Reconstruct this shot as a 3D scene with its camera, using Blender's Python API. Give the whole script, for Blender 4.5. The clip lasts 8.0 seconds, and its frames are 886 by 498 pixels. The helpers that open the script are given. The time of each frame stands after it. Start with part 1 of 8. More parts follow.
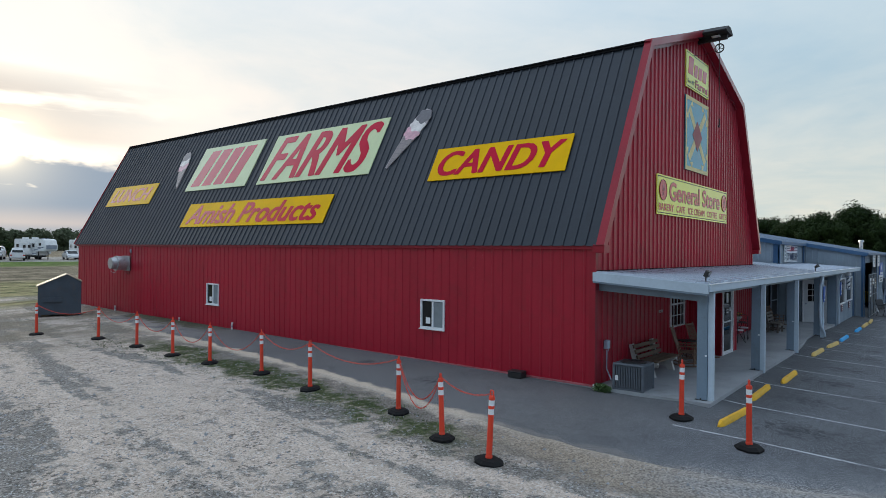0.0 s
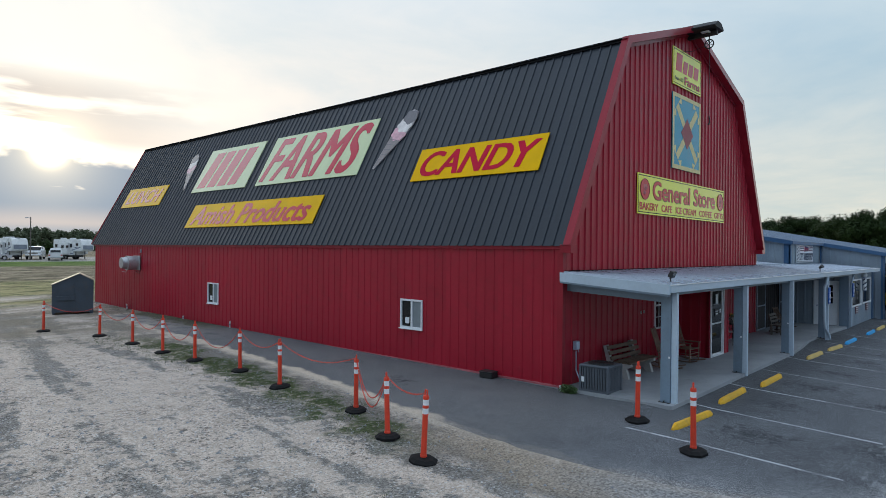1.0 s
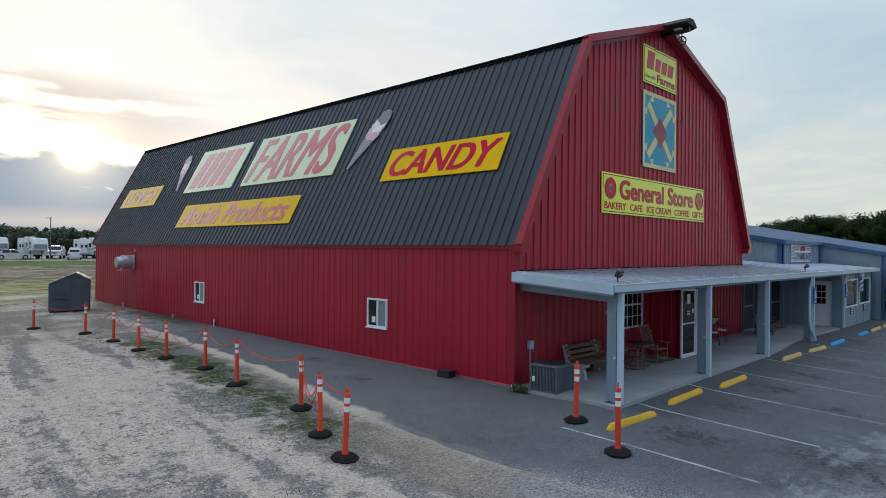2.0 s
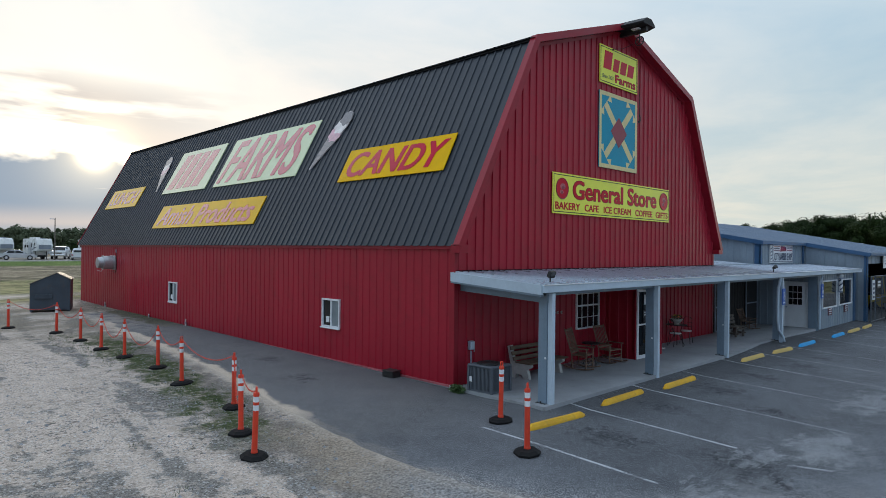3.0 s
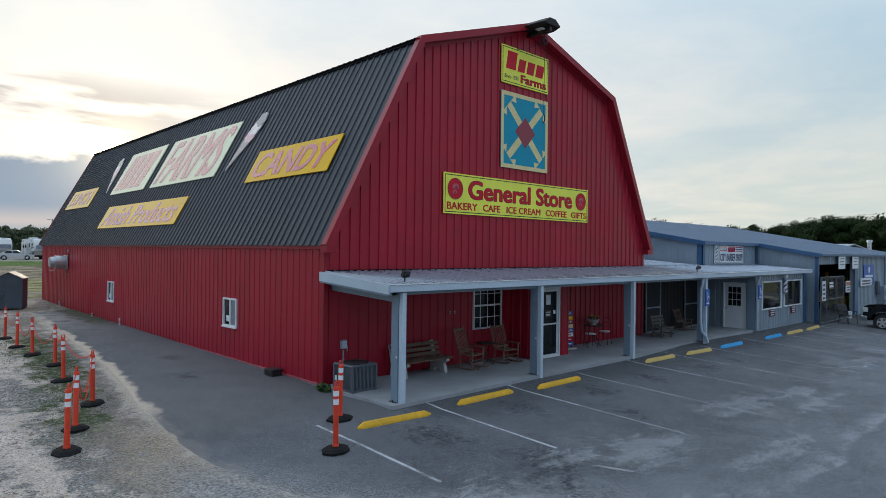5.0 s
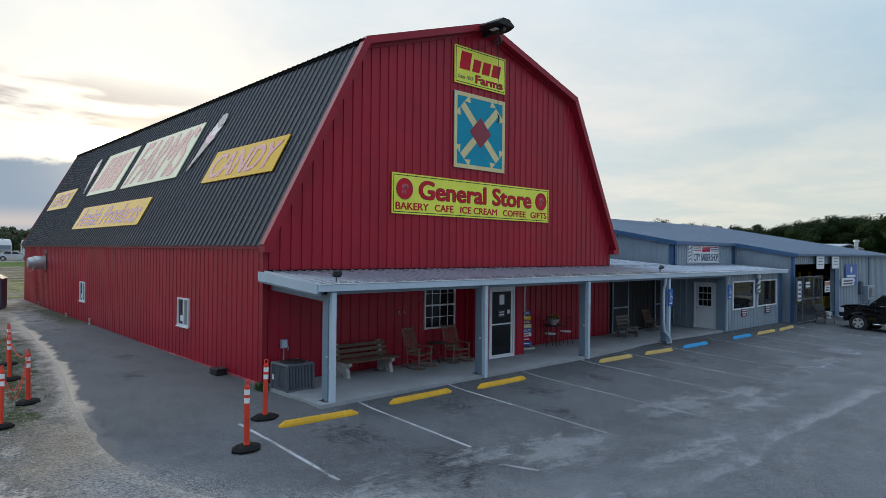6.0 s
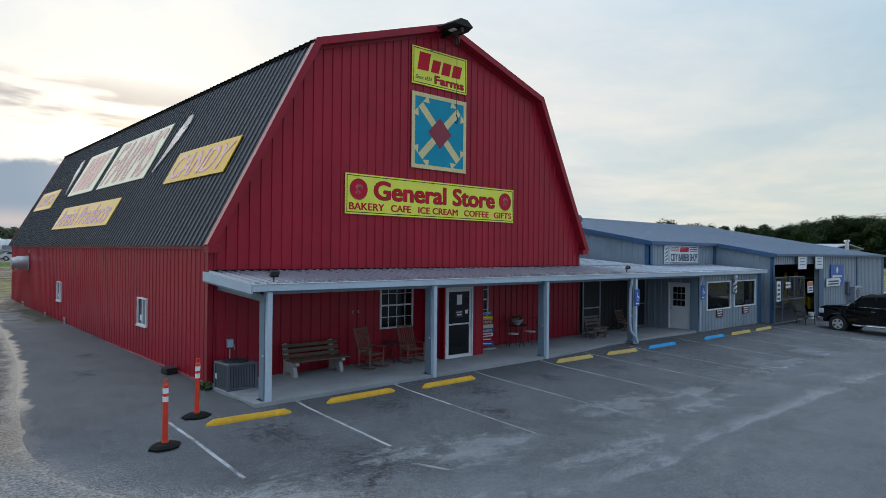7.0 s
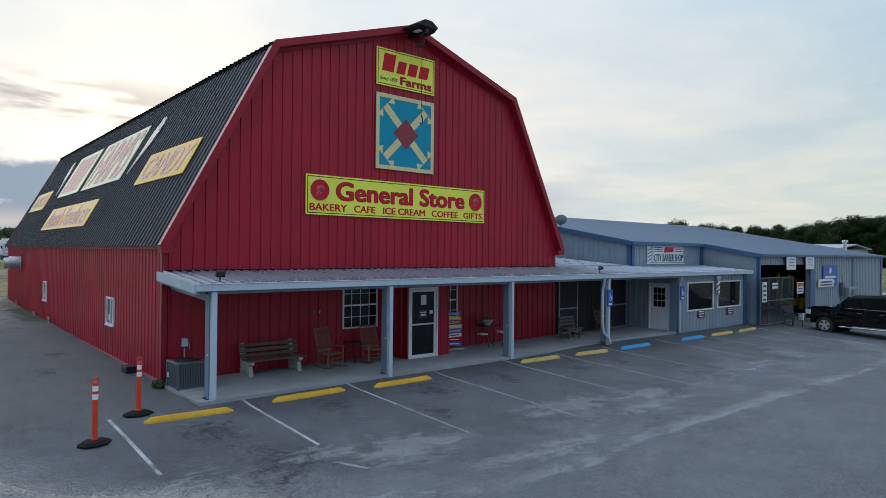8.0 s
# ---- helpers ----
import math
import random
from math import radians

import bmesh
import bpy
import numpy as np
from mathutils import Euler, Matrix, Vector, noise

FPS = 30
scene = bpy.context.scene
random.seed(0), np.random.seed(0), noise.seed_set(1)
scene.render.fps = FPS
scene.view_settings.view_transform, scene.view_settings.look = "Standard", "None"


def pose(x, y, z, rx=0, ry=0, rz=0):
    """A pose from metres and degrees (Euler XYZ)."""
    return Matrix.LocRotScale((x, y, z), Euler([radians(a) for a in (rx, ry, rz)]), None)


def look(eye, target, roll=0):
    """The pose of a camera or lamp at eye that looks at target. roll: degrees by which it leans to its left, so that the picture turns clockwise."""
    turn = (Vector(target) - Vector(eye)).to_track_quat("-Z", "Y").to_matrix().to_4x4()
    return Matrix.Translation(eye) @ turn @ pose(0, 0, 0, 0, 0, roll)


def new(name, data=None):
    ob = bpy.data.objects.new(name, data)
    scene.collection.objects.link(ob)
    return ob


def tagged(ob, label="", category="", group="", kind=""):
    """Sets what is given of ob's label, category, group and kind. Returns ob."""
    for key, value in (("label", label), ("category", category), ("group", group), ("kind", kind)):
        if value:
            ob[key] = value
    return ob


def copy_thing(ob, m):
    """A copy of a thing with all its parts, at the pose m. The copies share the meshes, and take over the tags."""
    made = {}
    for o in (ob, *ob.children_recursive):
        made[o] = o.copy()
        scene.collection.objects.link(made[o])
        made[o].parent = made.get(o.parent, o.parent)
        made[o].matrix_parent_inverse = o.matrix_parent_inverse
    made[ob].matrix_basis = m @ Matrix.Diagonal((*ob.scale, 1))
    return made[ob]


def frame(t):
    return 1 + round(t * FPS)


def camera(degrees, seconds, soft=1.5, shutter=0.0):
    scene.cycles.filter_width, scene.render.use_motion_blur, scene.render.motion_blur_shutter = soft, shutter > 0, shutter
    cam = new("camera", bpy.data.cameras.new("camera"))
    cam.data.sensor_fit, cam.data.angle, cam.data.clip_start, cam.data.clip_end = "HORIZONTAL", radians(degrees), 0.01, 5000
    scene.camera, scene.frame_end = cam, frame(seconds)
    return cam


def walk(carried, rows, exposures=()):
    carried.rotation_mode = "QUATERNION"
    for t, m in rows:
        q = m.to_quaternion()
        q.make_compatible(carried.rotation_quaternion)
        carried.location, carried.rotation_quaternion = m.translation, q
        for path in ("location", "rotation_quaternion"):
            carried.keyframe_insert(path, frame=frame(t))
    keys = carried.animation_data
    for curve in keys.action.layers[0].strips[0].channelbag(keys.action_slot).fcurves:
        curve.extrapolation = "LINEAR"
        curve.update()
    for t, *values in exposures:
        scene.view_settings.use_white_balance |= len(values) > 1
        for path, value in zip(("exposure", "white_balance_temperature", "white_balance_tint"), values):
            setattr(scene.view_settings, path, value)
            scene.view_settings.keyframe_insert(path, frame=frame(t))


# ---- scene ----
cam = camera(70.0, 8.0, soft=0.5)
PATH = [
    (0, (-14.257, -6.816, 3.421), (-12.704, -5.556, 3.428), 0.6),
    (0.5, (-13.741, -7.484, 3.429), (-12.23, -6.175, 3.436), 0.6),
    (1, (-13.228, -8.112, 3.438), (-11.747, -6.768, 3.444), 0.6),
    (1.5, (-12.695, -8.749, 3.449), (-11.242, -7.375, 3.453), 0.6),
    (3, (-10.947, -10.657, 3.471), (-9.54, -9.236, 3.476), 0.6),
    (3.5, (-10.351, -11.297, 3.48), (-8.956, -9.864, 3.485), 0.6),
    (4, (-9.716, -11.948, 3.488), (-8.331, -10.506, 3.493), 0.5),
    (4.5, (-9.087, -12.564, 3.487), (-7.707, -11.116, 3.493), 0.6),
    (6, (-7.283, -14.348, 3.489), (-5.926, -12.879, 3.497), 0.6),
    (6.5, (-6.698, -14.917, 3.492), (-5.35, -13.439, 3.501), 0.6),
    (7, (-6.121, -15.48, 3.507), (-4.786, -13.991, 3.515), 0.6),
    (7.5, (-5.539, -16.037, 3.507), (-4.219, -14.534, 3.516), 0.5),
    (8, (-4.966, -16.578, 3.52), (-3.666, -15.058, 3.529), 0.6),
]
walk(cam, [(t, look(eye, target, roll)) for t, eye, target, roll in PATH])

# ---- light ----
SUN_AZ, SUN_EL = radians(15.8), radians(7.4)
SUN_DIR = Vector((math.sin(SUN_AZ) * math.cos(SUN_EL), math.cos(SUN_AZ) * math.cos(SUN_EL), math.sin(SUN_EL)))
scene.view_settings.exposure = -0.08


class Nodes:
    """A small wrapper that adds nodes and links them."""

    def __init__(self, tree):
        self.t = tree

    def add(self, kind, ins=None, out=0, operation=None, clamp=False):
        n = self.t.nodes.new(kind)
        if operation:
            n.operation = operation
        if clamp:
            n.use_clamp = True
        for k, v in (ins or {}).items():
            self.put(n.inputs[k], v)
        return n.outputs[out] if len(n.outputs) else n

    def put(self, sock, v):
        if isinstance(v, bpy.types.NodeSocket):
            self.t.links.new(v, sock)
        else:
            sock.default_value = v

    def math(self, op, a, b=0.0, clamp=False):
        return self.add("ShaderNodeMath", {0: a, 1: b}, operation=op, clamp=clamp)

    def vmath(self, op, a, b=(0, 0, 0), out=0):
        return self.add("ShaderNodeVectorMath", {0: a, 1: b}, out=out, operation=op)

    def ramp(self, x, lo, hi, a=0.0, b=1.0):
        n = self.t.nodes.new("ShaderNodeMapRange")
        n.interpolation_type = "SMOOTHSTEP"
        for i, v in enumerate((x, lo, hi, a, b)):
            self.put(n.inputs[i], v)
        return n.outputs[0]

    def mix(self, f, a, b, mode="MIX"):
        n = self.t.nodes.new("ShaderNodeMix")
        n.data_type, n.blend_type = "RGBA", mode
        self.put(n.inputs[0], f)
        self.put(n.inputs[6], a if isinstance(a, bpy.types.NodeSocket) else (*a[:3], 1))
        self.put(n.inputs[7], b if isinstance(b, bpy.types.NodeSocket) else (*b[:3], 1))
        return n.outputs[2]

    def noise(self, v, scale, detail=4.0, rough=0.55, dist=0.0):
        return self.add("ShaderNodeTexNoise", {"Vector": v, "Scale": scale, "Detail": detail, "Roughness": rough, "Distortion": dist})


def build_world():
    world = bpy.data.worlds.new("evening_sky")
    scene.world = world
    world.use_nodes = True
    world.node_tree.nodes.clear()
    k = Nodes(world.node_tree)
    v = k.add("ShaderNodeTexCoord")
    v = k.vmath("NORMALIZE", v)
    sep = world.node_tree.nodes.new("ShaderNodeSeparateXYZ")
    k.put(sep.inputs[0], v)
    x, y, z = sep.outputs
    clear = world.node_tree.nodes.new("ShaderNodeTexSky")
    clear.sky_type, clear.sun_disc, clear.sun_elevation, clear.sun_rotation, clear.dust_density = "NISHITA", False, SUN_EL, SUN_AZ, 3.0
    sky = clear.outputs[0]
    near = k.vmath("DOT_PRODUCT", v, SUN_DIR, out=1)
    # thin high overcast: darker and bluer away from the sun and overhead, warm and bright around it
    side = k.mix(k.ramp(near, -0.75, 0.30), VEIL_BACK, VEIL_SIDE)
    side = k.mix(k.ramp(near, 0.40, 0.97), side, VEIL_SUN)
    veil = k.mix(k.ramp(z, 0.22, 0.85), side, VEIL_HIGH)
    low = k.math("MULTIPLY", k.ramp(z, 0.30, 0.0), k.math("MULTIPLY", k.ramp(near, 0.94, 0.6, 0.0, 0.85), k.ramp(near, -0.75, 0.0, 0.45, 1.0)))
    veil = k.mix(low, veil, VEIL_LOW)
    flat = k.vmath("DIVIDE", v, k.add("ShaderNodeCombineXYZ", {0: k.math("ADD", k.math("ABSOLUTE", z), 0.12), 1: k.math("ADD", k.math("ABSOLUTE", z), 0.12), 2: 1.0}))
    wisps = k.noise(flat, 0.9, 5.0, 0.55, 0.6)
    wisps2 = k.noise(flat, 3.2, 5.0, 0.6, 0.4)
    shade = k.math("ADD", k.ramp(wisps, 0.3, 0.70, 0.925, 1.05), k.ramp(wisps2, 0.3, 0.7, -0.02, 0.02))
    # bluer gaps, creamier cloud
    tint = k.math("ADD", k.math("MULTIPLY", k.math("SUBTRACT", shade, 0.99), 0.9), 0.0)
    veil = k.mix(1.0, veil, k.add("ShaderNodeCombineXYZ", {0: k.math("ADD", shade, tint), 1: shade, 2: k.math("SUBTRACT", shade, k.math("MULTIPLY", tint, 0.7))}), "MULTIPLY")
    # clear sky shows faintly through the veil
    veil = k.mix(0.94, k.mix(1.0, sky, (SKY_CLEAR, SKY_CLEAR, SKY_CLEAR), "MULTIPLY"), veil)
    glow = k.math("POWER", k.math("MAXIMUM", near, 0.0), 45.0)
    veil = k.mix(k.math("MULTIPLY", glow, 1.0), veil, (0.34, 0.27, 0.17), "ADD")
    core = k.math("POWER", k.math("MAXIMUM", near, 0.0), 1500.0)
    veil = k.mix(core, veil, (5.0, 3.9, 2.2), "ADD")
    # the grey cloud bank under the sun
    bank_edge = k.noise(k.vmath("MULTIPLY", v, (1.0, 1.0, 2.2)), 6.0, 5.0, 0.6)
    line = k.math("ADD", z, k.ramp(bank_edge, 0.3, 0.7, -0.014, 0.014))
    bank = k.math("MULTIPLY", k.ramp(line, 0.129, 0.112), k.ramp(line, -0.02, 0.012))
    west = k.vmath("DOT_PRODUCT", v, Vector((math.sin(SUN_AZ - 0.5), math.cos(SUN_AZ - 0.5), 0)), out=1)
    bank = k.math("MULTIPLY", bank, k.ramp(west, 0.3, 0.7))
    gaps = k.ramp(k.noise(k.vmath("MULTIPLY", v, (1.0, 1.0, 3.0)), 9.0, 4.0, 0.6), 0.66, 0.74)
    bank = k.math("MULTIPLY", bank, k.math("SUBTRACT", 0.94, k.math("MULTIPLY", gaps, 0.5)))
    veil = k.mix(bank, veil, k.mix(k.ramp(z, 0.03, 0.06), k.mix(k.ramp(z, 0.022, 0.034), (0.44, 0.47, 0.52), (0.62, 0.57, 0.56)), BANK))
    # streaks of cloud above the bank
    streak = k.noise(k.vmath("MULTIPLY", v, (1.3, 1.3, 9.0)), 2.2, 5.0, 0.55, 0.2)
    streak = k.math("MULTIPLY", k.ramp(streak, 0.45, 0.56), k.math("MULTIPLY", k.ramp(z, 0.125, 0.15), k.ramp(z, 0.25, 0.20)))
    streak = k.math("MULTIPLY", streak, k.math("MULTIPLY", k.ramp(west, 0.7, 0.9), 0.95))
    veil = k.mix(streak, veil, (0.63, 0.59, 0.575))
    # the sun behind thin cloud, on the upper edge of the bank
    halo = k.math("POWER", k.math("MAXIMUM", near, 0.0), 420.0)
    veil = k.mix(halo, veil, (0.42, 0.34, 0.20), "ADD")
    veil = k.mix(k.math("POWER", k.math("MAXIMUM", near, 0.0), 9000.0), veil, (6.0, 4.6, 2.6), "ADD")
    clouds = k.add("ShaderNodeBackground", {"Color": veil, "Strength": SKY_CLOUD})
    k.add("ShaderNodeOutputWorld", {"Surface": clouds})


SKY_CLOUD, SKY_CLEAR = 1.0, 0.05
VEIL_BACK, VEIL_SIDE, VEIL_SUN = (0.275, 0.41, 0.605), (0.535, 0.70, 0.81), (0.965, 0.965, 0.94)
VEIL_LOW, VEIL_HIGH, BANK = (0.87, 0.865, 0.75), (0.96, 1.165, 1.43), (0.28, 0.37, 0.485)
build_world()
sun = new("sun", bpy.data.lights.new("sun", "SUN"))
sun.data.energy, sun.data.angle, sun.data.color = 0.6, radians(12), (1.0, 0.85, 0.66)
sun.matrix_world = look(SUN_DIR * 100, (0, 0, 0))


# ---- materials ----
def surface(name, color, rough=0.5, metal=0.0, var=0.12, scale=1.2, grain=45.0, gvar=0.08, bump=0.0, spec=0.5, per=0.0, dirt=None, dirt_amt=0.0, gloss=None):
    """Painted, cast or worn surface: two scales of variation, optional dirt, per-object shift and a sheen that grows at a glancing view (index, amount)."""
    m = bpy.data.materials.new(name)
    m.use_nodes = True
    k = Nodes(m.node_tree)
    b = m.node_tree.nodes["Principled BSDF"]
    co = k.add("ShaderNodeTexCoord", out=3)
    big = k.noise(co, scale, 4.0, 0.6)
    fine = k.noise(co, grain, 3.0, 0.6)
    f = k.math("ADD", k.ramp(big, 0.25, 0.75, 1 - var, 1 + var), k.ramp(fine, 0.25, 0.75, -gvar, gvar))
    if per:
        rnd = k.add("ShaderNodeObjectInfo", out=5)
        f = k.math("ADD", f, k.math("MULTIPLY", k.math("SUBTRACT", rnd, 0.5), per))
    col = k.mix(1.0, color, k.add("ShaderNodeCombineXYZ", {0: f, 1: f, 2: f}), "MULTIPLY")
    if dirt:
        d = k.noise(co, scale * 2.3, 6.0, 0.68)
        col = k.mix(k.math("MULTIPLY", k.ramp(d, 0.5, 0.72), dirt_amt), col, dirt)
    k.put(b.inputs["Base Color"], col)
    k.put(b.inputs["Roughness"], k.math("ADD", rough, k.ramp(big, 0.3, 0.7, -0.06, 0.06)))
    b.inputs["Metallic"].default_value = metal
    b.inputs["Specular IOR Level"].default_value = spec
    if gloss:
        facing = k.add("ShaderNodeLayerWeight", {"Blend": 0.5}, out=1)
        k.put(b.inputs["Coat Weight"], k.ramp(facing, 0.44, 0.80, 0.0, gloss[1]))
        b.inputs["Coat Roughness"].default_value, b.inputs["Coat IOR"].default_value = 0.12, gloss[0]
    if bump:
        k.put(b.inputs["Normal"], k.add("ShaderNodeBump", {"Strength": 0.5, "Distance": bump, "Height": fine}))
    return m


RED = surface("red_steel", (0.355, 0.0095, 0.028), 0.40, spec=0.34, gloss=(1.4, 0.3), var=0.10, scale=0.7, grain=8, gvar=0.04, per=0.10, dirt=(0.14, 0.018, 0.022), dirt_amt=0.25)
RED_TRIM = surface("red_trim", (0.29, 0.012, 0.026), 0.38, spec=0.3, gloss=(1.7, 0.8), var=0.1, scale=0.8, grain=12, gvar=0.05)
ROOF = surface("charcoal_roof_steel", (0.024, 0.031, 0.042), 0.42, spec=0.34, var=0.14, scale=0.5, grain=7, gvar=0.06, per=0.12)
# near-black; at the roof break it stands for the overhang's shade
BREAK_DARK = surface("near_black_strip", (0.007, 0.007, 0.008), 0.8, spec=0.1, var=0.25, scale=3.0)
ROOF_TRIM = surface("dark_ridge_steel", (0.022, 0.022, 0.024), 0.5, spec=0.3, var=0.15, scale=1.0)
SHOP_ROOF = surface("dull_grey_roof_steel", (0.135, 0.18, 0.245), 0.55, 0.1, spec=0.3, var=0.16, scale=0.5, grain=9, gvar=0.06, per=0.08, dirt=(0.16, 0.18, 0.21), dirt_amt=0.4)
PORCH_ROOF = surface("galvanised_porch_steel", (0.38, 0.43, 0.50), 0.30, 0.4, var=0.16, scale=0.8, grain=9, gvar=0.06, per=0.12, dirt=(0.25, 0.25, 0.28), dirt_amt=0.35)
GALV = surface("galvalume_roof", (0.30, 0.355, 0.44), 0.34, 0.35, var=0.16, scale=0.6, grain=9, gvar=0.05, per=0.06, dirt=(0.22, 0.24, 0.28), dirt_amt=0.35)
PALE = surface("pale_blue_grey_steel", (0.46, 0.555, 0.64), 0.42, var=0.08, scale=0.9, grain=15, gvar=0.04)
STEEL_BLUE = surface("slate_blue_post_paint", (0.17, 0.235, 0.30), 0.45, var=0.1, scale=1.5, dirt=(0.12, 0.13, 0.14), dirt_amt=0.3)
GREY_WALL = surface("grey_wall_steel", (0.25, 0.305, 0.355), 0.42, var=0.1, scale=0.7, grain=10, gvar=0.04, per=0.08)
BLUE_TRIM = surface("blue_trim_steel", (0.045, 0.115, 0.225), 0.42, var=0.12, scale=1.0)
# ceiling colour near-black, so it carries the shade under the porch roof
PORCH_CEILING = surface("shaded_porch_ceiling", (0.045, 0.05, 0.058), 0.7, spec=0.2, var=0.2, scale=1.5)
CONCRETE = surface("concrete", (0.285, 0.30, 0.315), 0.85, var=0.14, scale=0.8, grain=60, gvar=0.07, bump=0.003, dirt=(0.22, 0.22, 0.21), dirt_amt=0.5)
WHITE = surface("white_paint", (0.74, 0.76, 0.78), 0.4, var=0.05, scale=2.0)
DARK = surface("dark_interior", (0.05, 0.045, 0.045), 0.8, var=0.2, scale=1.0)
BLACK = surface("black_plastic", (0.015, 0.015, 0.016), 0.5, var=0.2, scale=3.0)
RUBBER = surface("black_rubber", (0.007, 0.007, 0.0075), 0.85, var=0.25, scale=6.0, spec=0.25, dirt=(0.03, 0.028, 0.026), dirt_amt=0.3)


# the left edge of the paved lot and lane: y, x
EDGE = [(-40, 2.3), (-12, 1.0), (-9, 0.0), (-8, -0.7), (-7, -2.0), (-6, -3.3), (-5.2, -3.75), (-4.2, -4.08), (-3.2, -4.18), (-2.2, -4.15), (-1.2, -4.02), (-0.3, -3.95), (1.3, -3.8), (2.4, -3.6), (4.0, -3.38), (6.3, -3.06), (8.6, -2.84), (11, -2.66), (15.5, -2.32), (21, -2.0), (23.5, -1.85)]


def edge_x(k, y):
    """The lot's edge as a function of y, in nodes."""
    out = EDGE[0][1]
    for (y0, x0), (y1, x1) in zip(EDGE, EDGE[1:]):
        seg = k.add("ShaderNodeMapRange", {0: y, 1: y0, 2: y1, 3: 0.0, 4: x1 - x0})
        out = k.math("ADD", out, seg)
    return out


def asphalt():
    m = bpy.data.materials.new("weathered_asphalt")
    m.use_nodes = True
    k = Nodes(m.node_tree)
    b = m.node_tree.nodes["Principled BSDF"]
    co = k.add("ShaderNodeTexCoord", out=3)
    big = k.noise(co, 0.22, 5.0, 0.6)
    mid = k.noise(co, 1.4, 5.0, 0.65)
    fine = k.noise(co, 52.0, 4.0, 0.75)
    grit = k.noise(co, 90.0, 2.0, 0.7)
    f = k.math("ADD", k.ramp(big, 0.3, 0.7, 0.80, 1.18), k.ramp(mid, 0.3, 0.7, -0.10, 0.10))
    f = k.math("ADD", f, k.ramp(fine, 0.40, 0.60, -0.38, 0.38))
    chip = k.add("ShaderNodeTexVoronoi", {"Vector": co, "Scale": 85.0}, out=1)
    chip = k.add("ShaderNodeSeparateXYZ", {0: chip})
    f = k.math("ADD", f, k.ramp(chip, 0.0, 1.0, -0.26, 0.26))
    col = k.mix(1.0, (0.134, 0.140, 0.151), k.add("ShaderNodeCombineXYZ", {0: f, 1: f, 2: f}), "MULTIPLY")
    # shade beside the buildings, painted in as darker asphalt with a wavy edge
    wavy_y = k.math("ADD", k.add("ShaderNodeSeparateXYZ", {0: co}, out=1), k.ramp(k.noise(co, 0.5, 5.0, 0.65), 0.3, 0.7, -1.4, 1.4))
    col = k.mix(k.ramp(wavy_y, -8.2, -6.2, 0.0, 0.26), col, (0.03, 0.032, 0.036))
    chips = k.ramp(grit, 0.60, 0.68)
    col = k.mix(k.math("MULTIPLY", k.math("MAXIMUM", chips, k.ramp(chip, 0.93, 0.945)), 0.6), col, (0.36, 0.375, 0.40))
    old = k.math("MULTIPLY", k.ramp(wavy_y, -6.4, -9.0), k.math("MAXIMUM", k.ramp(k.noise(co, 38.0, 4.0, 0.8), 0.56, 0.66), k.ramp(k.add("ShaderNodeSeparateXYZ", {0: k.add("ShaderNodeTexVoronoi", {"Vector": co, "Scale": 31.0}, out=1)}), 0.86, 0.88)))
    col = k.mix(k.math("MULTIPLY", old, 0.24), col, (0.34, 0.345, 0.355))
    dents = k.math("MULTIPLY", k.ramp(wavy_y, -6.0, -9.0), k.ramp(k.noise(co, 13.0, 6.0, 0.8), 0.46, 0.36))
    col = k.mix(k.math("MULTIPLY", dents, 0.3), col, (0.045, 0.047, 0.052))
    # worn pale aggregate and sand dust, in long patches along the lane
    lane = k.vmath("MULTIPLY", co, (0.6, 1.0, 1.0))
    dust = k.ramp(k.noise(lane, 0.8, 8.0, 0.72, 0.2), 0.53, 0.74)
    sep = m.node_tree.nodes.new("ShaderNodeSeparateXYZ")
    k.put(sep.inputs[0], co)
    band = k.math("MULTIPLY", k.ramp(sep.outputs[1], -5.5, -8.0), k.ramp(sep.outputs[1], -12.5, -9.5))
    speck = k.ramp(fine, 0.42, 0.62)
    col = k.mix(k.math("MULTIPLY", k.math("MULTIPLY", dust, band), k.math("ADD", 0.25, k.math("MULTIPLY", speck, 0.5))), col, (0.36, 0.35, 0.34))
    # a long pale seam of loose grit along the lane, and a patch of older darker paving
    seam = k.math("ADD", sep.outputs[1], k.ramp(k.noise(lane, 0.5, 4.0, 0.6), 0.3, 0.7, 9.68, 9.98))
    seam = k.math("MULTIPLY", k.ramp(seam, -0.06, 0.05), k.ramp(seam, 0.55, 0.05))
    seam = k.math("MULTIPLY", seam, k.math("MULTIPLY", k.ramp(sep.outputs[0], 1.5, 4.0), k.ramp(k.noise(lane, 1.3, 6.0, 0.75), 0.36, 0.55)))
    col = k.mix(k.math("MULTIPLY", seam, k.math("ADD", 0.15, k.math("MULTIPLY", k.ramp(chip, 0.3, 0.9), 0.75))), col, (0.40, 0.41, 0.43))
    # brown dust on the lane beside the barn
    lane_dust = k.math("MULTIPLY", k.math("MULTIPLY", k.ramp(sep.outputs[1], -3.5, 0.0), k.ramp(sep.outputs[0], 0.8, -0.8)), k.ramp(mid, 0.2, 0.8, 0.25, 0.6))
    # deeper shade along the porch slab, painted as a near-black strip
    strip = k.math("MULTIPLY", k.ramp(k.math("ADD", sep.outputs[1], k.ramp(mid, 0.3, 0.7, -0.5, 0.5)), -4.6, -3.4), k.ramp(sep.outputs[0], -0.5, 1.0))
    col = k.mix(k.math("MULTIPLY", strip, k.ramp(fine, 0.35, 0.65, 0.55, 0.25)), col, (0.024, 0.026, 0.03))
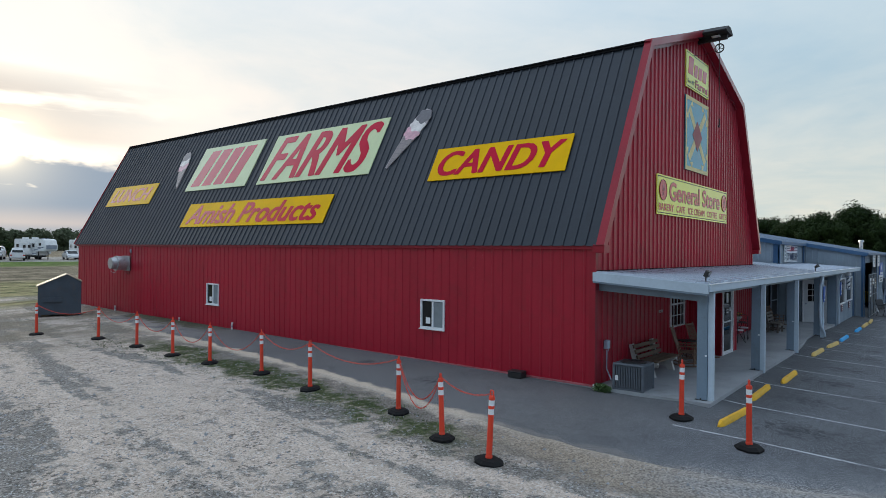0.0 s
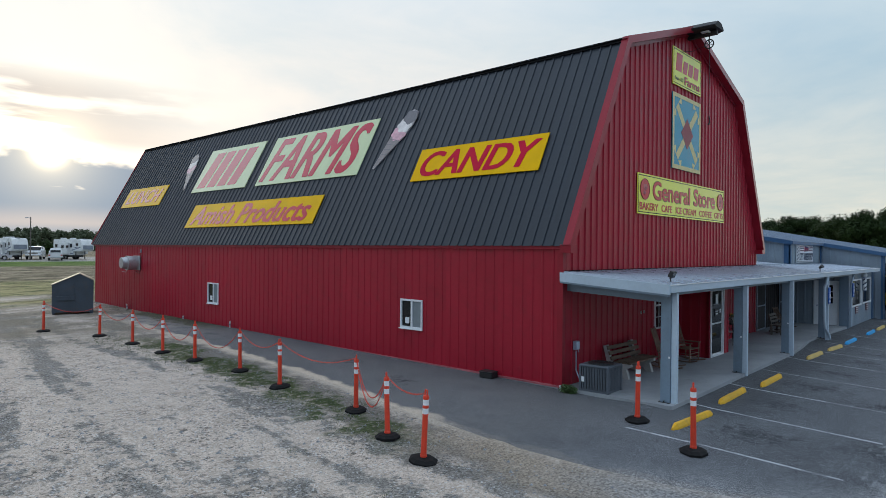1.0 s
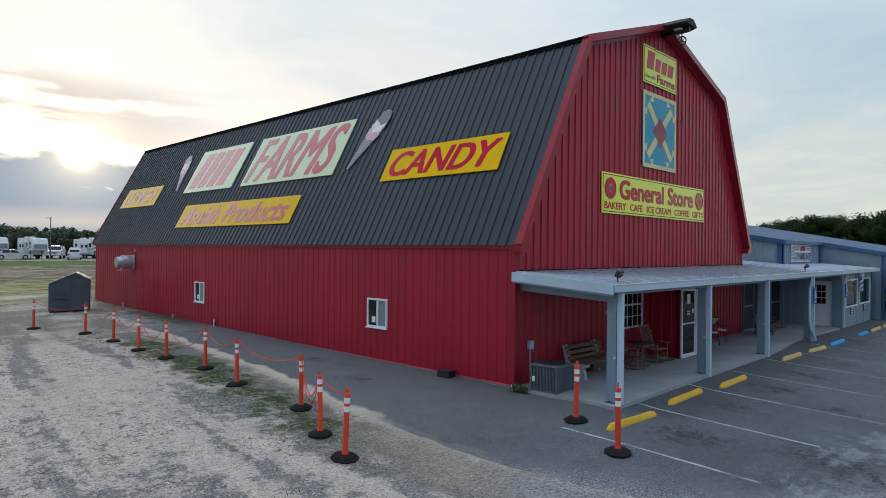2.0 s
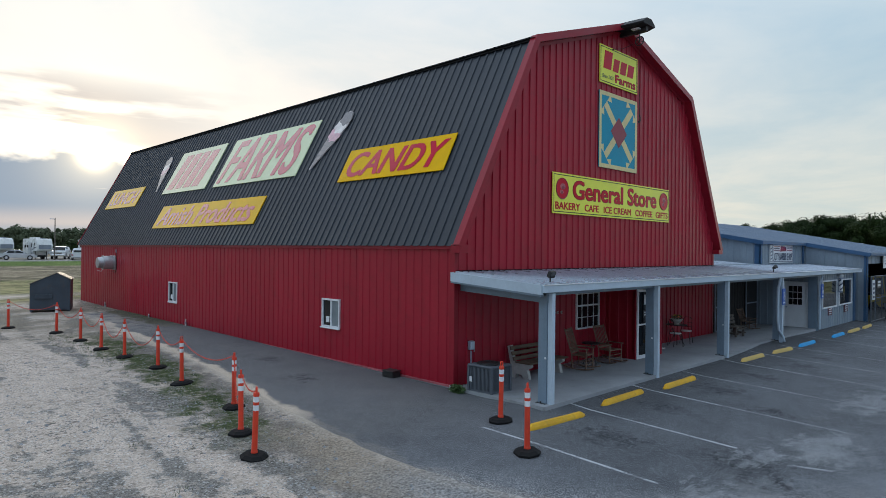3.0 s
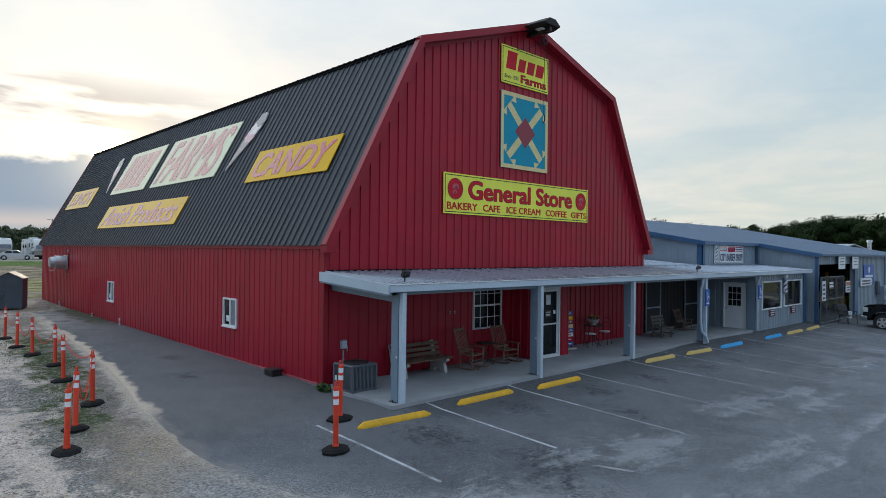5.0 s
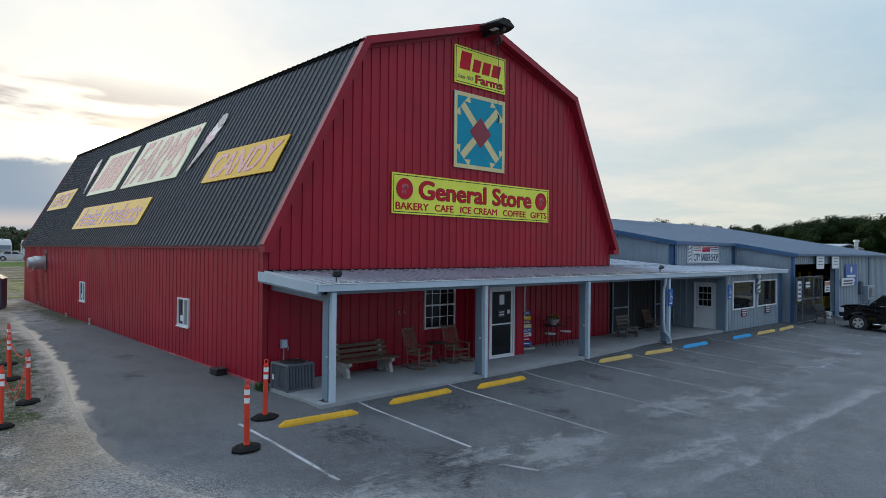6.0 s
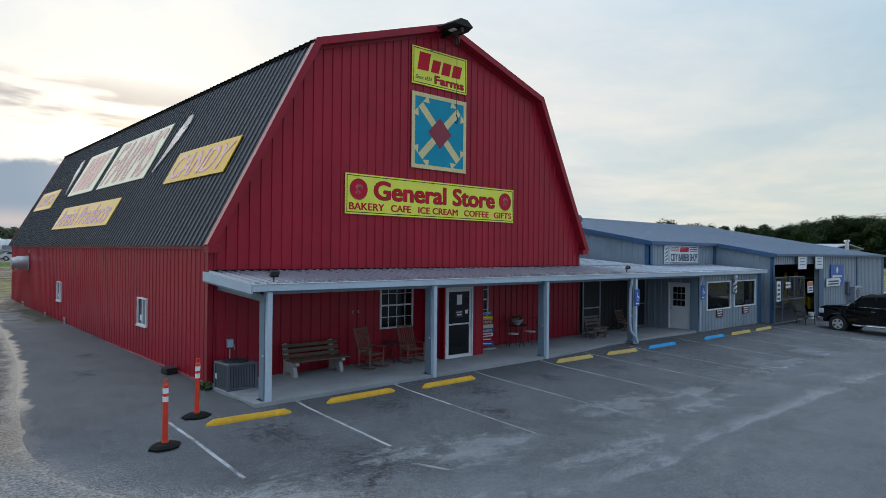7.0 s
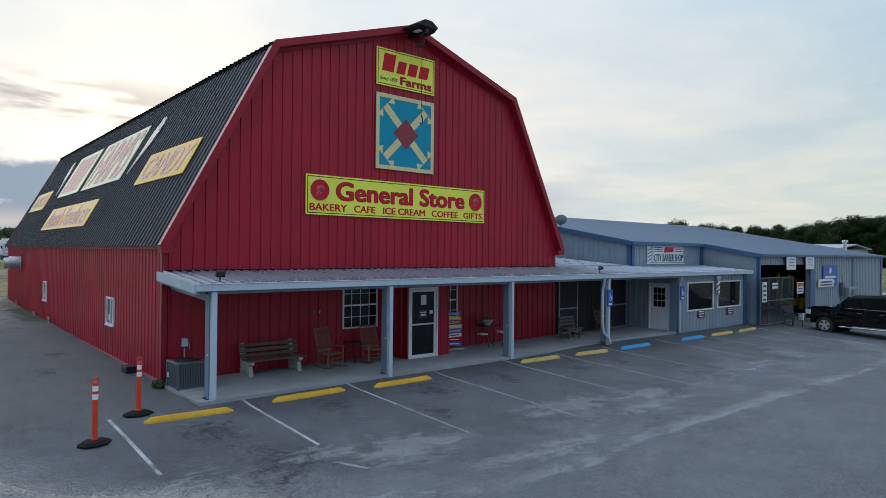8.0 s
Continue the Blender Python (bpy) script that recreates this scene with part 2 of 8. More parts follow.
    col = k.mix(lane_dust, col, k.mix(k.ramp(fine, 0.36, 0.64), (0.085, 0.080, 0.075), (0.245, 0.235, 0.225)))
    # oil marks in the parking bays
    for ox, oy, r in OIL:
        d = k.vmath("DISTANCE", k.vmath("MULTIPLY", co, (1.0, 0.75, 1.0)), (ox, oy * 0.75, 0.0), out=1)
        d = k.math("ADD", d, k.ramp(k.noise(co, 4.0, 8.0, 0.8), 0.3, 0.7, -0.5, 0.5))
        drip = k.ramp(k.noise(co, 14.0, 5.0, 0.75), 0.38, 0.56)
        col = k.mix(k.math("MULTIPLY", k.math("MULTIPLY", k.ramp(d, r * 1.2, r * 0.1), drip), 0.8), col, (0.022, 0.023, 0.026))
    streaky = k.vmath("MULTIPLY", co, (0.6, 1.2, 1.0))
    for ox, oy, r, sx, sy in PALE_PATCH:
        d = k.vmath("DISTANCE", k.vmath("MULTIPLY", co, (sx, sy, 0.0)), (ox * sx, oy * sy, 0.0), out=1)
        d = k.math("ADD", d, k.ramp(k.noise(streaky, 2.2, 9.0, 0.76), 0.3, 0.7, -0.95, 0.95))
        col = k.mix(k.math("MULTIPLY", k.ramp(d, r, r * 0.25), k.math("ADD", 0.16, k.math("MULTIPLY", speck, 0.55))), col, (0.38, 0.39, 0.40))
    # sand washed in from the yard along the ragged edge
    rim = k.math("SUBTRACT", sep.outputs[0], edge_x(k, sep.outputs[1]))
    rim = k.math("ADD", rim, k.ramp(k.noise(co, 0.8, 4.0, 0.55), 0.3, 0.7, -0.16, 0.16))
    stray = k.math("MULTIPLY", k.ramp(rim, 1.3, 0.0), k.ramp(chip, 0.55, 0.75))
    col = k.mix(k.math("MULTIPLY", k.math("MULTIPLY", stray, k.ramp(sep.outputs[1], -2.0, -4.5)), 0.8), col, (0.40, 0.40, 0.40))
    col = k.mix(k.math("MULTIPLY", k.ramp(rim, 0.27, 0.10, 0.0, 0.95), k.ramp(sep.outputs[1], -0.5, 1.6, 0.12, 1.0)), col, k.mix(k.math("ADD", k.ramp(fine, 0.35, 0.65, 0.0, 0.6), k.math("MULTIPLY", chip, 0.4)), (0.38, 0.31, 0.24), (0.70, 0.585, 0.465)))
    col = k.mix(k.math("MULTIPLY", k.ramp(sep.outputs[1], 12.0, 22.0), k.ramp(mid, 0.35, 0.6)), col, k.mix(fine, (0.22, 0.2, 0.18), (0.38, 0.35, 0.31)))
    foot = k.math("MULTIPLY", k.ramp(k.math("ADD", sep.outputs[0], k.ramp(mid, 0.3, 0.7, -0.5, 0.5)), -1.1, -0.5), k.ramp(sep.outputs[1], 14.0, 18.0))
    col = k.mix(k.math("MULTIPLY", foot, k.ramp(fine, 0.3, 0.6, 0.5, 0.95)), col, k.mix(k.ramp(k.noise(co, 9.0, 4.0, 0.7), 0.4, 0.6), (0.035, 0.03, 0.02), (0.07, 0.08, 0.03)))
    k.put(b.inputs["Base Color"], col)
    b.inputs["Roughness"].default_value = 0.88
    b.inputs["Specular IOR Level"].default_value = 0.18
    k.put(b.inputs["Normal"], k.add("ShaderNodeBump", {"Strength": 0.8, "Distance": 0.009, "Height": k.math("ADD", fine, k.math("MULTIPLY", chip, 0.3))}))
    return m


OIL = [(-0.4, -4.5, 0.6), (2.5, -4.2, 0.42), (5.3, -4.2, 0.6), (0.1, -6.75, 0.75), (7.9, -4.4, 0.4), (4.1, -5.9, 0.3), (-0.6, -8.0, 0.6), (10.9, -4.5, 0.4), (-1.2, 6.5, 0.3), (13.0, -4.6, 0.4), (-1.9, 3.6, 0.35)]
PALE_PATCH = [(0.8, -6.75, 0.8, 1.0, 2.2), (2.3, -7.3, 1.2, 0.8, 1.7), (7.2, -7.1, 1.2, 0.6, 2.2), (-1.9, -6.9, 0.9, 0.9, 1.4), (8.9, -8.2, 1.0, 0.45, 2.6), (10.4, -7.5, 0.9, 0.6, 2.4), (16.5, -7.3, 1.1, 0.4, 2.6), (-0.3, -9.3, 1.1, 0.7, 1.8), (4.0, -9.0, 1.1, 0.5, 2.6)]


def ground_earth():
    m = bpy.data.materials.new("gravel_and_field")
    m.use_nodes = True
    k = Nodes(m.node_tree)
    b = m.node_tree.nodes["Principled BSDF"]
    co = k.add("ShaderNodeTexCoord", out=3)
    sep = m.node_tree.nodes.new("ShaderNodeSeparateXYZ")
    k.put(sep.inputs[0], co)
    x, y = sep.outputs[0], sep.outputs[1]
    # wheel tracks of bare pale sand between bands of grey gravel
    turn = k.add("ShaderNodeVectorRotate", {"Vector": co, "Axis": (0, 0, 1), "Angle": radians(8)})
    tracks = k.noise(k.vmath("MULTIPLY", turn, (1.0, 0.16, 1.0)), 0.6, 6.0, 0.52, 0.7)
    mid = k.noise(co, 2.1, 6.0, 0.7)
    fine = k.noise(co, 24.0, 4.0, 0.8)
    grit = k.noise(co, 70.0, 3.0, 0.7)
    pebble = k.add("ShaderNodeTexVoronoi", {"Vector": co, "Scale": 26.0}, out=0)
    mixf = k.math("ADD", tracks, k.ramp(mid, 0.3, 0.7, -0.09, 0.09))
    cell = k.add("ShaderNodeSeparateXYZ", {0: k.add("ShaderNodeTexVoronoi", {"Vector": co, "Scale": 34.0}, out=1)})
    cell2 = k.add("ShaderNodeSeparateXYZ", {0: k.add("ShaderNodeTexVoronoi", {"Vector": k.vmath("ADD", co, (3.3, 1.7, 0.0)), "Scale": 15.0}, out=1)})
    tone = k.math("ADD", k.math("MULTIPLY", cell, 0.6), k.ramp(fine, 0.36, 0.64, 0.0, 0.4))
    gravel = k.mix(tone, (0.062, 0.057, 0.051), (0.405, 0.373, 0.335))
    gravel = k.mix(k.math("MULTIPLY", k.ramp(pebble, 0.02, 0.3, 0.5, 0.0), 1.0), gravel, (0.078, 0.073, 0.07))
    sand = k.mix(k.math("ADD", k.ramp(fine, 0.30, 0.66, 0.0, 0.85), k.math("MULTIPLY", cell, 0.15)), (0.32, 0.258, 0.208), (0.80, 0.68, 0.58))
    sand = k.mix(k.ramp(mid, 0.42, 0.66, 0.0, 0.6), sand, (0.36, 0.295, 0.24))
    col = k.mix(k.ramp(mixf, 0.43, 0.51), gravel, sand)
    lumps = k.ramp(k.noise(co, 0.45, 5.0, 0.6, 0.5), 0.40, 0.60)
    clods = k.math("MAXIMUM", k.ramp(k.noise(co, 7.0, 5.0, 0.75), 0.60, 0.66), k.ramp(k.noise(co, 17.0, 4.0, 0.7), 0.62, 0.68))
    clods = k.math("MULTIPLY", clods, k.math("ADD", 0.3, k.math("MULTIPLY", lumps, 0.7)))
    clods = k.math("MAXIMUM", clods, k.math("MULTIPLY", k.ramp(cell2, 0.88, 0.90), k.math("MULTIPLY", lumps, k.ramp(mid, 0.42, 0.52))))
    clods = k.math("MAXIMUM", clods, k.math("MULTIPLY", k.ramp(cell, 0.94, 0.95), k.math("ADD", 0.25, k.math("MULTIPLY", lumps, 0.75))))
    col = k.mix(k.math("MULTIPLY", clods, 0.8), col, (0.062, 0.06, 0.055))
    white = k.math("MAXIMUM", k.ramp(k.noise(co, 31.0, 3.0, 0.7), 0.63, 0.70), k.ramp(cell, 0.07, 0.06))
    col = k.mix(k.math("MULTIPLY", white, 0.65), col, (0.68, 0.67, 0.65))
    # beside the lot: a lip of tan sand, trodden brown gravel, then moss along the marker posts
    out = k.math("SUBTRACT", edge_x(k, y), x)
    wave = k.ramp(k.noise(co, 0.9, 5.0, 0.65), 0.3, 0.7, -0.45, 0.45)
    u = k.math("ADD", out, wave)
    near = k.math("MULTIPLY", k.ramp(u, 1.9, 1.1), k.ramp(y, 21.0, 15.0))
    bare = k.math("MULTIPLY", near, k.ramp(k.noise(co, 0.7, 5.0, 0.65), 0.34, 0.52))
    col = k.mix(k.math("MULTIPLY", bare, 0.9), col, k.mix(tone, (0.065, 0.058, 0.05), (0.29, 0.262, 0.23)))
    rusty = k.math("MULTIPLY", k.math("MULTIPLY", k.ramp(u, 1.6, 0.6), k.ramp(y, 1.5, -1.0)), k.ramp(k.noise(co, 0.8, 4.0, 0.6), 0.36, 0.52))
    col = k.mix(k.math("MULTIPLY", rusty, 0.88), col, k.mix(tone, (0.15, 0.118, 0.088), (0.50, 0.415, 0.325)))
    moss = k.math("MULTIPLY", k.math("MULTIPLY", k.ramp(u, 0.45, 0.85), k.ramp(u, 2.1, 1.5)), k.math("MULTIPLY", k.ramp(y, -1.0, 1.5), k.ramp(y, 18.0, 13.0)))
    moss = k.math("MULTIPLY", moss, k.math("MULTIPLY", k.ramp(k.noise(co, 0.75, 6.0, 0.68), 0.40, 0.50), k.ramp(k.noise(co, 6.0, 5.0, 0.75), 0.34, 0.50)))
    col = k.mix(k.math("MULTIPLY", moss, 0.92), col, k.mix(k.ramp(fine, 0.35, 0.65), (0.014, 0.026, 0.006), (0.07, 0.105, 0.022)))
    soil = k.math("MULTIPLY", k.ramp(y, 13.0, 21.0), k.ramp(k.noise(k.vmath("MULTIPLY", co, (0.5, 1.0, 1.0)), 0.5, 6.0, 0.7), 0.36, 0.60))
    col = k.mix(k.math("MULTIPLY", soil, 0.85), col, k.mix(tone, (0.09, 0.078, 0.055), (0.33, 0.285, 0.22)))
    lip = k.math("ADD", out, k.ramp(k.noise(co, 0.9, 4.0, 0.6), 0.3, 0.7, -0.16, 0.16))
    tan = k.math("MULTIPLY", k.ramp(lip, 0.34, 0.05), k.math("MULTIPLY", k.ramp(y, 23.0, 18.0), k.ramp(y, -1.5, 1.2, 0.25, 1.0)))
    loose = k.math("MULTIPLY", k.ramp(out, 1.6, 0.4), k.ramp(y, -2.0, -4.5))
    col = k.mix(k.math("MULTIPLY", loose, 0.8), col, k.mix(tone, (0.08, 0.082, 0.088), (0.46, 0.455, 0.45)))
    col = k.mix(k.math("MULTIPLY", tan, 0.9), col, k.mix(tone, (0.36, 0.30, 0.24), (0.66, 0.57, 0.47)))
    # the field beyond: bands of grass, mown hay and bare soil
    wob = k.math("ADD", y, k.ramp(k.noise(k.vmath("MULTIPLY", co, (0.3, 1.0, 1.0)), 0.12, 4.0, 0.6), 0.2, 0.8, -7.0, 7.0))
    rough = k.noise(k.vmath("MULTIPLY", co, (0.4, 1.0, 1.0)), 0.7, 9.0, 0.8)
    grass = k.mix(k.ramp(rough, 0.38, 0.54), (0.045, 0.075, 0.016), (0.30, 0.265, 0.13))
    hay = k.mix(k.ramp(rough, 0.40, 0.58), (0.09, 0.075, 0.045), (0.31, 0.255, 0.175))
    lush = k.mix(k.ramp(rough, 0.3, 0.7), (0.06, 0.115, 0.02), (0.15, 0.21, 0.05))
    field = k.mix(k.ramp(wob, 46.0, 56.0), grass, hay)
    field = k.mix(k.ramp(wob, 74.0, 82.0), field, lush)
    field = k.mix(k.ramp(y, 90.0, 92.0), field, k.mix(mid, (0.30, 0.28, 0.25), (0.40, 0.38, 0.34)))
    field = k.mix(k.ramp(y, 112.0, 118.0), field, hay)
    stub = k.ramp(k.noise(k.vmath("MULTIPLY", co, (0.35, 1.0, 1.0)), 1.6, 7.0, 0.8), 0.36, 0.64, 0.45, 1.45)
    field = k.mix(1.0, field, k.add("ShaderNodeCombineXYZ", {0: stub, 1: stub, 2: stub}), "MULTIPLY")
    away = k.math("MAXIMUM", k.ramp(wob, 30.0, 36.0), k.ramp(x, 62.0, 66.0))
    col = k.mix(away, col, field)
    k.put(b.inputs["Base Color"], col)
    b.inputs["Roughness"].default_value = 0.95
    b.inputs["Specular IOR Level"].default_value = 0.15
    h = k.math("ADD", fine, k.math("MULTIPLY", clods, 1.5))
    k.put(b.inputs["Normal"], k.add("ShaderNodeBump", {"Strength": 0.8, "Distance": 0.03, "Height": h}))
    return m


ASPHALT, EARTH = asphalt(), ground_earth()


def glass(name, color=(0.010, 0.012, 0.014), rough=0.06):
    return surface(name, color, rough, var=0.3, scale=0.8, gvar=0.0, spec=0.32)


PANE = glass("dark_window_glass")


# ---- mesh helpers ----
GROUND_Y, GROUND_Z = (-40.0, -16.0, -8.0, -2.5, 0.0, 3.0, 25.0, 110.0), (-0.75, -0.33, -0.12, 0.075, 0.12, 0.163, 0.30, 1.72)


def gz(y, x=0.0):
    """The ground falls away in front of the buildings, a little more towards the garage, falls towards the yard, and rises behind the barn."""
    apron = 0.055 * min(max((x + 0.8) / 0.8, 0.0), 1.0) * max(0.0, 1.0 - abs(y + 2.1) / 1.1)
    west = 0.135 * min(max((0.1 - x) / 4.4, 0.0), 1.1) * min(max((y + 4.0) / 3.0, 0.0), 1.0) * min(max((60.0 - y) / 30.0, 0.0), 1.0)
    return float(np.interp(y, GROUND_Y, GROUND_Z)) - west + apron - 0.006 * min(max(x - 5.0, 0.0), 45.0) * min(max(-y / 6.0, 0.0), 1.0)


def part(name, bm, material, parent, label="", kind="", smooth=False):
    me = bpy.data.meshes.new(name)
    bmesh.ops.recalc_face_normals(bm, faces=bm.faces[:])
    bm.to_mesh(me)
    bm.free()
    if smooth:
        me.shade_smooth()
    me.materials.append(material)
    ob = new(name, me)
    ob.parent = parent
    return tagged(ob, label=label, kind=kind)


def thing(name, label, category, m=None, group="", kind=""):
    ob = new(name)
    ob.empty_display_size = 0.2
    if m is not None:
        ob.matrix_world = m
    return tagged(ob, label, category, group, kind)


def box(x0, x1, y0, y1, z0, z1, bevel=0.0, bm=None, m=None):
    own = bmesh.new()
    c = bmesh.ops.create_cube(own, size=1.0)["verts"]
    for v in c:
        v.co = Vector((x0 + (v.co.x + 0.5) * (x1 - x0), y0 + (v.co.y + 0.5) * (y1 - y0), z0 + (v.co.z + 0.5) * (z1 - z0)))
    if bevel:
        bmesh.ops.bevel(own, geom=own.edges[:], offset=bevel, segments=1, affect="EDGES")
    return join(own, bm, m)


def join(own, bm=None, m=None):
    """Adds the small bmesh own (moved by m) to bm, or returns it."""
    if m is not None:
        own.transform(m)
    if bm is None:
        return own
    seen = [bm.verts.new(v.co) for v in own.verts]
    own.verts.index_update()
    for f in own.faces:
        bm.faces.new([seen[v.index] for v in f.verts])
    own.free()
    return bm


def cyl(p0, p1, r0, r1=None, seg=12, bm=None, caps=True):
    p0, p1 = Vector(p0), Vector(p1)
    d = p1 - p0
    own = bmesh.new()
    bmesh.ops.create_cone(own, cap_ends=caps, segments=seg, radius1=r0, radius2=r0 if r1 is None else r1, depth=d.length)
    own.transform(Matrix.Translation((p0 + p1) / 2) @ d.to_track_quat("Z", "Y").to_matrix().to_4x4())
    return join(own, bm)


def prism(pts, axis, a, b, bm=None):
    """A polygon in the plane across axis ('x': (y, z), 'y': (x, z), 'z': (x, y)), extruded from a to b."""
    own = bmesh.new()

    def place(p, w):
        return {"x": (w, p[0], p[1]), "y": (p[0], w, p[1]), "z": (p[0], p[1], w)}[axis]
    lo = [own.verts.new(place(p, a)) for p in pts]
    hi = [own.verts.new(place(p, b)) for p in pts]
    n = len(pts)
    own.faces.new(lo)
    own.faces.new(hi[::-1])
    for i in range(n):
        own.faces.new((lo[i], hi[i], hi[(i + 1) % n], lo[(i + 1) % n]))
    bmesh.ops.recalc_face_normals(own, faces=own.faces[:])
    return join(own, bm)


def tube(pts, r, seg=8, bm=None):
    """A round bar along a polyline."""
    own = bmesh.new()
    pts = [Vector(p) for p in pts]
    rings = []
    side = None
    for i, p in enumerate(pts):
        d = (pts[min(i + 1, len(pts) - 1)] - pts[max(i - 1, 0)]).normalized()
        if side is None:
            side = d.orthogonal().normalized()
        side = (side - d * side.dot(d)).normalized()
        other = d.cross(side)
        rr = r[i] if isinstance(r, (list, tuple)) else r
        rings.append([own.verts.new(p + rr * (math.cos(a) * side + math.sin(a) * other)) for a in (2 * math.pi * j / seg for j in range(seg))])
    for a, b in zip(rings, rings[1:]):
        for j in range(seg):
            own.faces.new((a[j], a[(j + 1) % seg], b[(j + 1) % seg], b[j]))
    own.faces.new(rings[0][::-1])
    own.faces.new(rings[-1])
    return join(own, bm)


def ribbed(width, lo, hi, m, pitch=0.305, rib=0.03, holes=(), cuts=(), u0=0.0):
    """A sheet of ribbed steel in local (u, height, out): ribs run upwards, out is +z before m. lo and hi are heights or functions of u."""
    bm = bmesh.new()
    flo = lo if callable(lo) else (lambda u: lo)
    fhi = hi if callable(hi) else (lambda u: hi)

    def rise(u):
        w = (u + 1e-6) % pitch
        c = abs(w - pitch / 2)
        return rib * max(0.0, min(1.0, (0.037 - c) / 0.014))
    us = {u0, u0 + width}
    n0, n1 = int(u0 / pitch) - 1, int((u0 + width) / pitch) + 2
    for i in range(n0, n1):
        us |= {i * pitch + pitch / 2 + d for d in (-0.037, -0.023, 0.023, 0.037)}
    us |= set(cuts)
    for a, b, c, d in holes:
        us |= {a, b}
    us = sorted(u for u in us if u0 - 1e-6 <= u <= u0 + width + 1e-6)
    us = [u for i, u in enumerate(us) if i == 0 or u - us[i - 1] > 1e-4]
    for a, b in zip(us, us[1:]):
        mid = (a + b) / 2
        spans = [(flo, fhi)]
        for h0, h1, z0, z1 in holes:
            if h0 < mid < h1:
                spans = [(flo, lambda u, z=z0: z), (lambda u, z=z1: z, fhi)]
        for f0, f1 in spans:
            if f1(mid) - f0(mid) < 1e-3:
                continue
            q = [(a, f0(a), rise(a)), (b, f0(b), rise(b)), (b, max(f1(b), f0(b)), rise(b)), (a, max(f1(a), f0(a)), rise(a))]
            bm.faces.new([bm.verts.new(p) for p in q])
    bmesh.ops.remove_doubles(bm, verts=bm.verts[:], dist=1e-4)
    bm.transform(m)
    return bm


def plane_at(origin, u, up):
    """The matrix from (u, height, out) to the world for a sheet with these directions."""
    u, up = Vector(u).normalized(), Vector(up).normalized()
    out = u.cross(up)
    return Matrix(((u.x, up.x, out.x, origin[0]), (u.y, up.y, out.y, origin[1]), (u.z, up.z, out.z, origin[2]), (0, 0, 0, 1)))


def clad(parent, width, lo, hi, m, material, pitch=0.305, holes=(), cuts=(), rib=0.03, step=None, name="panel"):
    """Covers a wall or roof slope with separate ribbed panels, three pitches wide."""
    step = step or pitch * 3
    u = 0.0
    shared = None
    while u < width - 1e-3:
        w = min(step, width - u)
        plain = not callable(lo) and not callable(hi) and abs(w - step) < 1e-4 and not any(h[0] < u + w and h[1] > u for h in holes)
        if plain:
            if shared is None:
                ob = part(name, ribbed(w, lo, hi, Matrix.Identity(4), pitch, rib), material, parent)
                shared = ob.data
            else:
                ob = new(name, shared)
                ob.parent = parent
            ob.matrix_local = m @ Matrix.Translation((u, 0, 0))
        else:
            across = [h for h in holes if h[0] < u + 0.02 and h[1] > u + w - 0.02 and h[2] > 0.3]
            for a, b in ([(lo, across[0][2]), (across[0][3], hi)] if across else [(lo, hi)]):
                ob = part(name, ribbed(w, a, b, Matrix.Identity(4), pitch, rib, () if across else holes, cuts, u), material, parent)
                ob.matrix_local = m
        u += w


def text_mesh(body, width, height, shear=0.0, bold=0.0, depth=0.006):
    """Lettering fitted to a width and a cap height, lying in x and z with its front towards -y, its lower left corner at the origin."""
    cu = bpy.data.curves.new("letters", "FONT")
    cu.body, cu.offset, cu.extrude, cu.resolution_u = body, bold, 0.0, 4
    tmp = new("letters", cu)
    bpy.context.view_layer.update()
    me = bpy.data.meshes.new_from_object(tmp.evaluated_get(bpy.context.evaluated_depsgraph_get()))
    bpy.data.objects.remove(tmp)
    bpy.data.curves.remove(cu)
    bm = bmesh.new()
    bm.from_mesh(me)
    bpy.data.meshes.remove(me)
    for v in bm.verts:
        v.co.x += shear * v.co.y
    xs = [v.co.x for v in bm.verts]
    ys = [v.co.y for v in bm.verts]
    sx, sy = width / (max(xs) - min(xs)), height / (max(ys) - min(ys))
    x0, y0 = min(xs), min(ys)
    for v in bm.verts:
        v.co = Vector(((v.co.x - x0) * sx, -depth, (v.co.y - y0) * sy))
    return bm


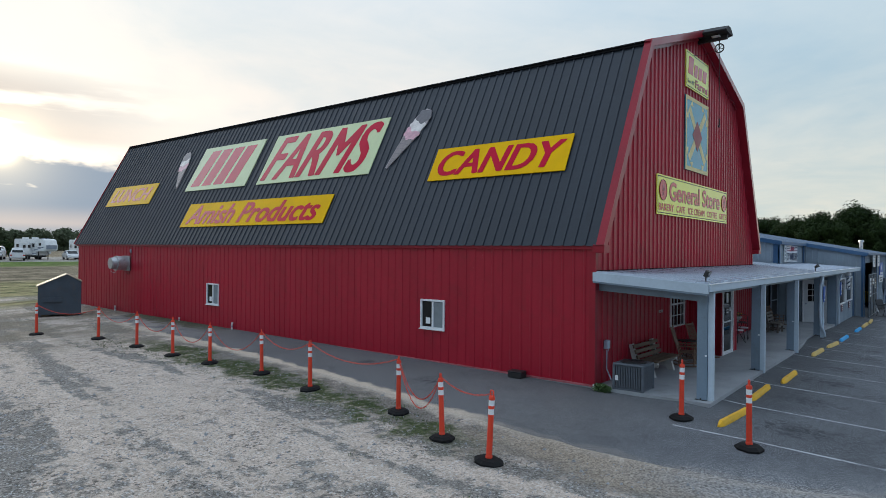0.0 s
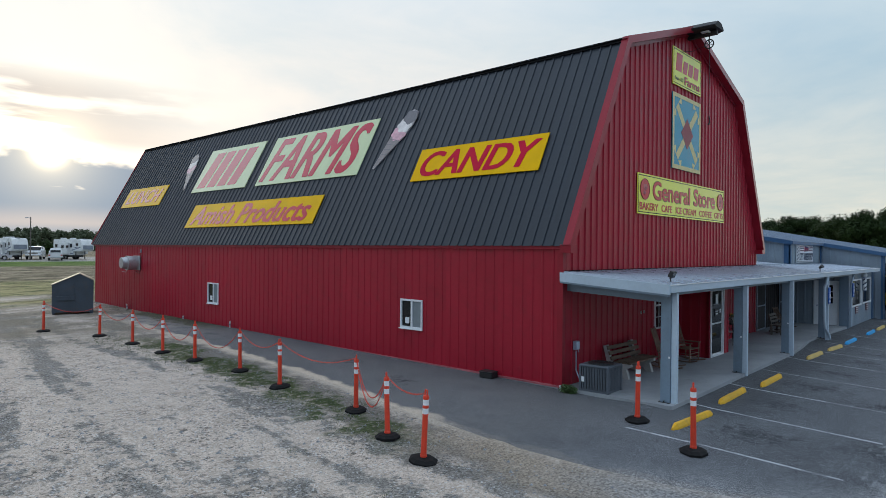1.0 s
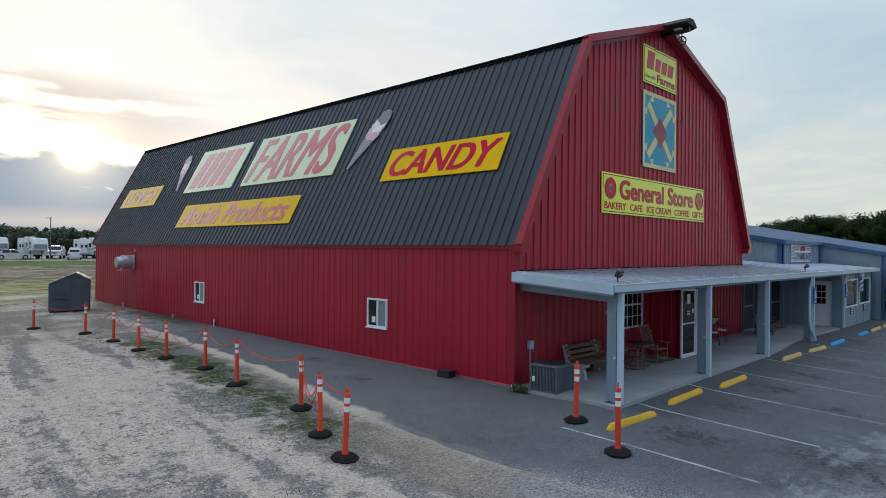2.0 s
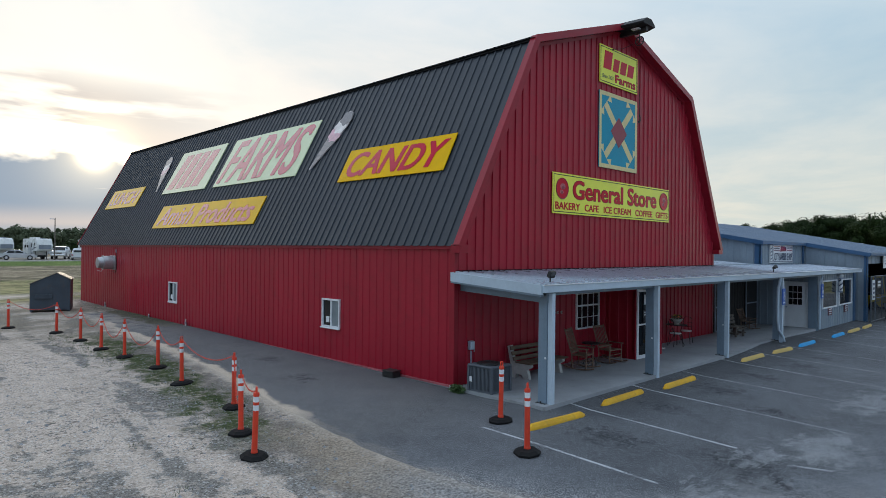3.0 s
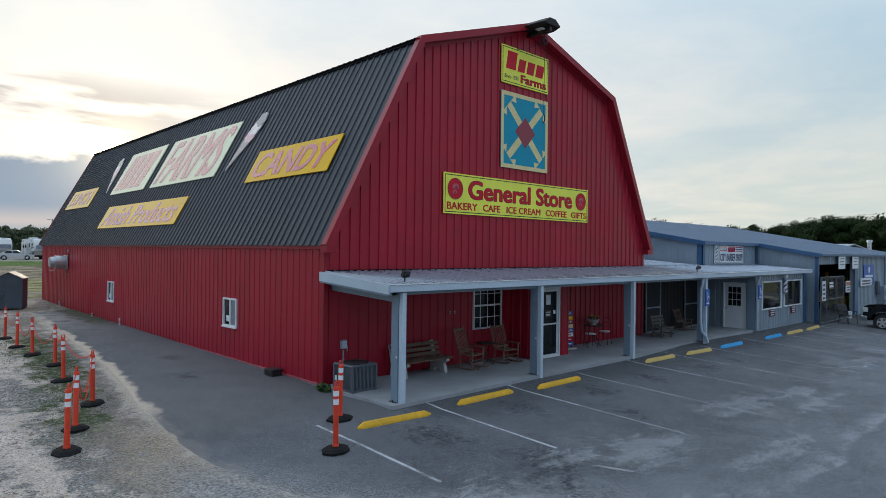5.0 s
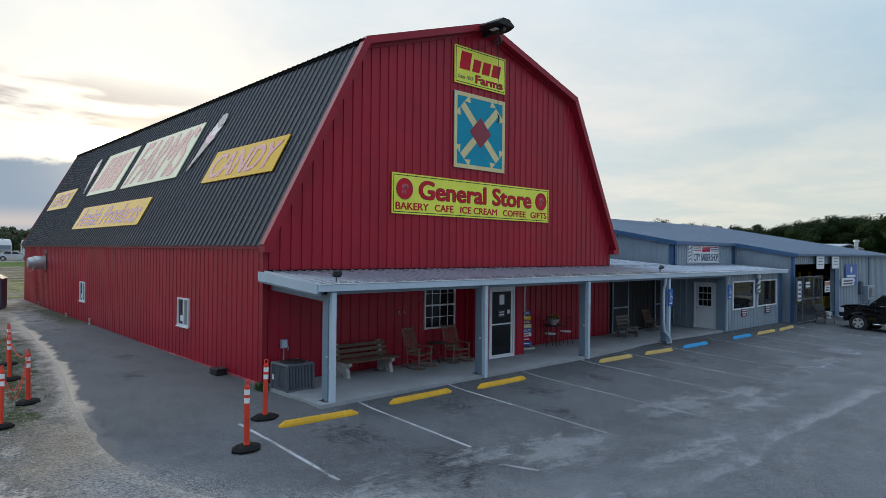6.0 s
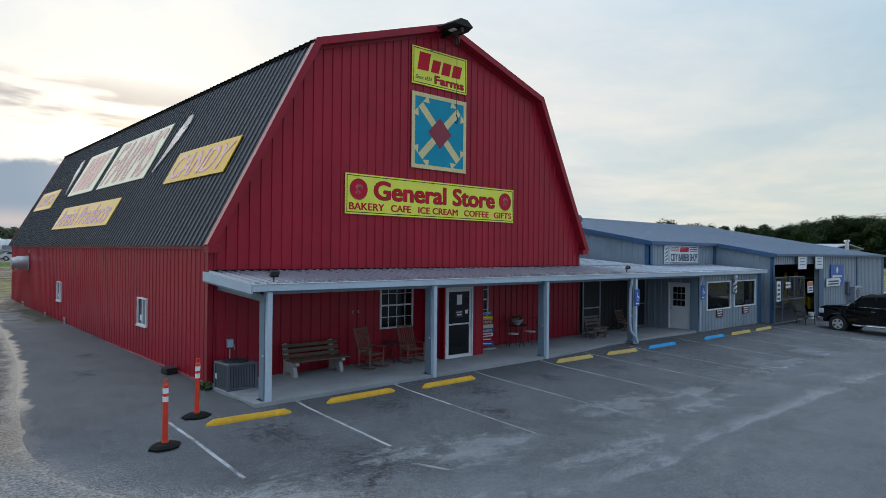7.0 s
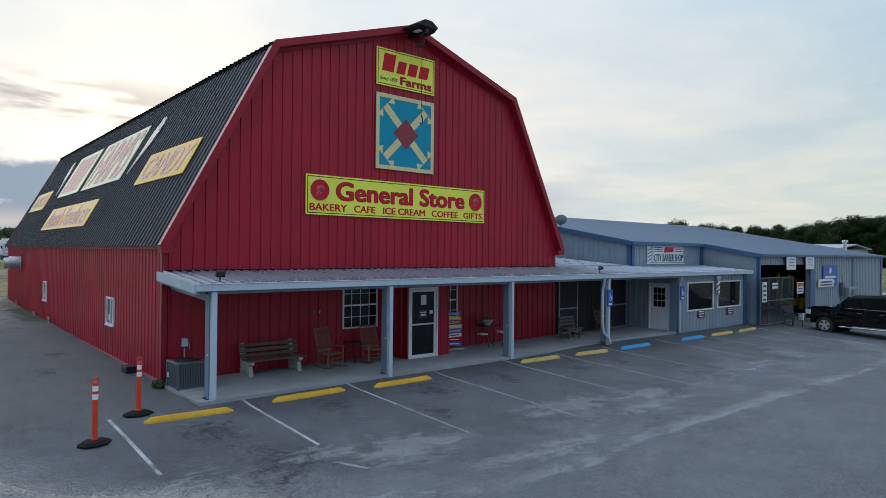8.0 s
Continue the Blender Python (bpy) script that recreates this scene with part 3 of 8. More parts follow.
# ---- ground ----
def build_ground():
    bm = bmesh.new()
    ys = [-2000, -40, -28, -22, -16, -12, -10, -8, -7, -6, -5, -4, -3.2, -2.5, -1.6, -0.8, 0, 3, 14, 25, 30, 60, 110, 2500]
    xs = [-2000, -60, -20, -4.74, -2.4, -0.8, 0, 5] + [5 + 2.5 * i for i in range(1, 19)] + [62, 80, 2000]
    grid = [[bm.verts.new((x, y, gz(y, x))) for x in xs] for y in ys]
    for a, b in zip(grid, grid[1:]):
        for i in range(len(xs) - 1):
            bm.faces.new((a[i], a[i + 1], b[i + 1], b[i]))
    tagged(part("ground", bm, EARTH, None), "pale sandy gravel yard with wheel tracks, running into mown fields", "ground", kind="structure")
    # the paved lot and the lane beside the barn, with a ragged edge
    bm = bmesh.new()
    ex, ey = [p[0] for p in EDGE], [p[1] for p in EDGE]
    rows = []
    y = -40.0
    while y < 23.5:
        left = float(np.interp(y, ex, ey)) + 0.05 * noise.noise((y * 0.6, 1.3, 0)) + 0.015 * noise.noise((y * 2.6, 7.3, 0))
        right = 62.0 if y < 0.3 else 0.1
        rows.append((y, left, right))
        y += 0.22
    last = None
    for y, a, b in rows:
        xs = [a, a + 0.12] + ([max(-0.8, a + 0.2), max(0.0, a + 0.3)] + [5 + 2.5 * i for i in range(19)] + [62.0] if b > 1 else [b])
        cur = [bm.verts.new((x, y, gz(y, x) + (0.018 if i else -0.004))) for i, x in enumerate(xs)]
        if last and len(last) == len(cur):
            for i in range(len(cur) - 1):
                bm.faces.new((last[i], last[i + 1], cur[i + 1], cur[i]))
        elif last:
            bm.faces.new((last[0], last[1], cur[1], cur[0]))
            bm.faces.new((last[1], last[2], last[3], cur[2], cur[1]))
        last = cur
    tagged(part("parking_lot", bm, ASPHALT, None), "weathered grey asphalt parking lot with oil marks and pale dust", "asphalt", kind="structure")


build_ground()

# ---- the barn ----
BARN_W, BARN_L, MID = 15.17, 30.3, 7.65
EAVE, BREAK, PEAK = (-0.10, 3.63), (2.84, 9.29), (7.65, 10.86)
EAVE_R, BREAK_R = (15.40, 3.63), (12.46, 9.29)
OVER = 0.27
barn = thing("barn", "large red steel barn with a charcoal gambrel roof", "barn")


def gable_top(x):
    """The height of the gable wall under the roof."""
    x = x if x < MID else 2 * MID - x
    if x < BREAK[0]:
        return 3.63 + (x + 0.10) * 1.925 - 0.05
    return BREAK[1] + (x - BREAK[0]) * (PEAK[1] - BREAK[1]) / (MID - BREAK[0]) - 0.05


DOOR_SCREEN = surface("dark_door_screen", (0.02, 0.02, 0.021), 0.7, var=0.2)
SCREEN = surface("grey_insect_screen", (0.20, 0.23, 0.25), 0.6, var=0.12, scale=3.0)
SIDE_WINDOWS = [(4.65, 5.56, 1.14, 2.0), (16.42, 17.34, 1.13, 2.0)]


def wall_boxes(bm, u0, u1, z0, z1, holes, place):
    """Fills a wall from u0 to u1 with boxes, leaving the holes open; place maps u and z ranges to a box."""
    cuts = sorted({u0, u1} | {h[0] for h in holes} | {h[1] for h in holes})
    for a, b in zip(cuts, cuts[1:]):
        spans = [(z0, z1)]
        for h in holes:
            if h[0] < (a + b) / 2 < h[1]:
                spans = [(z0, h[2]), (h[3], z1)]
        for c, d in spans:
            if d - c > 1e-3:
                box(*place(a, b, c, d), bm=bm)


def slider_window(parent, name, y0, y1, z0, z1, xo):
    """A white two-leaf sliding window in a wall that faces -x."""
    win = part(name, wall_frame(y0, y1, z0, z1, 0.055, -0.05, 0.08), WHITE, parent, "white vinyl sliding window with dark panes")
    ym = (y0 + y1) / 2
    part("meeting_rail", box(-0.03, 0.03, ym - 0.035, ym + 0.03, z0 + 0.05, z1 - 0.05, 0.005), WHITE, win)
    part("pane", box(0.02, 0.028, y0 + 0.05, ym - 0.03, z0 + 0.05, z1 - 0.05), PANE, win)
    part("pane", box(0.0, 0.008, ym + 0.03, y1 - 0.05, z0 + 0.05, z1 - 0.05), PANE, win)
    part("insect_screen", box(0.0, 0.006, y0 + 0.05, ym - 0.035, z0 + 0.05, z1 - 0.05), SCREEN, win, "pale grey insect screen")
    part("paper_note", box(-0.006, -0.002, ym + 0.1, ym + 0.27, z0 + 0.14, z0 + 0.32), WHITE, win)
    part("sill", box(-0.085, -0.03, y0 - 0.03, y1 + 0.03, z0 - 0.03, z0, 0.004), WHITE, win)
    return win


def wall_frame(y0, y1, z0, z1, w, x0, x1, bm=None):
    bm = bm or bmesh.new()
    box(x0, x1, y0, y0 + w, z0, z1, 0.004, bm)
    box(x0, x1, y1 - w, y1, z0, z1, 0.004, bm)
    box(x0, x1, y0 + w, y1 - w, z0, z0 + w, 0.004, bm)
    box(x0, x1, y0 + w, y1 - w, z1 - w, z1, 0.004, bm)
    return bm


def face_frame(x0, x1, z0, z1, w, y0, y1, bm=None):
    """A rectangular frame in a wall that faces -y."""
    bm = bm or bmesh.new()
    box(x0, x0 + w, y0, y1, z0, z1, 0.004, bm)
    box(x1 - w, x1, y0, y1, z0, z1, 0.004, bm)
    box(x0 + w, x1 - w, y0, y1, z0, z0 + w, 0.004, bm)
    box(x0 + w, x1 - w, y0, y1, z1 - w, z1, 0.004, bm)
    return bm


PORCH_WINDOWS = [(5.21, 6.49, 1.14, 2.56), (8.62, 9.88, 1.14, 2.56)]


def grid_window(parent, x0, x1, z0, z1, y):
    win = part("window", face_frame(x0, x1, z0, z1, 0.05, y - 0.05, y + 0.06), WHITE, parent, "white double-hung window with small square panes")
    zm = (z0 + z1) / 2
    bm = box(x0 + 0.05, x1 - 0.05, y - 0.04, y + 0.02, zm - 0.025, zm + 0.025)
    part("meeting_rail", bm, WHITE, win)
    bm = bmesh.new()
    for i in range(1, 4):
        u = x0 + (x1 - x0) * i / 4
        box(u - 0.01, u + 0.01, y - 0.03, y - 0.012, z0 + 0.05, z1 - 0.05, 0, bm)
    for c in ((z0 + zm) / 2, (zm + z1) / 2):
        box(x0 + 0.05, x1 - 0.05, y - 0.031, y - 0.013, c - 0.01, c + 0.01, 0, bm)
    part("glazing_bars", bm, WHITE, win)
    part("pane", box(x0 + 0.04, x1 - 0.04, y - 0.008, y, z0 + 0.04, z1 - 0.04), PANE, win)


def build_barn():
    # structural walls
    bm = bmesh.new()
    wall_boxes(bm, 0.0, BARN_L, -0.1, 3.55, SIDE_WINDOWS, lambda a, b, c, d: (0.004, 0.2, a, b, c, d))
    side = part("side_wall", bm, RED, barn, "red ribbed steel side wall")
    clad(side, BARN_L, 0.2, 3.6, plane_at((0, BARN_L, 0), (0, -1, 0), (0, 0, 1)), RED,
         holes=[(BARN_L - b, BARN_L - a, c, d) for a, b, c, d in SIDE_WINDOWS], rib=0.019)
    bm = bmesh.new()
    wall_boxes(bm, 0.2, BARN_W - 0.2, -0.1, 3.5, PORCH_WINDOWS, lambda a, b, c, d: (a, b, 0.004, 0.2, c, d))
    prism([(0.2, 3.5), (BARN_W - 0.2, 3.5)] + [(x, gable_top(x) - 0.05) for x in (BREAK_R[0], MID, BREAK[0])] + [(0.25, gable_top(0.25) - 0.1)], "y", 0.004, 0.2, bm)
    front = part("gable_wall", bm, RED, barn, "red ribbed steel gable wall")
    clad(front, BARN_W, 0.22, gable_top, plane_at((0, 0, 0), (1, 0, 0), (0, 0, 1)), RED, holes=PORCH_WINDOWS, cuts=(BREAK[0], MID, BREAK_R[0]), rib=0.03)
    bm = box(BARN_W - 0.2, BARN_W - 0.004, 0.0, BARN_L, -0.1, 3.6)
    part("side_wall", bm, RED, barn, "red steel side wall")
    bm = prism([(0.2, -0.1), (BARN_W - 0.2, -0.1), (BARN_W - 0.2, 3.5), (BREAK_R[0], 9.2), (MID, 10.74), (BREAK[0], 9.2), (0.2, 3.5)], "y", BARN_L - 0.2, BARN_L)
    part("rear_wall", bm, RED, barn)
    for w in SIDE_WINDOWS:
        slider_window(barn, "window", *w, 0)
    for w in PORCH_WINDOWS:
        grid_window(barn, *w, 0.0)
    # roof slopes: decks with their panels
    y0, y1 = -OVER, BARN_L + 0.26
    for p, q, flip in ((EAVE, BREAK, 1), (BREAK, PEAK, 1), (EAVE_R, BREAK_R, -1), (BREAK_R, PEAK, -1)):
        d = Vector((q[0] - p[0], q[1] - p[1]))
        n = Vector((-d.y, d.x)).normalized() * flip
        t = 0.07
        a, b = Vector(p) - n * 0.03, Vector(q) - n * 0.03
        deck = part("roof_slope", prism([a, b, b - n * t, a - n * t], "y", y0 + 0.01, y1 - 0.01), ROOF_TRIM, barn, "charcoal ribbed steel roof slope")
        L = d.length
        if flip > 0:
            m = plane_at((p[0], y1, p[1]), (0, -1, 0), (d.x, 0, d.y))
        else:
            m = plane_at((p[0], y0, p[1]), (0, 1, 0), (d.x, 0, d.y))
        clad(deck, y1 - y0, -0.05 if p in (EAVE, EAVE_R) else -0.13, L, m, ROOF, rib=0.03, pitch=0.305, step=0.915)
    for flip in (1, -1):
        e, b = (EAVE, BREAK) if flip > 0 else (EAVE_R, BREAK_R)
        d = (Vector(b) - Vector(e)).normalized()
        n = Vector((-d.y, d.x)) * flip
        p = Vector(b)
        # added strip: paints the shaded gap below the upper slope's overhang
        part("break_trim", prism([p + n * 0.05, p + n * 0.05 - d * 0.16, p + n * 0.03 - d * 0.16, p + n * 0.03], "y", y0 + 0.18, y1), BREAK_DARK, barn, "near-black strip standing for the shade under the roof break")
    bm = prism([(MID - 0.2, PEAK[1] - 0.02), (MID, PEAK[1] + 0.06), (MID + 0.2, PEAK[1] - 0.02), (MID, PEAK[1] + 0.03)], "y", y0, y1)
    part("ridge_cap", bm, ROOF_TRIM, barn)
    # boxed red rake trim along the gable, mitred at the breaks and the peak
    d1 = Vector((BREAK[0] - EAVE[0], BREAK[1] - EAVE[1])).normalized()
    d2 = Vector((PEAK[0] - BREAK[0], PEAK[1] - BREAK[1])).normalized()
    n1, n2 = Vector((-d1.y, d1.x)), Vector((-d2.y, d2.x))
    bis = (n1 + n2).normalized()
    foot = lambda o: Vector(EAVE) - d1 * 0.04 + n1 * o
    knee = lambda o: Vector(BREAK) + bis * (o / bis.dot(n1))
    top = lambda o: Vector(PEAK) + Vector((0, 1)) * (o / n2.y)
    for a, b in ((foot, knee), (knee, top)):
        for flip in (False, True):
            def quad(o0, o1):
                q = [a(o0), b(o0), b(o1), a(o1)]
                return [(2 * MID - p.x, p.y) for p in q] if flip else q
            bm = prism(quad(0.045, -0.15), "y", y0 - 0.035, y0 - 0.005)
            prism(quad(0.05, 0.03), "y", y0 - 0.036, y0 + 0.17, bm)
            prism(quad(-0.13, -0.15), "y", y0 - 0.006, 0.0, bm)
            part("rake_trim", bm, RED_TRIM, barn, "red folded steel rake trim")
            part("rake_trim", prism(quad(0.045, -0.16), "y", y1 + 0.004, y1 + 0.03), RED_TRIM, barn)
            if a is knee:
                part("wall_trim", prism(quad(-0.155, -0.25), "y", -0.062, -0.043), RED_TRIM, barn)
    # small boxed eave return and gable corner trims
    bm = box(-0.13, 0.16, -OVER - 0.03, -0.002, 3.42, 3.62, 0.006)
    part("eave_return", bm, RED_TRIM, barn)
    bm = box(BARN_W - 0.1, 15.43, -OVER - 0.03, -0.002, 3.44, 3.62, 0.006)
    part("eave_return", bm, RED_TRIM, barn)
    part("eave_trim", box(-0.075, 0.0, 0.02, BARN_L, 3.5, 3.6, 0.006), RED_TRIM, barn)
    for x0, x1, ya, yb in ((-0.036, 0.10, -0.04, -0.005), (-0.036, -0.004, -0.005, 0.12), (BARN_W - 0.1, BARN_W + 0.02, -0.04, -0.005)):
        part("corner_trim", box(x0, x1, ya, yb, 0.2, 3.5), RED_TRIM, barn)
    part("base_trim", box(-0.045, -0.002, 0.0, BARN_L, 0.17, 0.215), surface("scuffed_red_trim", (0.36, 0.10, 0.115), 0.6, var=0.3, scale=2.0, grain=12, gvar=0.2), barn)
    # concrete footing
    part("footing", box(-0.03, BARN_W, -0.02, BARN_L, -0.3, 0.19), CONCRETE, barn)


build_barn()


# ---- the hood over the ridge ----
def build_hood():
    def ring(y, w, low, side, top):
        return [(MID - w, y, low), (MID - w - 0.03, y, side), (MID - 0.14, y, top), (MID + 0.14, y, top), (MID + w + 0.03, y, side), (MID + w, y, low)]
    bm = bmesh.new()
    rings = [[bm.verts.new(p) for p in ring(*r)] for r in ((0.1, 0.50, 10.62, 10.68, 10.90), (-0.72, 0.46, 10.62, 10.67, 10.88), (-1.02, 0.36, 10.65, 10.70, 10.86))]
    for a, b in zip(rings, rings[1:]):
        for i in range(6):
            bm.faces.new((a[i], a[(i + 1) % 6], b[(i + 1) % 6], b[i]))
    bm.faces.new(rings[0])
    bm.faces.new(rings[-1][::-1])
    hood = part("hay_hood", bm, surface("weathered_black_steel", (0.02, 0.019, 0.02), 0.6, spec=0.25, var=0.25, scale=3.0), barn, "dark boxed hay hood at the ridge")
    part("lamp_panel", box(MID - 0.22, MID + 0.22, -0.76, -0.50, 10.565, 10.602, 0.006), WHITE, hood, "pale lamp panel under the hood")
    part("hoist_beam", box(MID - 0.06, MID + 0.06, -0.95, -0.02, 10.48, 10.62), BLACK, hood)
    c = (MID - 0.06, -0.72, 10.20)
    part("pulley_rim", tube([(c[0], c[1] + 0.14 * math.cos(a), c[2] + 0.14 * math.sin(a)) for a in (i * math.pi / 10 for i in range(21))], 0.02, 6), BLACK, hood, "black iron pulley wheel")
    for i in range(3):
        a = i * math.pi / 3 + 0.3
        part("pulley_spoke", tube([(c[0], c[1] - 0.14 * math.cos(a), c[2] - 0.14 * math.sin(a)), (c[0], c[1] + 0.14 * math.cos(a), c[2] + 0.14 * math.sin(a))], 0.011, 5), BLACK, hood)
    part("pulley_hanger", tube([(c[0], c[1], c[2]), (c[0], c[1], 10.55)], 0.014, 6), BLACK, hood)
    part("cable", tube([(c[0] - 0.02, c[1] + 0.12, c[2] - 0.05), (MID - 0.35, -0.3, 9.98), (MID - 0.6, -0.05, 9.95)], 0.009, 5), BLACK, hood)


build_hood()

# ---- entrance box on the porch ----
VEST = (6.88, 8.58, -1.06)


def build_entrance():
    x0, x1, y0 = VEST
    bm = bmesh.new()
    box(x0 + 0.004, x0 + 0.12, y0 + 0.12, 0.0, 0.15, 2.75, 0, bm)
    box(x1 - 0.12, x1 - 0.004, y0 + 0.12, 0.0, 0.15, 2.75, 0, bm)
    wall_boxes(bm, x0, x1, 0.15, 2.75, [(6.93, 8.10, 0.15, 2.40)], lambda a, b, c, d: (a, b, y0 + 0.004, y0 + 0.12, c, d))
    ves = part("entrance_box", bm, RED, barn, "red steel entrance box with a glass door")
    clad(ves, x1 - x0, 0.2, 2.74, plane_at((x0, y0, 0), (1, 0, 0), (0, 0, 1)), RED, holes=[(0.05, 1.22, 0.0, 2.40)], rib=0.02)
    clad(ves, 1.06, 0.2, 2.74, plane_at((x0, 0, 0), (0, -1, 0), (0, 0, 1)), RED, rib=0.02)
    clad(ves, 1.06, 0.2, 2.74, plane_at((x1, y0, 0), (0, 1, 0), (0, 0, 1)), RED, rib=0.02)
    door = part("door", face_frame(6.93, 8.10, 0.2, 2.40, 0.06, y0 - 0.04, y0 + 0.08), WHITE, barn, "glass entrance door in a white aluminium frame")
    part("leaf_frame", face_frame(7.0, 8.03, 0.22, 2.33, 0.075, y0 - 0.01, y0 + 0.04), WHITE, door)
    part("pane", box(7.07, 7.96, y0 + 0.012, y0 + 0.022, 0.3, 2.26), PANE, door)
    part("push_bar", box(7.05, 7.98, y0 - 0.035, y0 - 0.005, 1.22, 1.27, 0.008), WHITE, door)
    part("handle", tube([(7.96, y0 - 0.02, 1.05), (7.96, y0 - 0.07, 1.08), (7.96, y0 - 0.07, 1.32), (7.96, y0 - 0.02, 1.35)], 0.012), WHITE, door)
    part("notice", box(7.42, 7.64, y0 + 0.002, y0 + 0.008, 1.85, 2.16), WHITE, door)
    part("hours_sign", box(7.36, 7.68, y0 + 0.002, y0 + 0.008, 1.45, 1.68), surface("black_card", (0.03, 0.03, 0.035), 0.5), door)
    part("hours_lines", join(box(7.40, 7.64, y0 - 0.002, y0 + 0.0015, 1.60, 1.63), box(7.42, 7.62, y0 - 0.002, y0 + 0.0015, 1.51, 1.56)), WHITE, door)
    part("sticker", box(7.78, 7.90, y0 + 0.002, y0 + 0.008, 1.55, 1.67), WHITE, door)


build_entrance()

# ---- porch ----
POSTS_X = (0.28, 5.08, 9.85, 15.08)


def build_porch():
    porch = thing("porch", "long porch with a galvanised roof on steel posts", "porch")
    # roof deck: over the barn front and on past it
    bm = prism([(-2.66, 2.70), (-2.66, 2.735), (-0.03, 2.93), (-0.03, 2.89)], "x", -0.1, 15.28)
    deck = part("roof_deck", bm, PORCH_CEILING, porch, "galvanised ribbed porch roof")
    s = Vector((0, 2.63, 0.195))
    m = plane_at((-0.1, -2.68, 2.745), (1, 0, 0), s)
    clad(deck, 15.34, 0.0, s.length, m, PORCH_ROOF, rib=0.042, pitch=0.229, step=0.916)
    bm = prism([(-2.66, 2.70), (-2.66, 2.735), (6.0, 3.38), (6.0, 3.34)], "x", 15.28, 20.76)
    deck = part("roof_deck", bm, PORCH_CEILING, porch, "galvanised connecting roof")
    m = plane_at((15.24, -2.68, 2.745), (1, 0, 0), s)
    clad(deck, 5.49, 0.0, 8.6, m, PORCH_ROOF, rib=0.025)
    bm = prism([(-2.66, 2.70), (-2.66, 2.735), (0.08, 2.94), (0.08, 2.90)], "x", 20.76, 27.12)
    deck = part("roof_deck", bm, PALE, porch)
    m = plane_at((20.73, -2.68, 2.745), (1, 0, 0), s)
    clad(deck, 6.4, 0.0, 2.76, m, PORCH_ROOF, rib=0.025)
    # fascia and gutter
    part("fascia", box(-0.12, 27.14, -2.74, -2.67, 2.60, 2.752, 0.006), PALE, porch, "pale blue-grey front fascia")
    bm = prism([(-2.70, 2.56), (-2.70, 2.77), (-0.02, 2.955), (-0.02, 2.74)], "x", -0.155, -0.105)
    part("fascia", bm, PALE, porch, "pale blue-grey side fascia")
    part("soffit_strip", prism([(-2.66, 2.52), (-2.66, 2.58), (-0.02, 2.76), (-0.02, 2.70)], "x", -0.14, -0.02), STEEL_BLUE, porch)
    part("header_beam", box(0.2, 20.4, -2.56, -2.40, 2.52, 2.68), STEEL_BLUE, porch)
    part("closure_strip", box(0.02, 15.12, -0.085, -0.05, 2.955, 2.995), BREAK_DARK, porch, "near-black strip along the gable wall just above the porch roof")
    part("drip_edge", box(-0.13, 27.15, -2.755, -2.66, 2.755, 2.768), WHITE, porch)
    for x in POSTS_X:
        deep = 0.10 if x == POSTS_X[0] else 0.0
        part("rafter_beam", prism([(-2.6, 2.46 - deep), (-2.6, 2.60), (-0.02, 2.80), (-0.02, 2.60 - deep)], "x", x - 0.08, x + 0.08), STEEL_BLUE, porch)
    # purlins take the same colour, with the porch shade painted in
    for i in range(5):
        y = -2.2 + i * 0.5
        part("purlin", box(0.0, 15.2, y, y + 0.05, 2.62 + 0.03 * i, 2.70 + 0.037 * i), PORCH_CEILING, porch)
    for x in POSTS_X:
        column = part("post", box(x - 0.07, x + 0.07, -2.58, -2.36, 0.19, 2.5, 0.004), STEEL_BLUE, porch, "slate-blue steel post with a pale front cover")
        part("front_cover", box(x - 0.04, x + 0.075, -2.70, -2.585, 0.12, 2.58, 0.004), PALE, column)
        part("base_plate", box(x - 0.11, x + 0.11, -2.584, -2.33, 0.185, 0.205), BLACK, column)
        for dx, dy in ((-0.09, -2.45), (0.09, -2.45)):
            part("bolt", cyl((x + dx, dy, 0.2), (x + dx, dy, 0.24), 0.016, seg=6), BLACK, column)
        part("conduit_clip", box(x - 0.082, x - 0.068, -2.575, -2.535, 1.16, 1.20), WHITE, column)
    # downpipe with a kicked foot at the fourth post
    x = 14.78
    part("downpipe", tube([(x, -2.7, 2.58), (x, -2.66, 2.3), (x, -2.62, 2.2), (x, -2.62, 0.95), (x + 0.05, -2.64, 0.6), (x + 0.28, -2.72, 0.35), (x + 0.34, -2.74, 0.16)], 0.05), PALE, porch)
    part("downpipe", tube([(20.42, -2.66, 2.55), (20.42, -2.56, 2.2), (20.42, -2.56, 0.2)], 0.045), PALE, porch)
    # the slab
    bm = prism([(-0.05, -0.02), (-0.06, -1.3), (-0.04, -2.68), (0.0, -2.72), (5.0, -2.66), (10.2, -2.62), (12.0, -2.5), (14.0, -2.3), (17, -2.3), (20.5, -2.42), (20.5, 0.1), (15.2, 0.1)], "z", -0.2, 0.195)
    tagged(part("porch_slab", bm, CONCRETE, None), "grey concrete porch slab with dirty edges", "slab", kind="structure")


build_porch()

# ---- the grey metal building ----
GX0, GX1, GX2 = 20.8, 27.5, 47.2
RISE, RIDGE_Y = 0.178, 10.0


def groof(y):
    return 4.10 + RISE * y


BRIGHT_STEEL = surface("bright_vent_steel", (0.62, 0.64, 0.66), 0.25, 0.9, var=0.1)
VENT_X, VENT_Y = 46.2, -0.9
grey = thing("shop_building", "low grey metal shop building with blue trim", "building")
SHOP_WINDOWS = [(21.28, 23.68, 1.0, 2.29), (24.04, 26.44, 1.02, 2.29)]


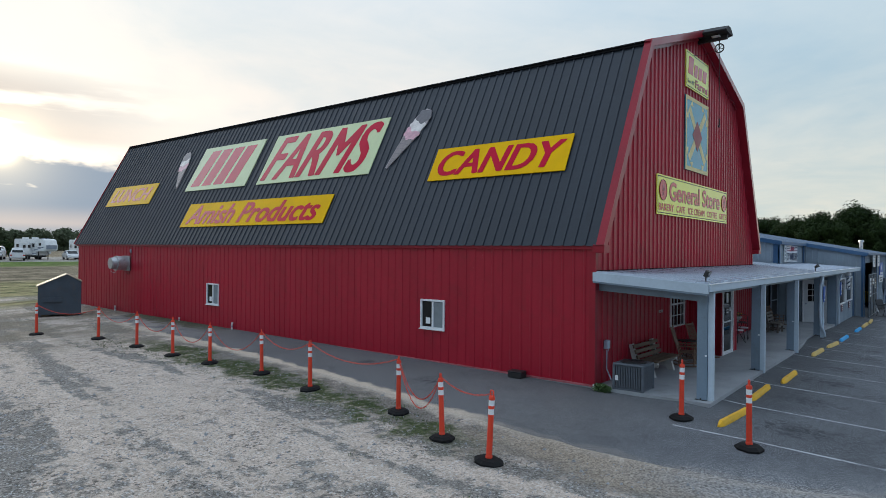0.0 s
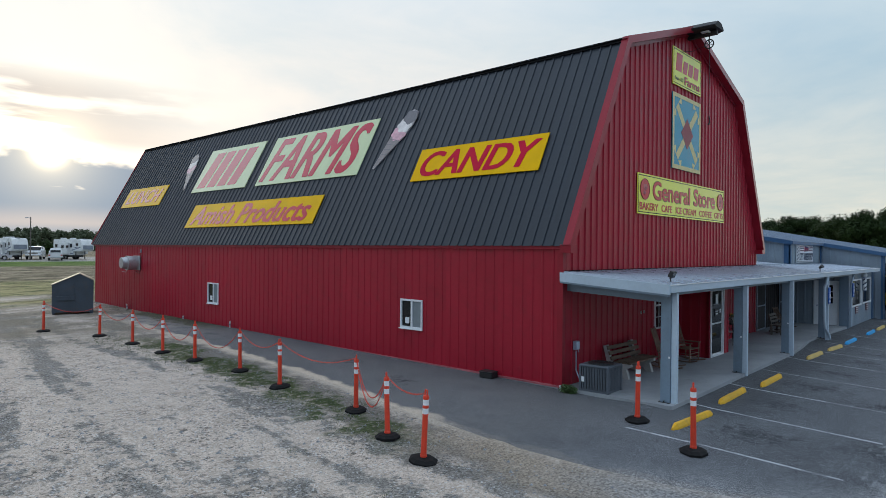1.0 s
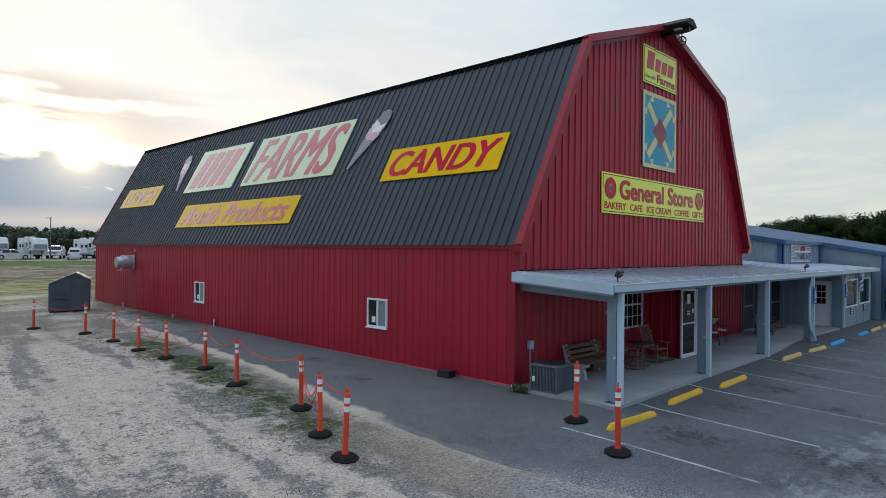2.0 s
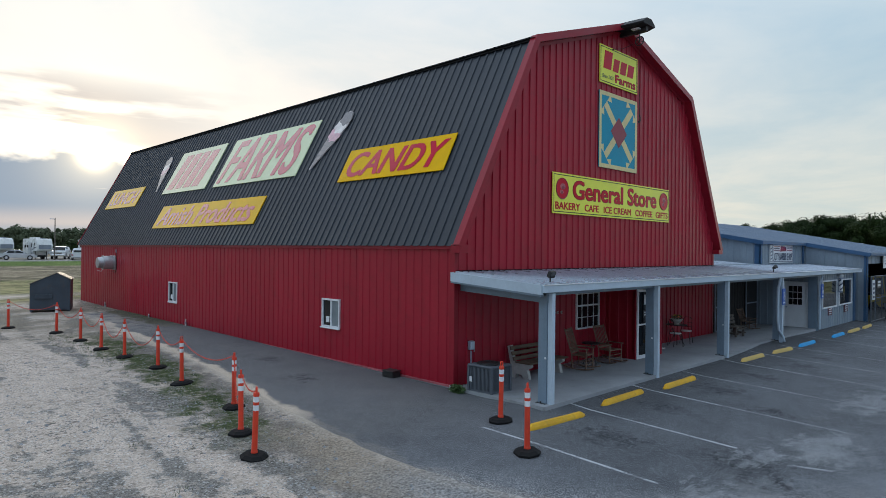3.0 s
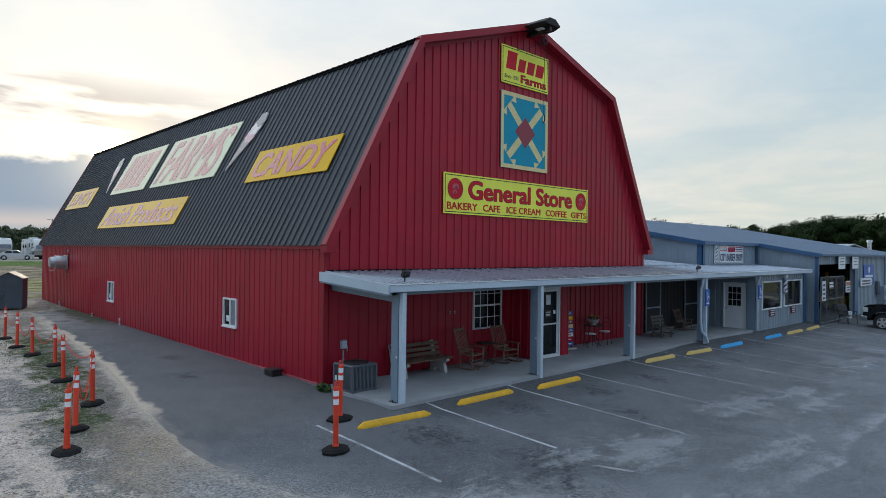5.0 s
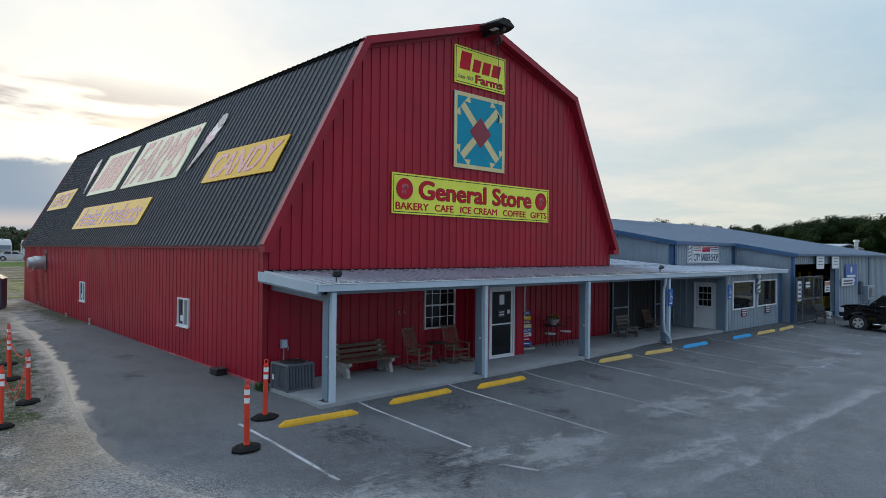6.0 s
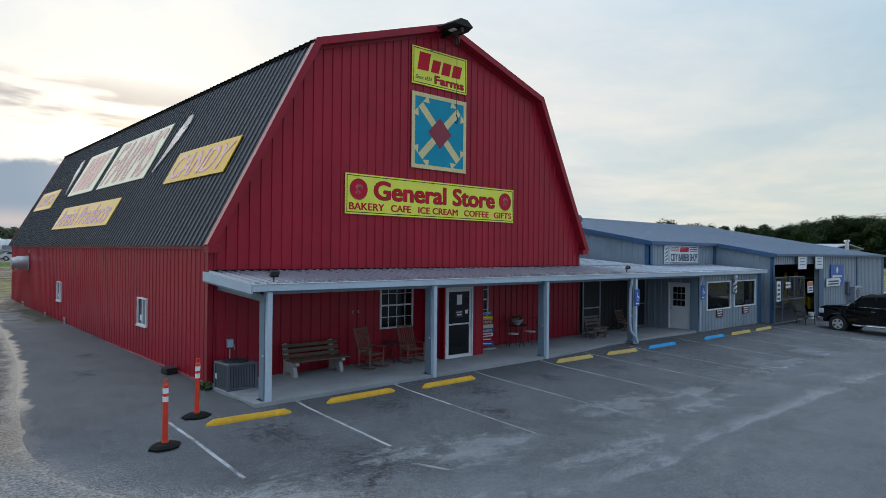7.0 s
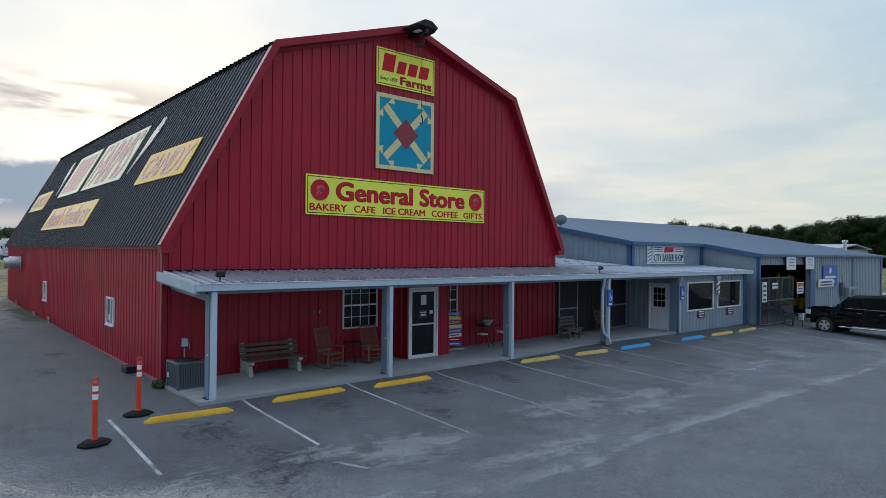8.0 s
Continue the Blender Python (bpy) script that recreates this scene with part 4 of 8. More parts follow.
def build_grey():
    zr = groof(RIDGE_Y)
    # left side wall, its rake and the wall with the shop sign
    bm = prism([(0.1, -0.1), (20.0, -0.1), (20.0, groof(0.1)), (RIDGE_Y, zr - 0.06), (0.1, groof(0.1) - 0.06)], "x", GX0 + 0.004, GX0 + 0.2)
    w = part("side_wall", bm, GREY_WALL, grey, "grey ribbed steel side wall")
    clad(w, 9.9, 2.0, lambda u: groof(RIDGE_Y - u) - 0.06, plane_at((GX0, RIDGE_Y, 0), (0, -1, 0), (0, 0, 1)), GREY_WALL, rib=0.022)
    w = part("front_wall", box(GX0, GX1, 0.104, 0.3, -0.1, groof(0.1) - 0.06), GREY_WALL, grey, "grey ribbed steel front wall")
    clad(w, GX1 - GX0, 2.6, groof(0.1) - 0.06, plane_at((GX0, 0.1, 0), (1, 0, 0), (0, 0, 1)), GREY_WALL, rib=0.022)
    bm = prism([(-2.85, -0.1), (0.3, -0.1), (0.3, groof(0.3) - 0.06), (-2.85, groof(-2.85) - 0.06)], "x", GX1 + 0.004, GX1 + 0.2)
    w = part("side_wall", bm, GREY_WALL, grey)
    clad(w, 2.95, 0.1, lambda u: groof(0.1 - u) - 0.06, plane_at((GX1, 0.1, 0), (0, -1, 0), (0, 0, 1)), GREY_WALL, rib=0.022)
    # garage front with its wide opening
    hole = [(27.62, 34.08, -0.2, 3.02)]
    bm = bmesh.new()
    wall_boxes(bm, GX1 + 0.2, GX2, -0.1, 3.54, hole, lambda a, b, c, d: (a, b, -2.846, -2.65, c, d))
    w = part("front_wall", bm, GREY_WALL, grey)
    clad(w, GX2 - GX1, 0.05, 3.54, plane_at((GX1, -2.85, 0), (1, 0, 0), (0, 0, 1)), GREY_WALL, rib=0.022, holes=[(0.12, 6.58, -0.5, 3.02)])
    bm = prism([(-2.65, -0.1), (20.0, -0.1), (20.0, 4.2), (RIDGE_Y, zr - 0.06), (-2.65, 3.54)], "x", GX2 - 0.2, GX2)
    part("side_wall", bm, GREY_WALL, grey)
    part("rear_wall", box(GX0 + 0.2, GX2 - 0.2, 19.8, 20.0, -0.1, 4.2), GREY_WALL, grey)
    part("inner_wall", box(27.7, 39.0, 5.0, 5.2, 0.0, 3.6), DARK, grey)
    part("inner_wall", box(38.8, 39.0, -2.6, 5.0, 0.0, 3.5), DARK, grey)
    # roof
    for x0, x1, y0 in ((GX0 - 0.12, GX1 - 0.12, -0.02), (GX1 - 0.12, GX2 + 0.12, -2.98)):
        bm = prism([(y0, groof(y0) - 0.05), (y0, groof(y0) - 0.012), (RIDGE_Y, zr - 0.012), (RIDGE_Y, zr - 0.05)], "x", x0, x1)
        deck = part("roof_slope", bm, GALV, grey, "pale galvanised low-slope roof")
        s = Vector((0, RIDGE_Y - y0, zr - groof(y0)))
        clad(deck, x1 - x0, 0.0, s.length, plane_at((x0, y0, groof(y0)), (1, 0, 0), s), SHOP_ROOF, rib=0.012)
    bm = prism([(RIDGE_Y, zr - 0.05), (RIDGE_Y, zr), (20.2, 4.2), (20.2, 4.15)], "x", GX0 - 0.12, GX2 + 0.12)
    part("roof_slope", bm, GALV, grey)
    # blue trims
    def rake(x0, x1, ya, yb, d=0.18):
        part("rake_trim", prism([(ya, groof(ya) + 0.02), (yb, groof(yb) + 0.02), (yb, groof(yb) - d), (ya, groof(ya) - d)], "x", x0, x1), BLUE_TRIM, grey, "blue folded steel trim")
    rake(GX0 - 0.16, GX0 - 0.122, -0.06, RIDGE_Y)
    rake(GX1 - 0.16, GX1 - 0.122, -3.02, -0.06)
    part("gutter", box(GX0 - 0.12, GX1 - 0.165, -0.1, -0.025, groof(-0.02) - 0.16, groof(-0.02) + 0.01, 0.01), BLUE_TRIM, grey)
    part("gutter", box(GX1 - 0.12, GX2 + 0.14, -3.08, -2.985, groof(-2.98) - 0.13, groof(-2.98) + 0.015, 0.01), BLUE_TRIM, grey)
    for x0, x1, y0, y1, z0, z1 in ((GX0 - 0.05, GX0 - 0.002, -0.0, 0.3, 2.7, 3.95), (GX0 - 0.05, GX0 + 0.2, 0.03, 0.08, 2.7, 3.95), (GX1 - 0.25, GX1 - 0.05, 0.03, 0.08, 2.7, 3.95),
                                   (GX1 - 0.045, GX1 - 0.002, -2.85, -2.74, 0.05, 3.5), (GX1 - 0.045, GX1 + 0.10, -2.91, -2.875, 0.05, 3.5),
                                   (34.05, 34.8, -2.92, -2.875, 0.05, 3.45), (41.05, 41.35, -2.91, -2.875, 0.05, 3.45), (46.9, 47.25, -2.91, -2.875, 0.05, 3.45)):
        part("corner_trim", box(x0, x1, y0, y1, z0, z1), BLUE_TRIM, grey)
    part("roof_vent", cyl((VENT_X, VENT_Y, 3.9), (VENT_X, VENT_Y, 4.52), 0.13, seg=14), BRIGHT_STEEL, grey, "galvanised roof vent pipe")
    part("roof_vent_cap", cyl((VENT_X, VENT_Y, 4.50), (VENT_X, VENT_Y, 4.66), 0.20, 0.18, seg=14), BRIGHT_STEEL, grey)
    # barber wing under the porch roof
    bm = bmesh.new()
    wall_boxes(bm, 20.5, 27.1, -0.1, 2.68, SHOP_WINDOWS, lambda a, b, c, d: (a, b, -2.396, -2.2, c, d))
    w = part("wing_front", bm, GREY_WALL, grey, "grey ribbed steel wing wall")
    clad(w, 6.6, 0.1, 2.66, plane_at((20.5, -2.4, 0), (1, 0, 0), (0, 0, 1)), GREY_WALL, rib=0.02, holes=[(a - 20.5, b - 20.5, c, d) for a, b, c, d in SHOP_WINDOWS])
    bm = bmesh.new()
    wall_boxes(bm, -2.2, 0.1, -0.1, 2.70, [(-2.08, -1.05, -0.1, 2.24)], lambda a, b, c, d: (20.504, 20.7, a, b, c, d))
    w = part("wing_side", bm, GREY_WALL, grey)
    clad(w, 2.5, 0.1, lambda u: 2.885 - 0.074 * u, plane_at((20.5, 0.1, 0), (0, -1, 0), (0, 0, 1)), GREY_WALL, rib=0.02, holes=[(1.15, 2.18, -0.5, 2.24)])
    part("wing_side", box(26.9, 27.1, -2.2, 0.1, -0.1, 2.7), GREY_WALL, grey)
    for a, b, c, d in SHOP_WINDOWS:
        win = part("window", face_frame(a, b, c, d, 0.06, -2.46, -2.36), WHITE, grey, "large shop window in a pale frame")
        part("pane", box(a + 0.05, b - 0.05, -2.41, -2.40, c + 0.05, d - 0.05), PANE, win)
    part("corner_trim", box(20.42, 20.62, -2.46, -2.425, 0.1, 2.58), STEEL_BLUE, grey)
    part("corner_trim", box(20.40, 20.478, -2.46, -2.1, 0.1, 2.58), STEEL_BLUE, grey)
    part("corner_trim", box(26.75, 27.12, -2.46, -2.425, 0.1, 2.58), BLUE_TRIM, grey)
    # pale door with a nine-pane light, facing the barn
    door = part("door", wall_frame(-2.08, -1.05, 0.1, 2.24, 0.06, 20.44, 20.56), WHITE, grey, "pale shop door with nine small panes")
    part("leaf", box(20.49, 20.53, -2.02, -1.11, 0.2, 2.18), WHITE, door)
    for i in range(3):
        for j in range(3):
            yy, zz = -1.83 + 0.19 * i, 1.2 + 0.29 * j
            part("pane", box(20.478, 20.488, yy, yy + 0.165, zz, zz + 0.26), PANE, door)
    part("handle", cyl((20.44, -1.2, 1.08), (20.49, -1.2, 1.08), 0.035), GALV, door)
    # back of the alcove with two screen doors
    w = part("alcove_wall", box(15.24, 20.5, 0.104, 0.3, -0.1, 3.0), GREY_WALL, grey)
    # brown cladding, darkened so its colour holds the alcove's shade
    clad(w, 5.26, 0.15, 2.95, plane_at((15.24, 0.1, 0), (1, 0, 0), (0, 0, 1)), surface("shaded_brown_steel", (0.034, 0.031, 0.030), 0.6, spec=0.2, per=0.1), rib=0.02)
    for a, b in ((15.5, 16.75), (18.95, 20.35)):
        d = part("screen_door", face_frame(a, b, 0.2, 2.5, 0.05, 0.0, 0.05), GALV, grey, "dark screen door in a thin metal frame")
        part("mid_rail", box(a + 0.05, b - 0.05, 0.01, 0.04, 1.2, 1.25), GALV, d)
        part("screen", box(a + 0.05, b - 0.05, 0.03, 0.04, 0.25, 2.45), DOOR_SCREEN, d)


build_grey()


# ---- colours of the things ----
YELLOW_SIGN = surface("yellow_sign_vinyl", (0.80, 0.46, 0.004), 0.5, var=0.08, scale=0.8, gvar=0.03, spec=0.06, gloss=(1.6, 0.75))
LIME_SIGN = surface("lime_sign_vinyl", (0.86, 0.86, 0.11), 0.42, spec=0.2, var=0.05, scale=0.8, gvar=0.02, gloss=(2.0, 0.9))
MINT_SIGN = surface("pale_mint_sign_vinyl", (0.62, 0.70, 0.42), 0.5, var=0.06, scale=0.8, gvar=0.03, spec=0.15, gloss=(3.6, 1.0))
SIGN_RED = surface("sign_red", (0.54, 0.012, 0.045), 0.5, var=0.08, scale=2.0, gvar=0.02, spec=0.06, gloss=(7.0, 1.0))
GABLE_RED = surface("bright_red_lettering", (0.58, 0.016, 0.035), 0.5, var=0.08, scale=2.0, gvar=0.02, spec=0.15, gloss=(2.4, 0.9))
SIGN_MAROON = surface("sign_maroon", (0.26, 0.025, 0.045), 0.4, var=0.08, scale=2.0)
SIGN_BLACK = surface("sign_black", (0.012, 0.012, 0.013), 0.4)
DISC_PINK = surface("faded_pink", (0.46, 0.10, 0.12), 0.4, var=0.3, scale=9.0)
NOTICE_MAROON = surface("dark_maroon_notice", (0.10, 0.015, 0.03), 0.45)
CREAM = surface("cream_paint", (0.72, 0.62, 0.30), 0.5, var=0.06, scale=2.0)
QUILT_BLUE = surface("turquoise_paint", (0.007, 0.29, 0.42), 0.5, spec=0.2, var=0.06, scale=2.0, gloss=(1.8, 0.8))
SIGN_WHITE = surface("white_sign", (0.72, 0.74, 0.75), 0.4, var=0.05, scale=2.0)
NAVY = surface("navy_lettering", (0.025, 0.04, 0.09), 0.4)
SIGN_BLUE = surface("bright_sign_blue", (0.01, 0.10, 0.42), 0.4, var=0.06)
ORANGE = surface("orange_plastic", (0.70, 0.050, 0.018), 0.45, var=0.12, scale=3.0, grain=30, gvar=0.04, per=0.16, dirt=(0.32, 0.08, 0.04), dirt_amt=0.35)
REFLECT = surface("white_reflective_band", (0.78, 0.80, 0.82), 0.35, var=0.08, scale=12.0)
STOP_YELLOW = surface("yellow_kerb_paint", (0.70, 0.385, 0.012), 0.6, var=0.14, scale=3.0, grain=40, gvar=0.08, bump=0.003, dirt=(0.25, 0.19, 0.08), dirt_amt=0.45)
STOP_PALE = surface("faded_yellow_kerb_paint", (0.58, 0.40, 0.11), 0.6, var=0.14, scale=3.0, grain=40, gvar=0.08, bump=0.003, dirt=(0.25, 0.21, 0.12), dirt_amt=0.45)
STOP_BLUE = surface("blue_kerb_paint", (0.010, 0.32, 0.66), 0.6, var=0.14, scale=3.0, grain=40, gvar=0.08, bump=0.003, dirt=(0.1, 0.2, 0.3), dirt_amt=0.4)
WOOD_GREY = surface("weathered_wood", (0.13, 0.112, 0.094), 0.75, var=0.25, scale=4.0, grain=50, gvar=0.15, bump=0.002, per=0.2)
WOOD_DARK = surface("dark_weathered_wood", (0.125, 0.083, 0.054), 0.75, var=0.25, scale=4.0, grain=50, gvar=0.15, bump=0.002, per=0.2)
WOOD_BROWN = surface("brown_stained_wood", (0.19, 0.115, 0.075), 0.6, var=0.22, scale=5.0, grain=50, gvar=0.12, per=0.15)
CAST = surface("pale_cast_concrete", (0.42, 0.41, 0.39), 0.85, var=0.15, scale=4.0, grain=60, gvar=0.1, bump=0.003)
AC_GREY = surface("grey_condenser_steel", (0.085, 0.10, 0.12), 0.5, var=0.12, scale=3.0)
AC_DARK = surface("dark_condenser_coil", (0.05, 0.057, 0.065), 0.6, var=0.2, scale=8.0)
SHEET = surface("dull_sheet_metal", (0.48, 0.49, 0.50), 0.38, 0.6, var=0.18, scale=2.0, dirt=(0.25, 0.22, 0.2), dirt_amt=0.5)
DUMPSTER = surface("slate_dumpster_paint", (0.045, 0.062, 0.082), 0.5, var=0.2, scale=1.5, dirt=(0.09, 0.07, 0.06), dirt_amt=0.4)
LID = surface("tan_plastic_lid", (0.38, 0.32, 0.22), 0.5, var=0.15, scale=2.0)
LEAF = surface("weed_leaf", (0.06, 0.11, 0.03), 0.6, var=0.35, scale=6.0)
CAR_BLACK = surface("black_car_paint", (0.004, 0.0037, 0.0037), 0.07, var=0.05, gvar=0.0, spec=0.5)
CAR_WHITE = surface("white_car_paint", (0.70, 0.71, 0.72), 0.2, var=0.04, gvar=0.0)
CAR_SILVER = surface("silver_car_paint", (0.52, 0.53, 0.55), 0.22, 0.3, var=0.04, gvar=0.0)
CHROME = surface("chrome", (0.62, 0.62, 0.63), 0.16, 1.0, var=0.05, gvar=0.0)
TYRE = surface("tyre_rubber", (0.018, 0.018, 0.019), 0.8, var=0.15)
RV_WHITE = surface("white_trailer_fibreglass", (0.70, 0.71, 0.70), 0.3, var=0.05, scale=0.5)
RV_GREY = surface("grey_trailer_stripe", (0.22, 0.25, 0.30), 0.35)
TAIL_RED = surface("red_lamp_lens", (0.4, 0.01, 0.01), 0.2)
HEADLIGHT = surface("lamp_lens", (0.55, 0.57, 0.58), 0.1)
FORK_YELLOW = surface("yellow_machine_paint", (0.72, 0.50, 0.01), 0.45, var=0.12)


def worn_paint(name, color, keep):
    """Line paint worn through to the asphalt."""
    m = bpy.data.materials.new(name)
    m.use_nodes = True
    k = Nodes(m.node_tree)
    b = m.node_tree.nodes["Principled BSDF"]
    co = k.add("ShaderNodeTexCoord", out=3)
    w = k.math("ADD", k.noise(co, 1.1, 4.0, 0.6), k.ramp(k.noise(co, 30.0, 4.0, 0.7), 0.3, 0.7, -0.16, 0.16))
    k.put(b.inputs["Base Color"], k.mix(k.ramp(w, keep + 0.14, keep - 0.1), (0.125, 0.13, 0.14), color))
    b.inputs["Roughness"].default_value = 0.8
    return m


LINE = worn_paint("worn_white_line", (0.46, 0.475, 0.49), 0.53)
LINE_FAINT = worn_paint("faint_white_line", (0.32, 0.33, 0.34), 0.48)
MARK_BLUE = worn_paint("worn_blue_marking", (0.13, 0.21, 0.33), 0.31)


# ---- painted boards ----
def flat_shape(pts, y0, y1):
    return prism(pts, "y", y0, y1)


def board(name, label, m, w, h, face, rim=None, group="sign boards"):
    """A sign board: local x along it, z up, front towards -y; the origin is its lower left corner."""
    s = thing(name, label, "sign", m, group)
    part("board", box(0, w, -0.03, 0, 0, h, 0.003), face, s)
    if rim:
        part("edge_line", face_frame(0.045, w - 0.045, 0.045, h - 0.045, 0.022, -0.033, -0.029), rim, s)
    return s


def word_spans(bm, n):
    """The x ranges of the n words of a line of lettering, parted at its widest gaps."""
    spans = sorted((min(v.co.x for v in f.verts), max(v.co.x for v in f.verts)) for f in bm.faces)
    bm.free()
    edge, gaps = spans[0][1], []
    for a, b in spans:
        if a > edge:
            gaps.append((a - edge, (a + edge) / 2))
        edge = max(edge, b)
    marks = sorted(g[1] for g in sorted(gaps)[::-1][:n - 1])
    ends = [-1.0] + marks + [edge + 1.0]
    return list(zip(ends, ends[1:]))


def letters(s, body, x, z, w, h, material, shear=0.0, bold=0.0, depth=0.036, outline=None):
    """Bold lettering: the strokes are thickened by shifted copies a millimetre apart."""
    t = bold * h * 1.1

    words = word_spans(text_mesh(body, w, h, 0.0), len(body.split()))

    def run(name, mt, d, spread, lift):
        for lo, hi in words:
            bm = bmesh.new()
            for j, (dx, dz) in enumerate(((-1, 0), (-0.7, -0.7), (0, -lift), (0.7, -0.7), (1, 0), (0.7, 0.7), (0, lift), (-0.7, 0.7), (0, 0))):
                own = text_mesh(body, w, h, 0.0, 0.0, d + 0.0004 * j)
                bmesh.ops.delete(own, geom=[v for v in own.verts if not lo <= v.co.x <= hi], context="VERTS")
                slant = w / (w + shear * h)
                for v in own.verts:
                    v.co.x = (v.co.x + shear * v.co.z) * slant
                join(own, bm, Matrix.Translation((x + dx * spread, 0, z + dz * spread * lift)))
            part(name, bm, mt, s)
    if outline:
        run("letter_outline", outline, depth - 0.005, t + 0.013, 0.75)
    run("lettering", material, depth, t, 0.5)


def name_bars(s, x, z, w, h, n, material, shear=0.0, gap=0.16, depth=0.036, first=1.0):
    """Plain slanted bars in place of a name."""
    step = w / n
    for i in range(n):
        a, b = x + i * step, x + (i + 1 - gap) * step
        k = shear * h
        hh = h * (first if i == 0 else 1.0)
        part("name_bar", flat_shape([(a, z), (b, z), (b + k, z + hh), (a + k, z + hh)], -depth, -0.028), material, s)


SLOPE = Vector((BREAK[0] - EAVE[0], 0, BREAK[1] - EAVE[1])).normalized()


def on_roof(y, s):
    """The pose of a board on the barn's lower roof slope, its lower left corner at y and s metres up the slope."""
    p = Vector((EAVE[0], y, EAVE[1])) + SLOPE * s + Vector((-SLOPE.z, 0, SLOPE.x)) * 0.03
    return plane_at(p, (0, -1, 0), SLOPE) @ pose(0, 0, 0, -90)


def build_roof_signs():
    s = board("roof_sign", "yellow roof sign lettered CANDY in red capitals", on_roof(6.13, 2.21), 4.82, 1.21, YELLOW_SIGN)
    letters(s, "CANDY", 0.22, 0.16, 4.4, 0.88, SIGN_RED, 0.22, 0.045)
    s = board("roof_sign", "long yellow roof sign lettered Amish Products", on_roof(20.06, 0.80), 9.68, 1.19, YELLOW_SIGN)
    letters(s, "Amish Products", 0.4, 0.14, 8.9, 0.92, SIGN_RED, 0.25, 0.045)
    s = board("roof_sign", "yellow roof sign lettered LUNCH", on_roof(29.13, 2.23), 4.83, 1.21, YELLOW_SIGN)
    letters(s, "LUNCH", 0.4, 0.22, 4.0, 0.78, SIGN_RED, 0.22, 0.045)
    s = board("roof_sign", "pale mint roof sign lettered FARMS in tall red capitals", on_roof(15.63, 2.73), 6.60, 2.43, MINT_SIGN)
    letters(s, "FARMS", 0.22, 0.16, 6.2, 2.12, SIGN_RED, 0.25, 0.03)
    s = board("roof_sign", "pale mint roof sign with four tall red bars", on_roof(21.28, 2.74), 4.83, 2.41, MINT_SIGN)
    name_bars(s, 0.35, 0.22, 3.75, 1.95, 4, SIGN_RED, 0.22, 0.22)


def cone_cutout(y_top, s_top, y_low, s_low):
    """A flat painted ice-cream cone, cut out and fixed to the roof."""
    top = Vector((-(y_top - y_low), s_top - s_low))
    L, ang = top.length, math.degrees(math.atan2(top.x, top.y))
    s = thing("cone_cutout", "cut-out ice-cream cone board with three scoops", "sign", on_roof(y_low, s_low) @ pose(0, 0, 0, 0, ang, 0), "cone cut-outs")
    cone, pink = surface("painted_wafer", (0.22, 0.19, 0.19), 0.4, var=0.2, scale=6, gloss=(2.2, 0.9)), surface("painted_pink_scoop", (0.62, 0.34, 0.40), 0.4, var=0.2, scale=5, gloss=(2.2, 0.9))
    white, choc = surface("painted_cream_scoop", (0.66, 0.62, 0.60), 0.4, var=0.2, scale=5, gloss=(2.2, 0.9)), surface("painted_dark_scoop", (0.12, 0.115, 0.13), 0.4, var=0.25, scale=5, gloss=(2.2, 0.9))

    def blob(cx, cz, rx, rz, lumps, seed):
        r = random.Random(seed)
        ph = r.uniform(0, 6)
        return [(cx + rx * (1 + 0.11 * math.sin(lumps * a + ph)) * math.cos(a), cz + rz * (1 + 0.11 * math.sin(lumps * a + ph)) * math.sin(a)) for a in (2 * math.pi * i / 36 for i in range(36))]
    edge = [(-0.05, -0.04), (0.05, -0.04), (0.35, 0.52 * L), (0.43, 0.60 * L), (0.39, 0.70 * L), (0.42, 0.80 * L), (0.33, 0.94 * L), (0.16, 1.02 * L), (-0.16, 1.02 * L), (-0.33, 0.94 * L), (-0.42, 0.80 * L), (-0.39, 0.70 * L), (-0.43, 0.60 * L), (-0.35, 0.52 * L)]
    part("board", flat_shape([(0.86 * x, 0.985 * z) for x, z in edge], -0.03, 0.0), surface("pale_grey_cutout_edge", (0.36, 0.33, 0.34), 0.5, gloss=(1.8, 0.9)), s)
    part("wafer", flat_shape([(-0.02, 0.0), (0.02, 0.0), (0.32, 0.54 * L), (-0.32, 0.54 * L)], -0.034, -0.028), cone, s)
    for i in range(5):
        z = (0.12 + 0.085 * i) * L
        w = 0.32 * z / (0.54 * L)
        part("wafer_line", flat_shape([(-w, z), (w, z + 0.1), (w, z + 0.12), (-w, z + 0.02)], -0.036, -0.0335), choc, s)
    part("scoop", flat_shape(blob(0, 0.595 * L, 0.37, 0.12 * L, 7, 1), -0.035, -0.029), pink, s)
    part("scoop", flat_shape(blob(0, 0.73 * L, 0.36, 0.11 * L, 6, 2), -0.037, -0.030), white, s)
    part("scoop", flat_shape(blob(0, 0.88 * L, 0.33, 0.115 * L, 5, 3), -0.039, -0.031), choc, s)


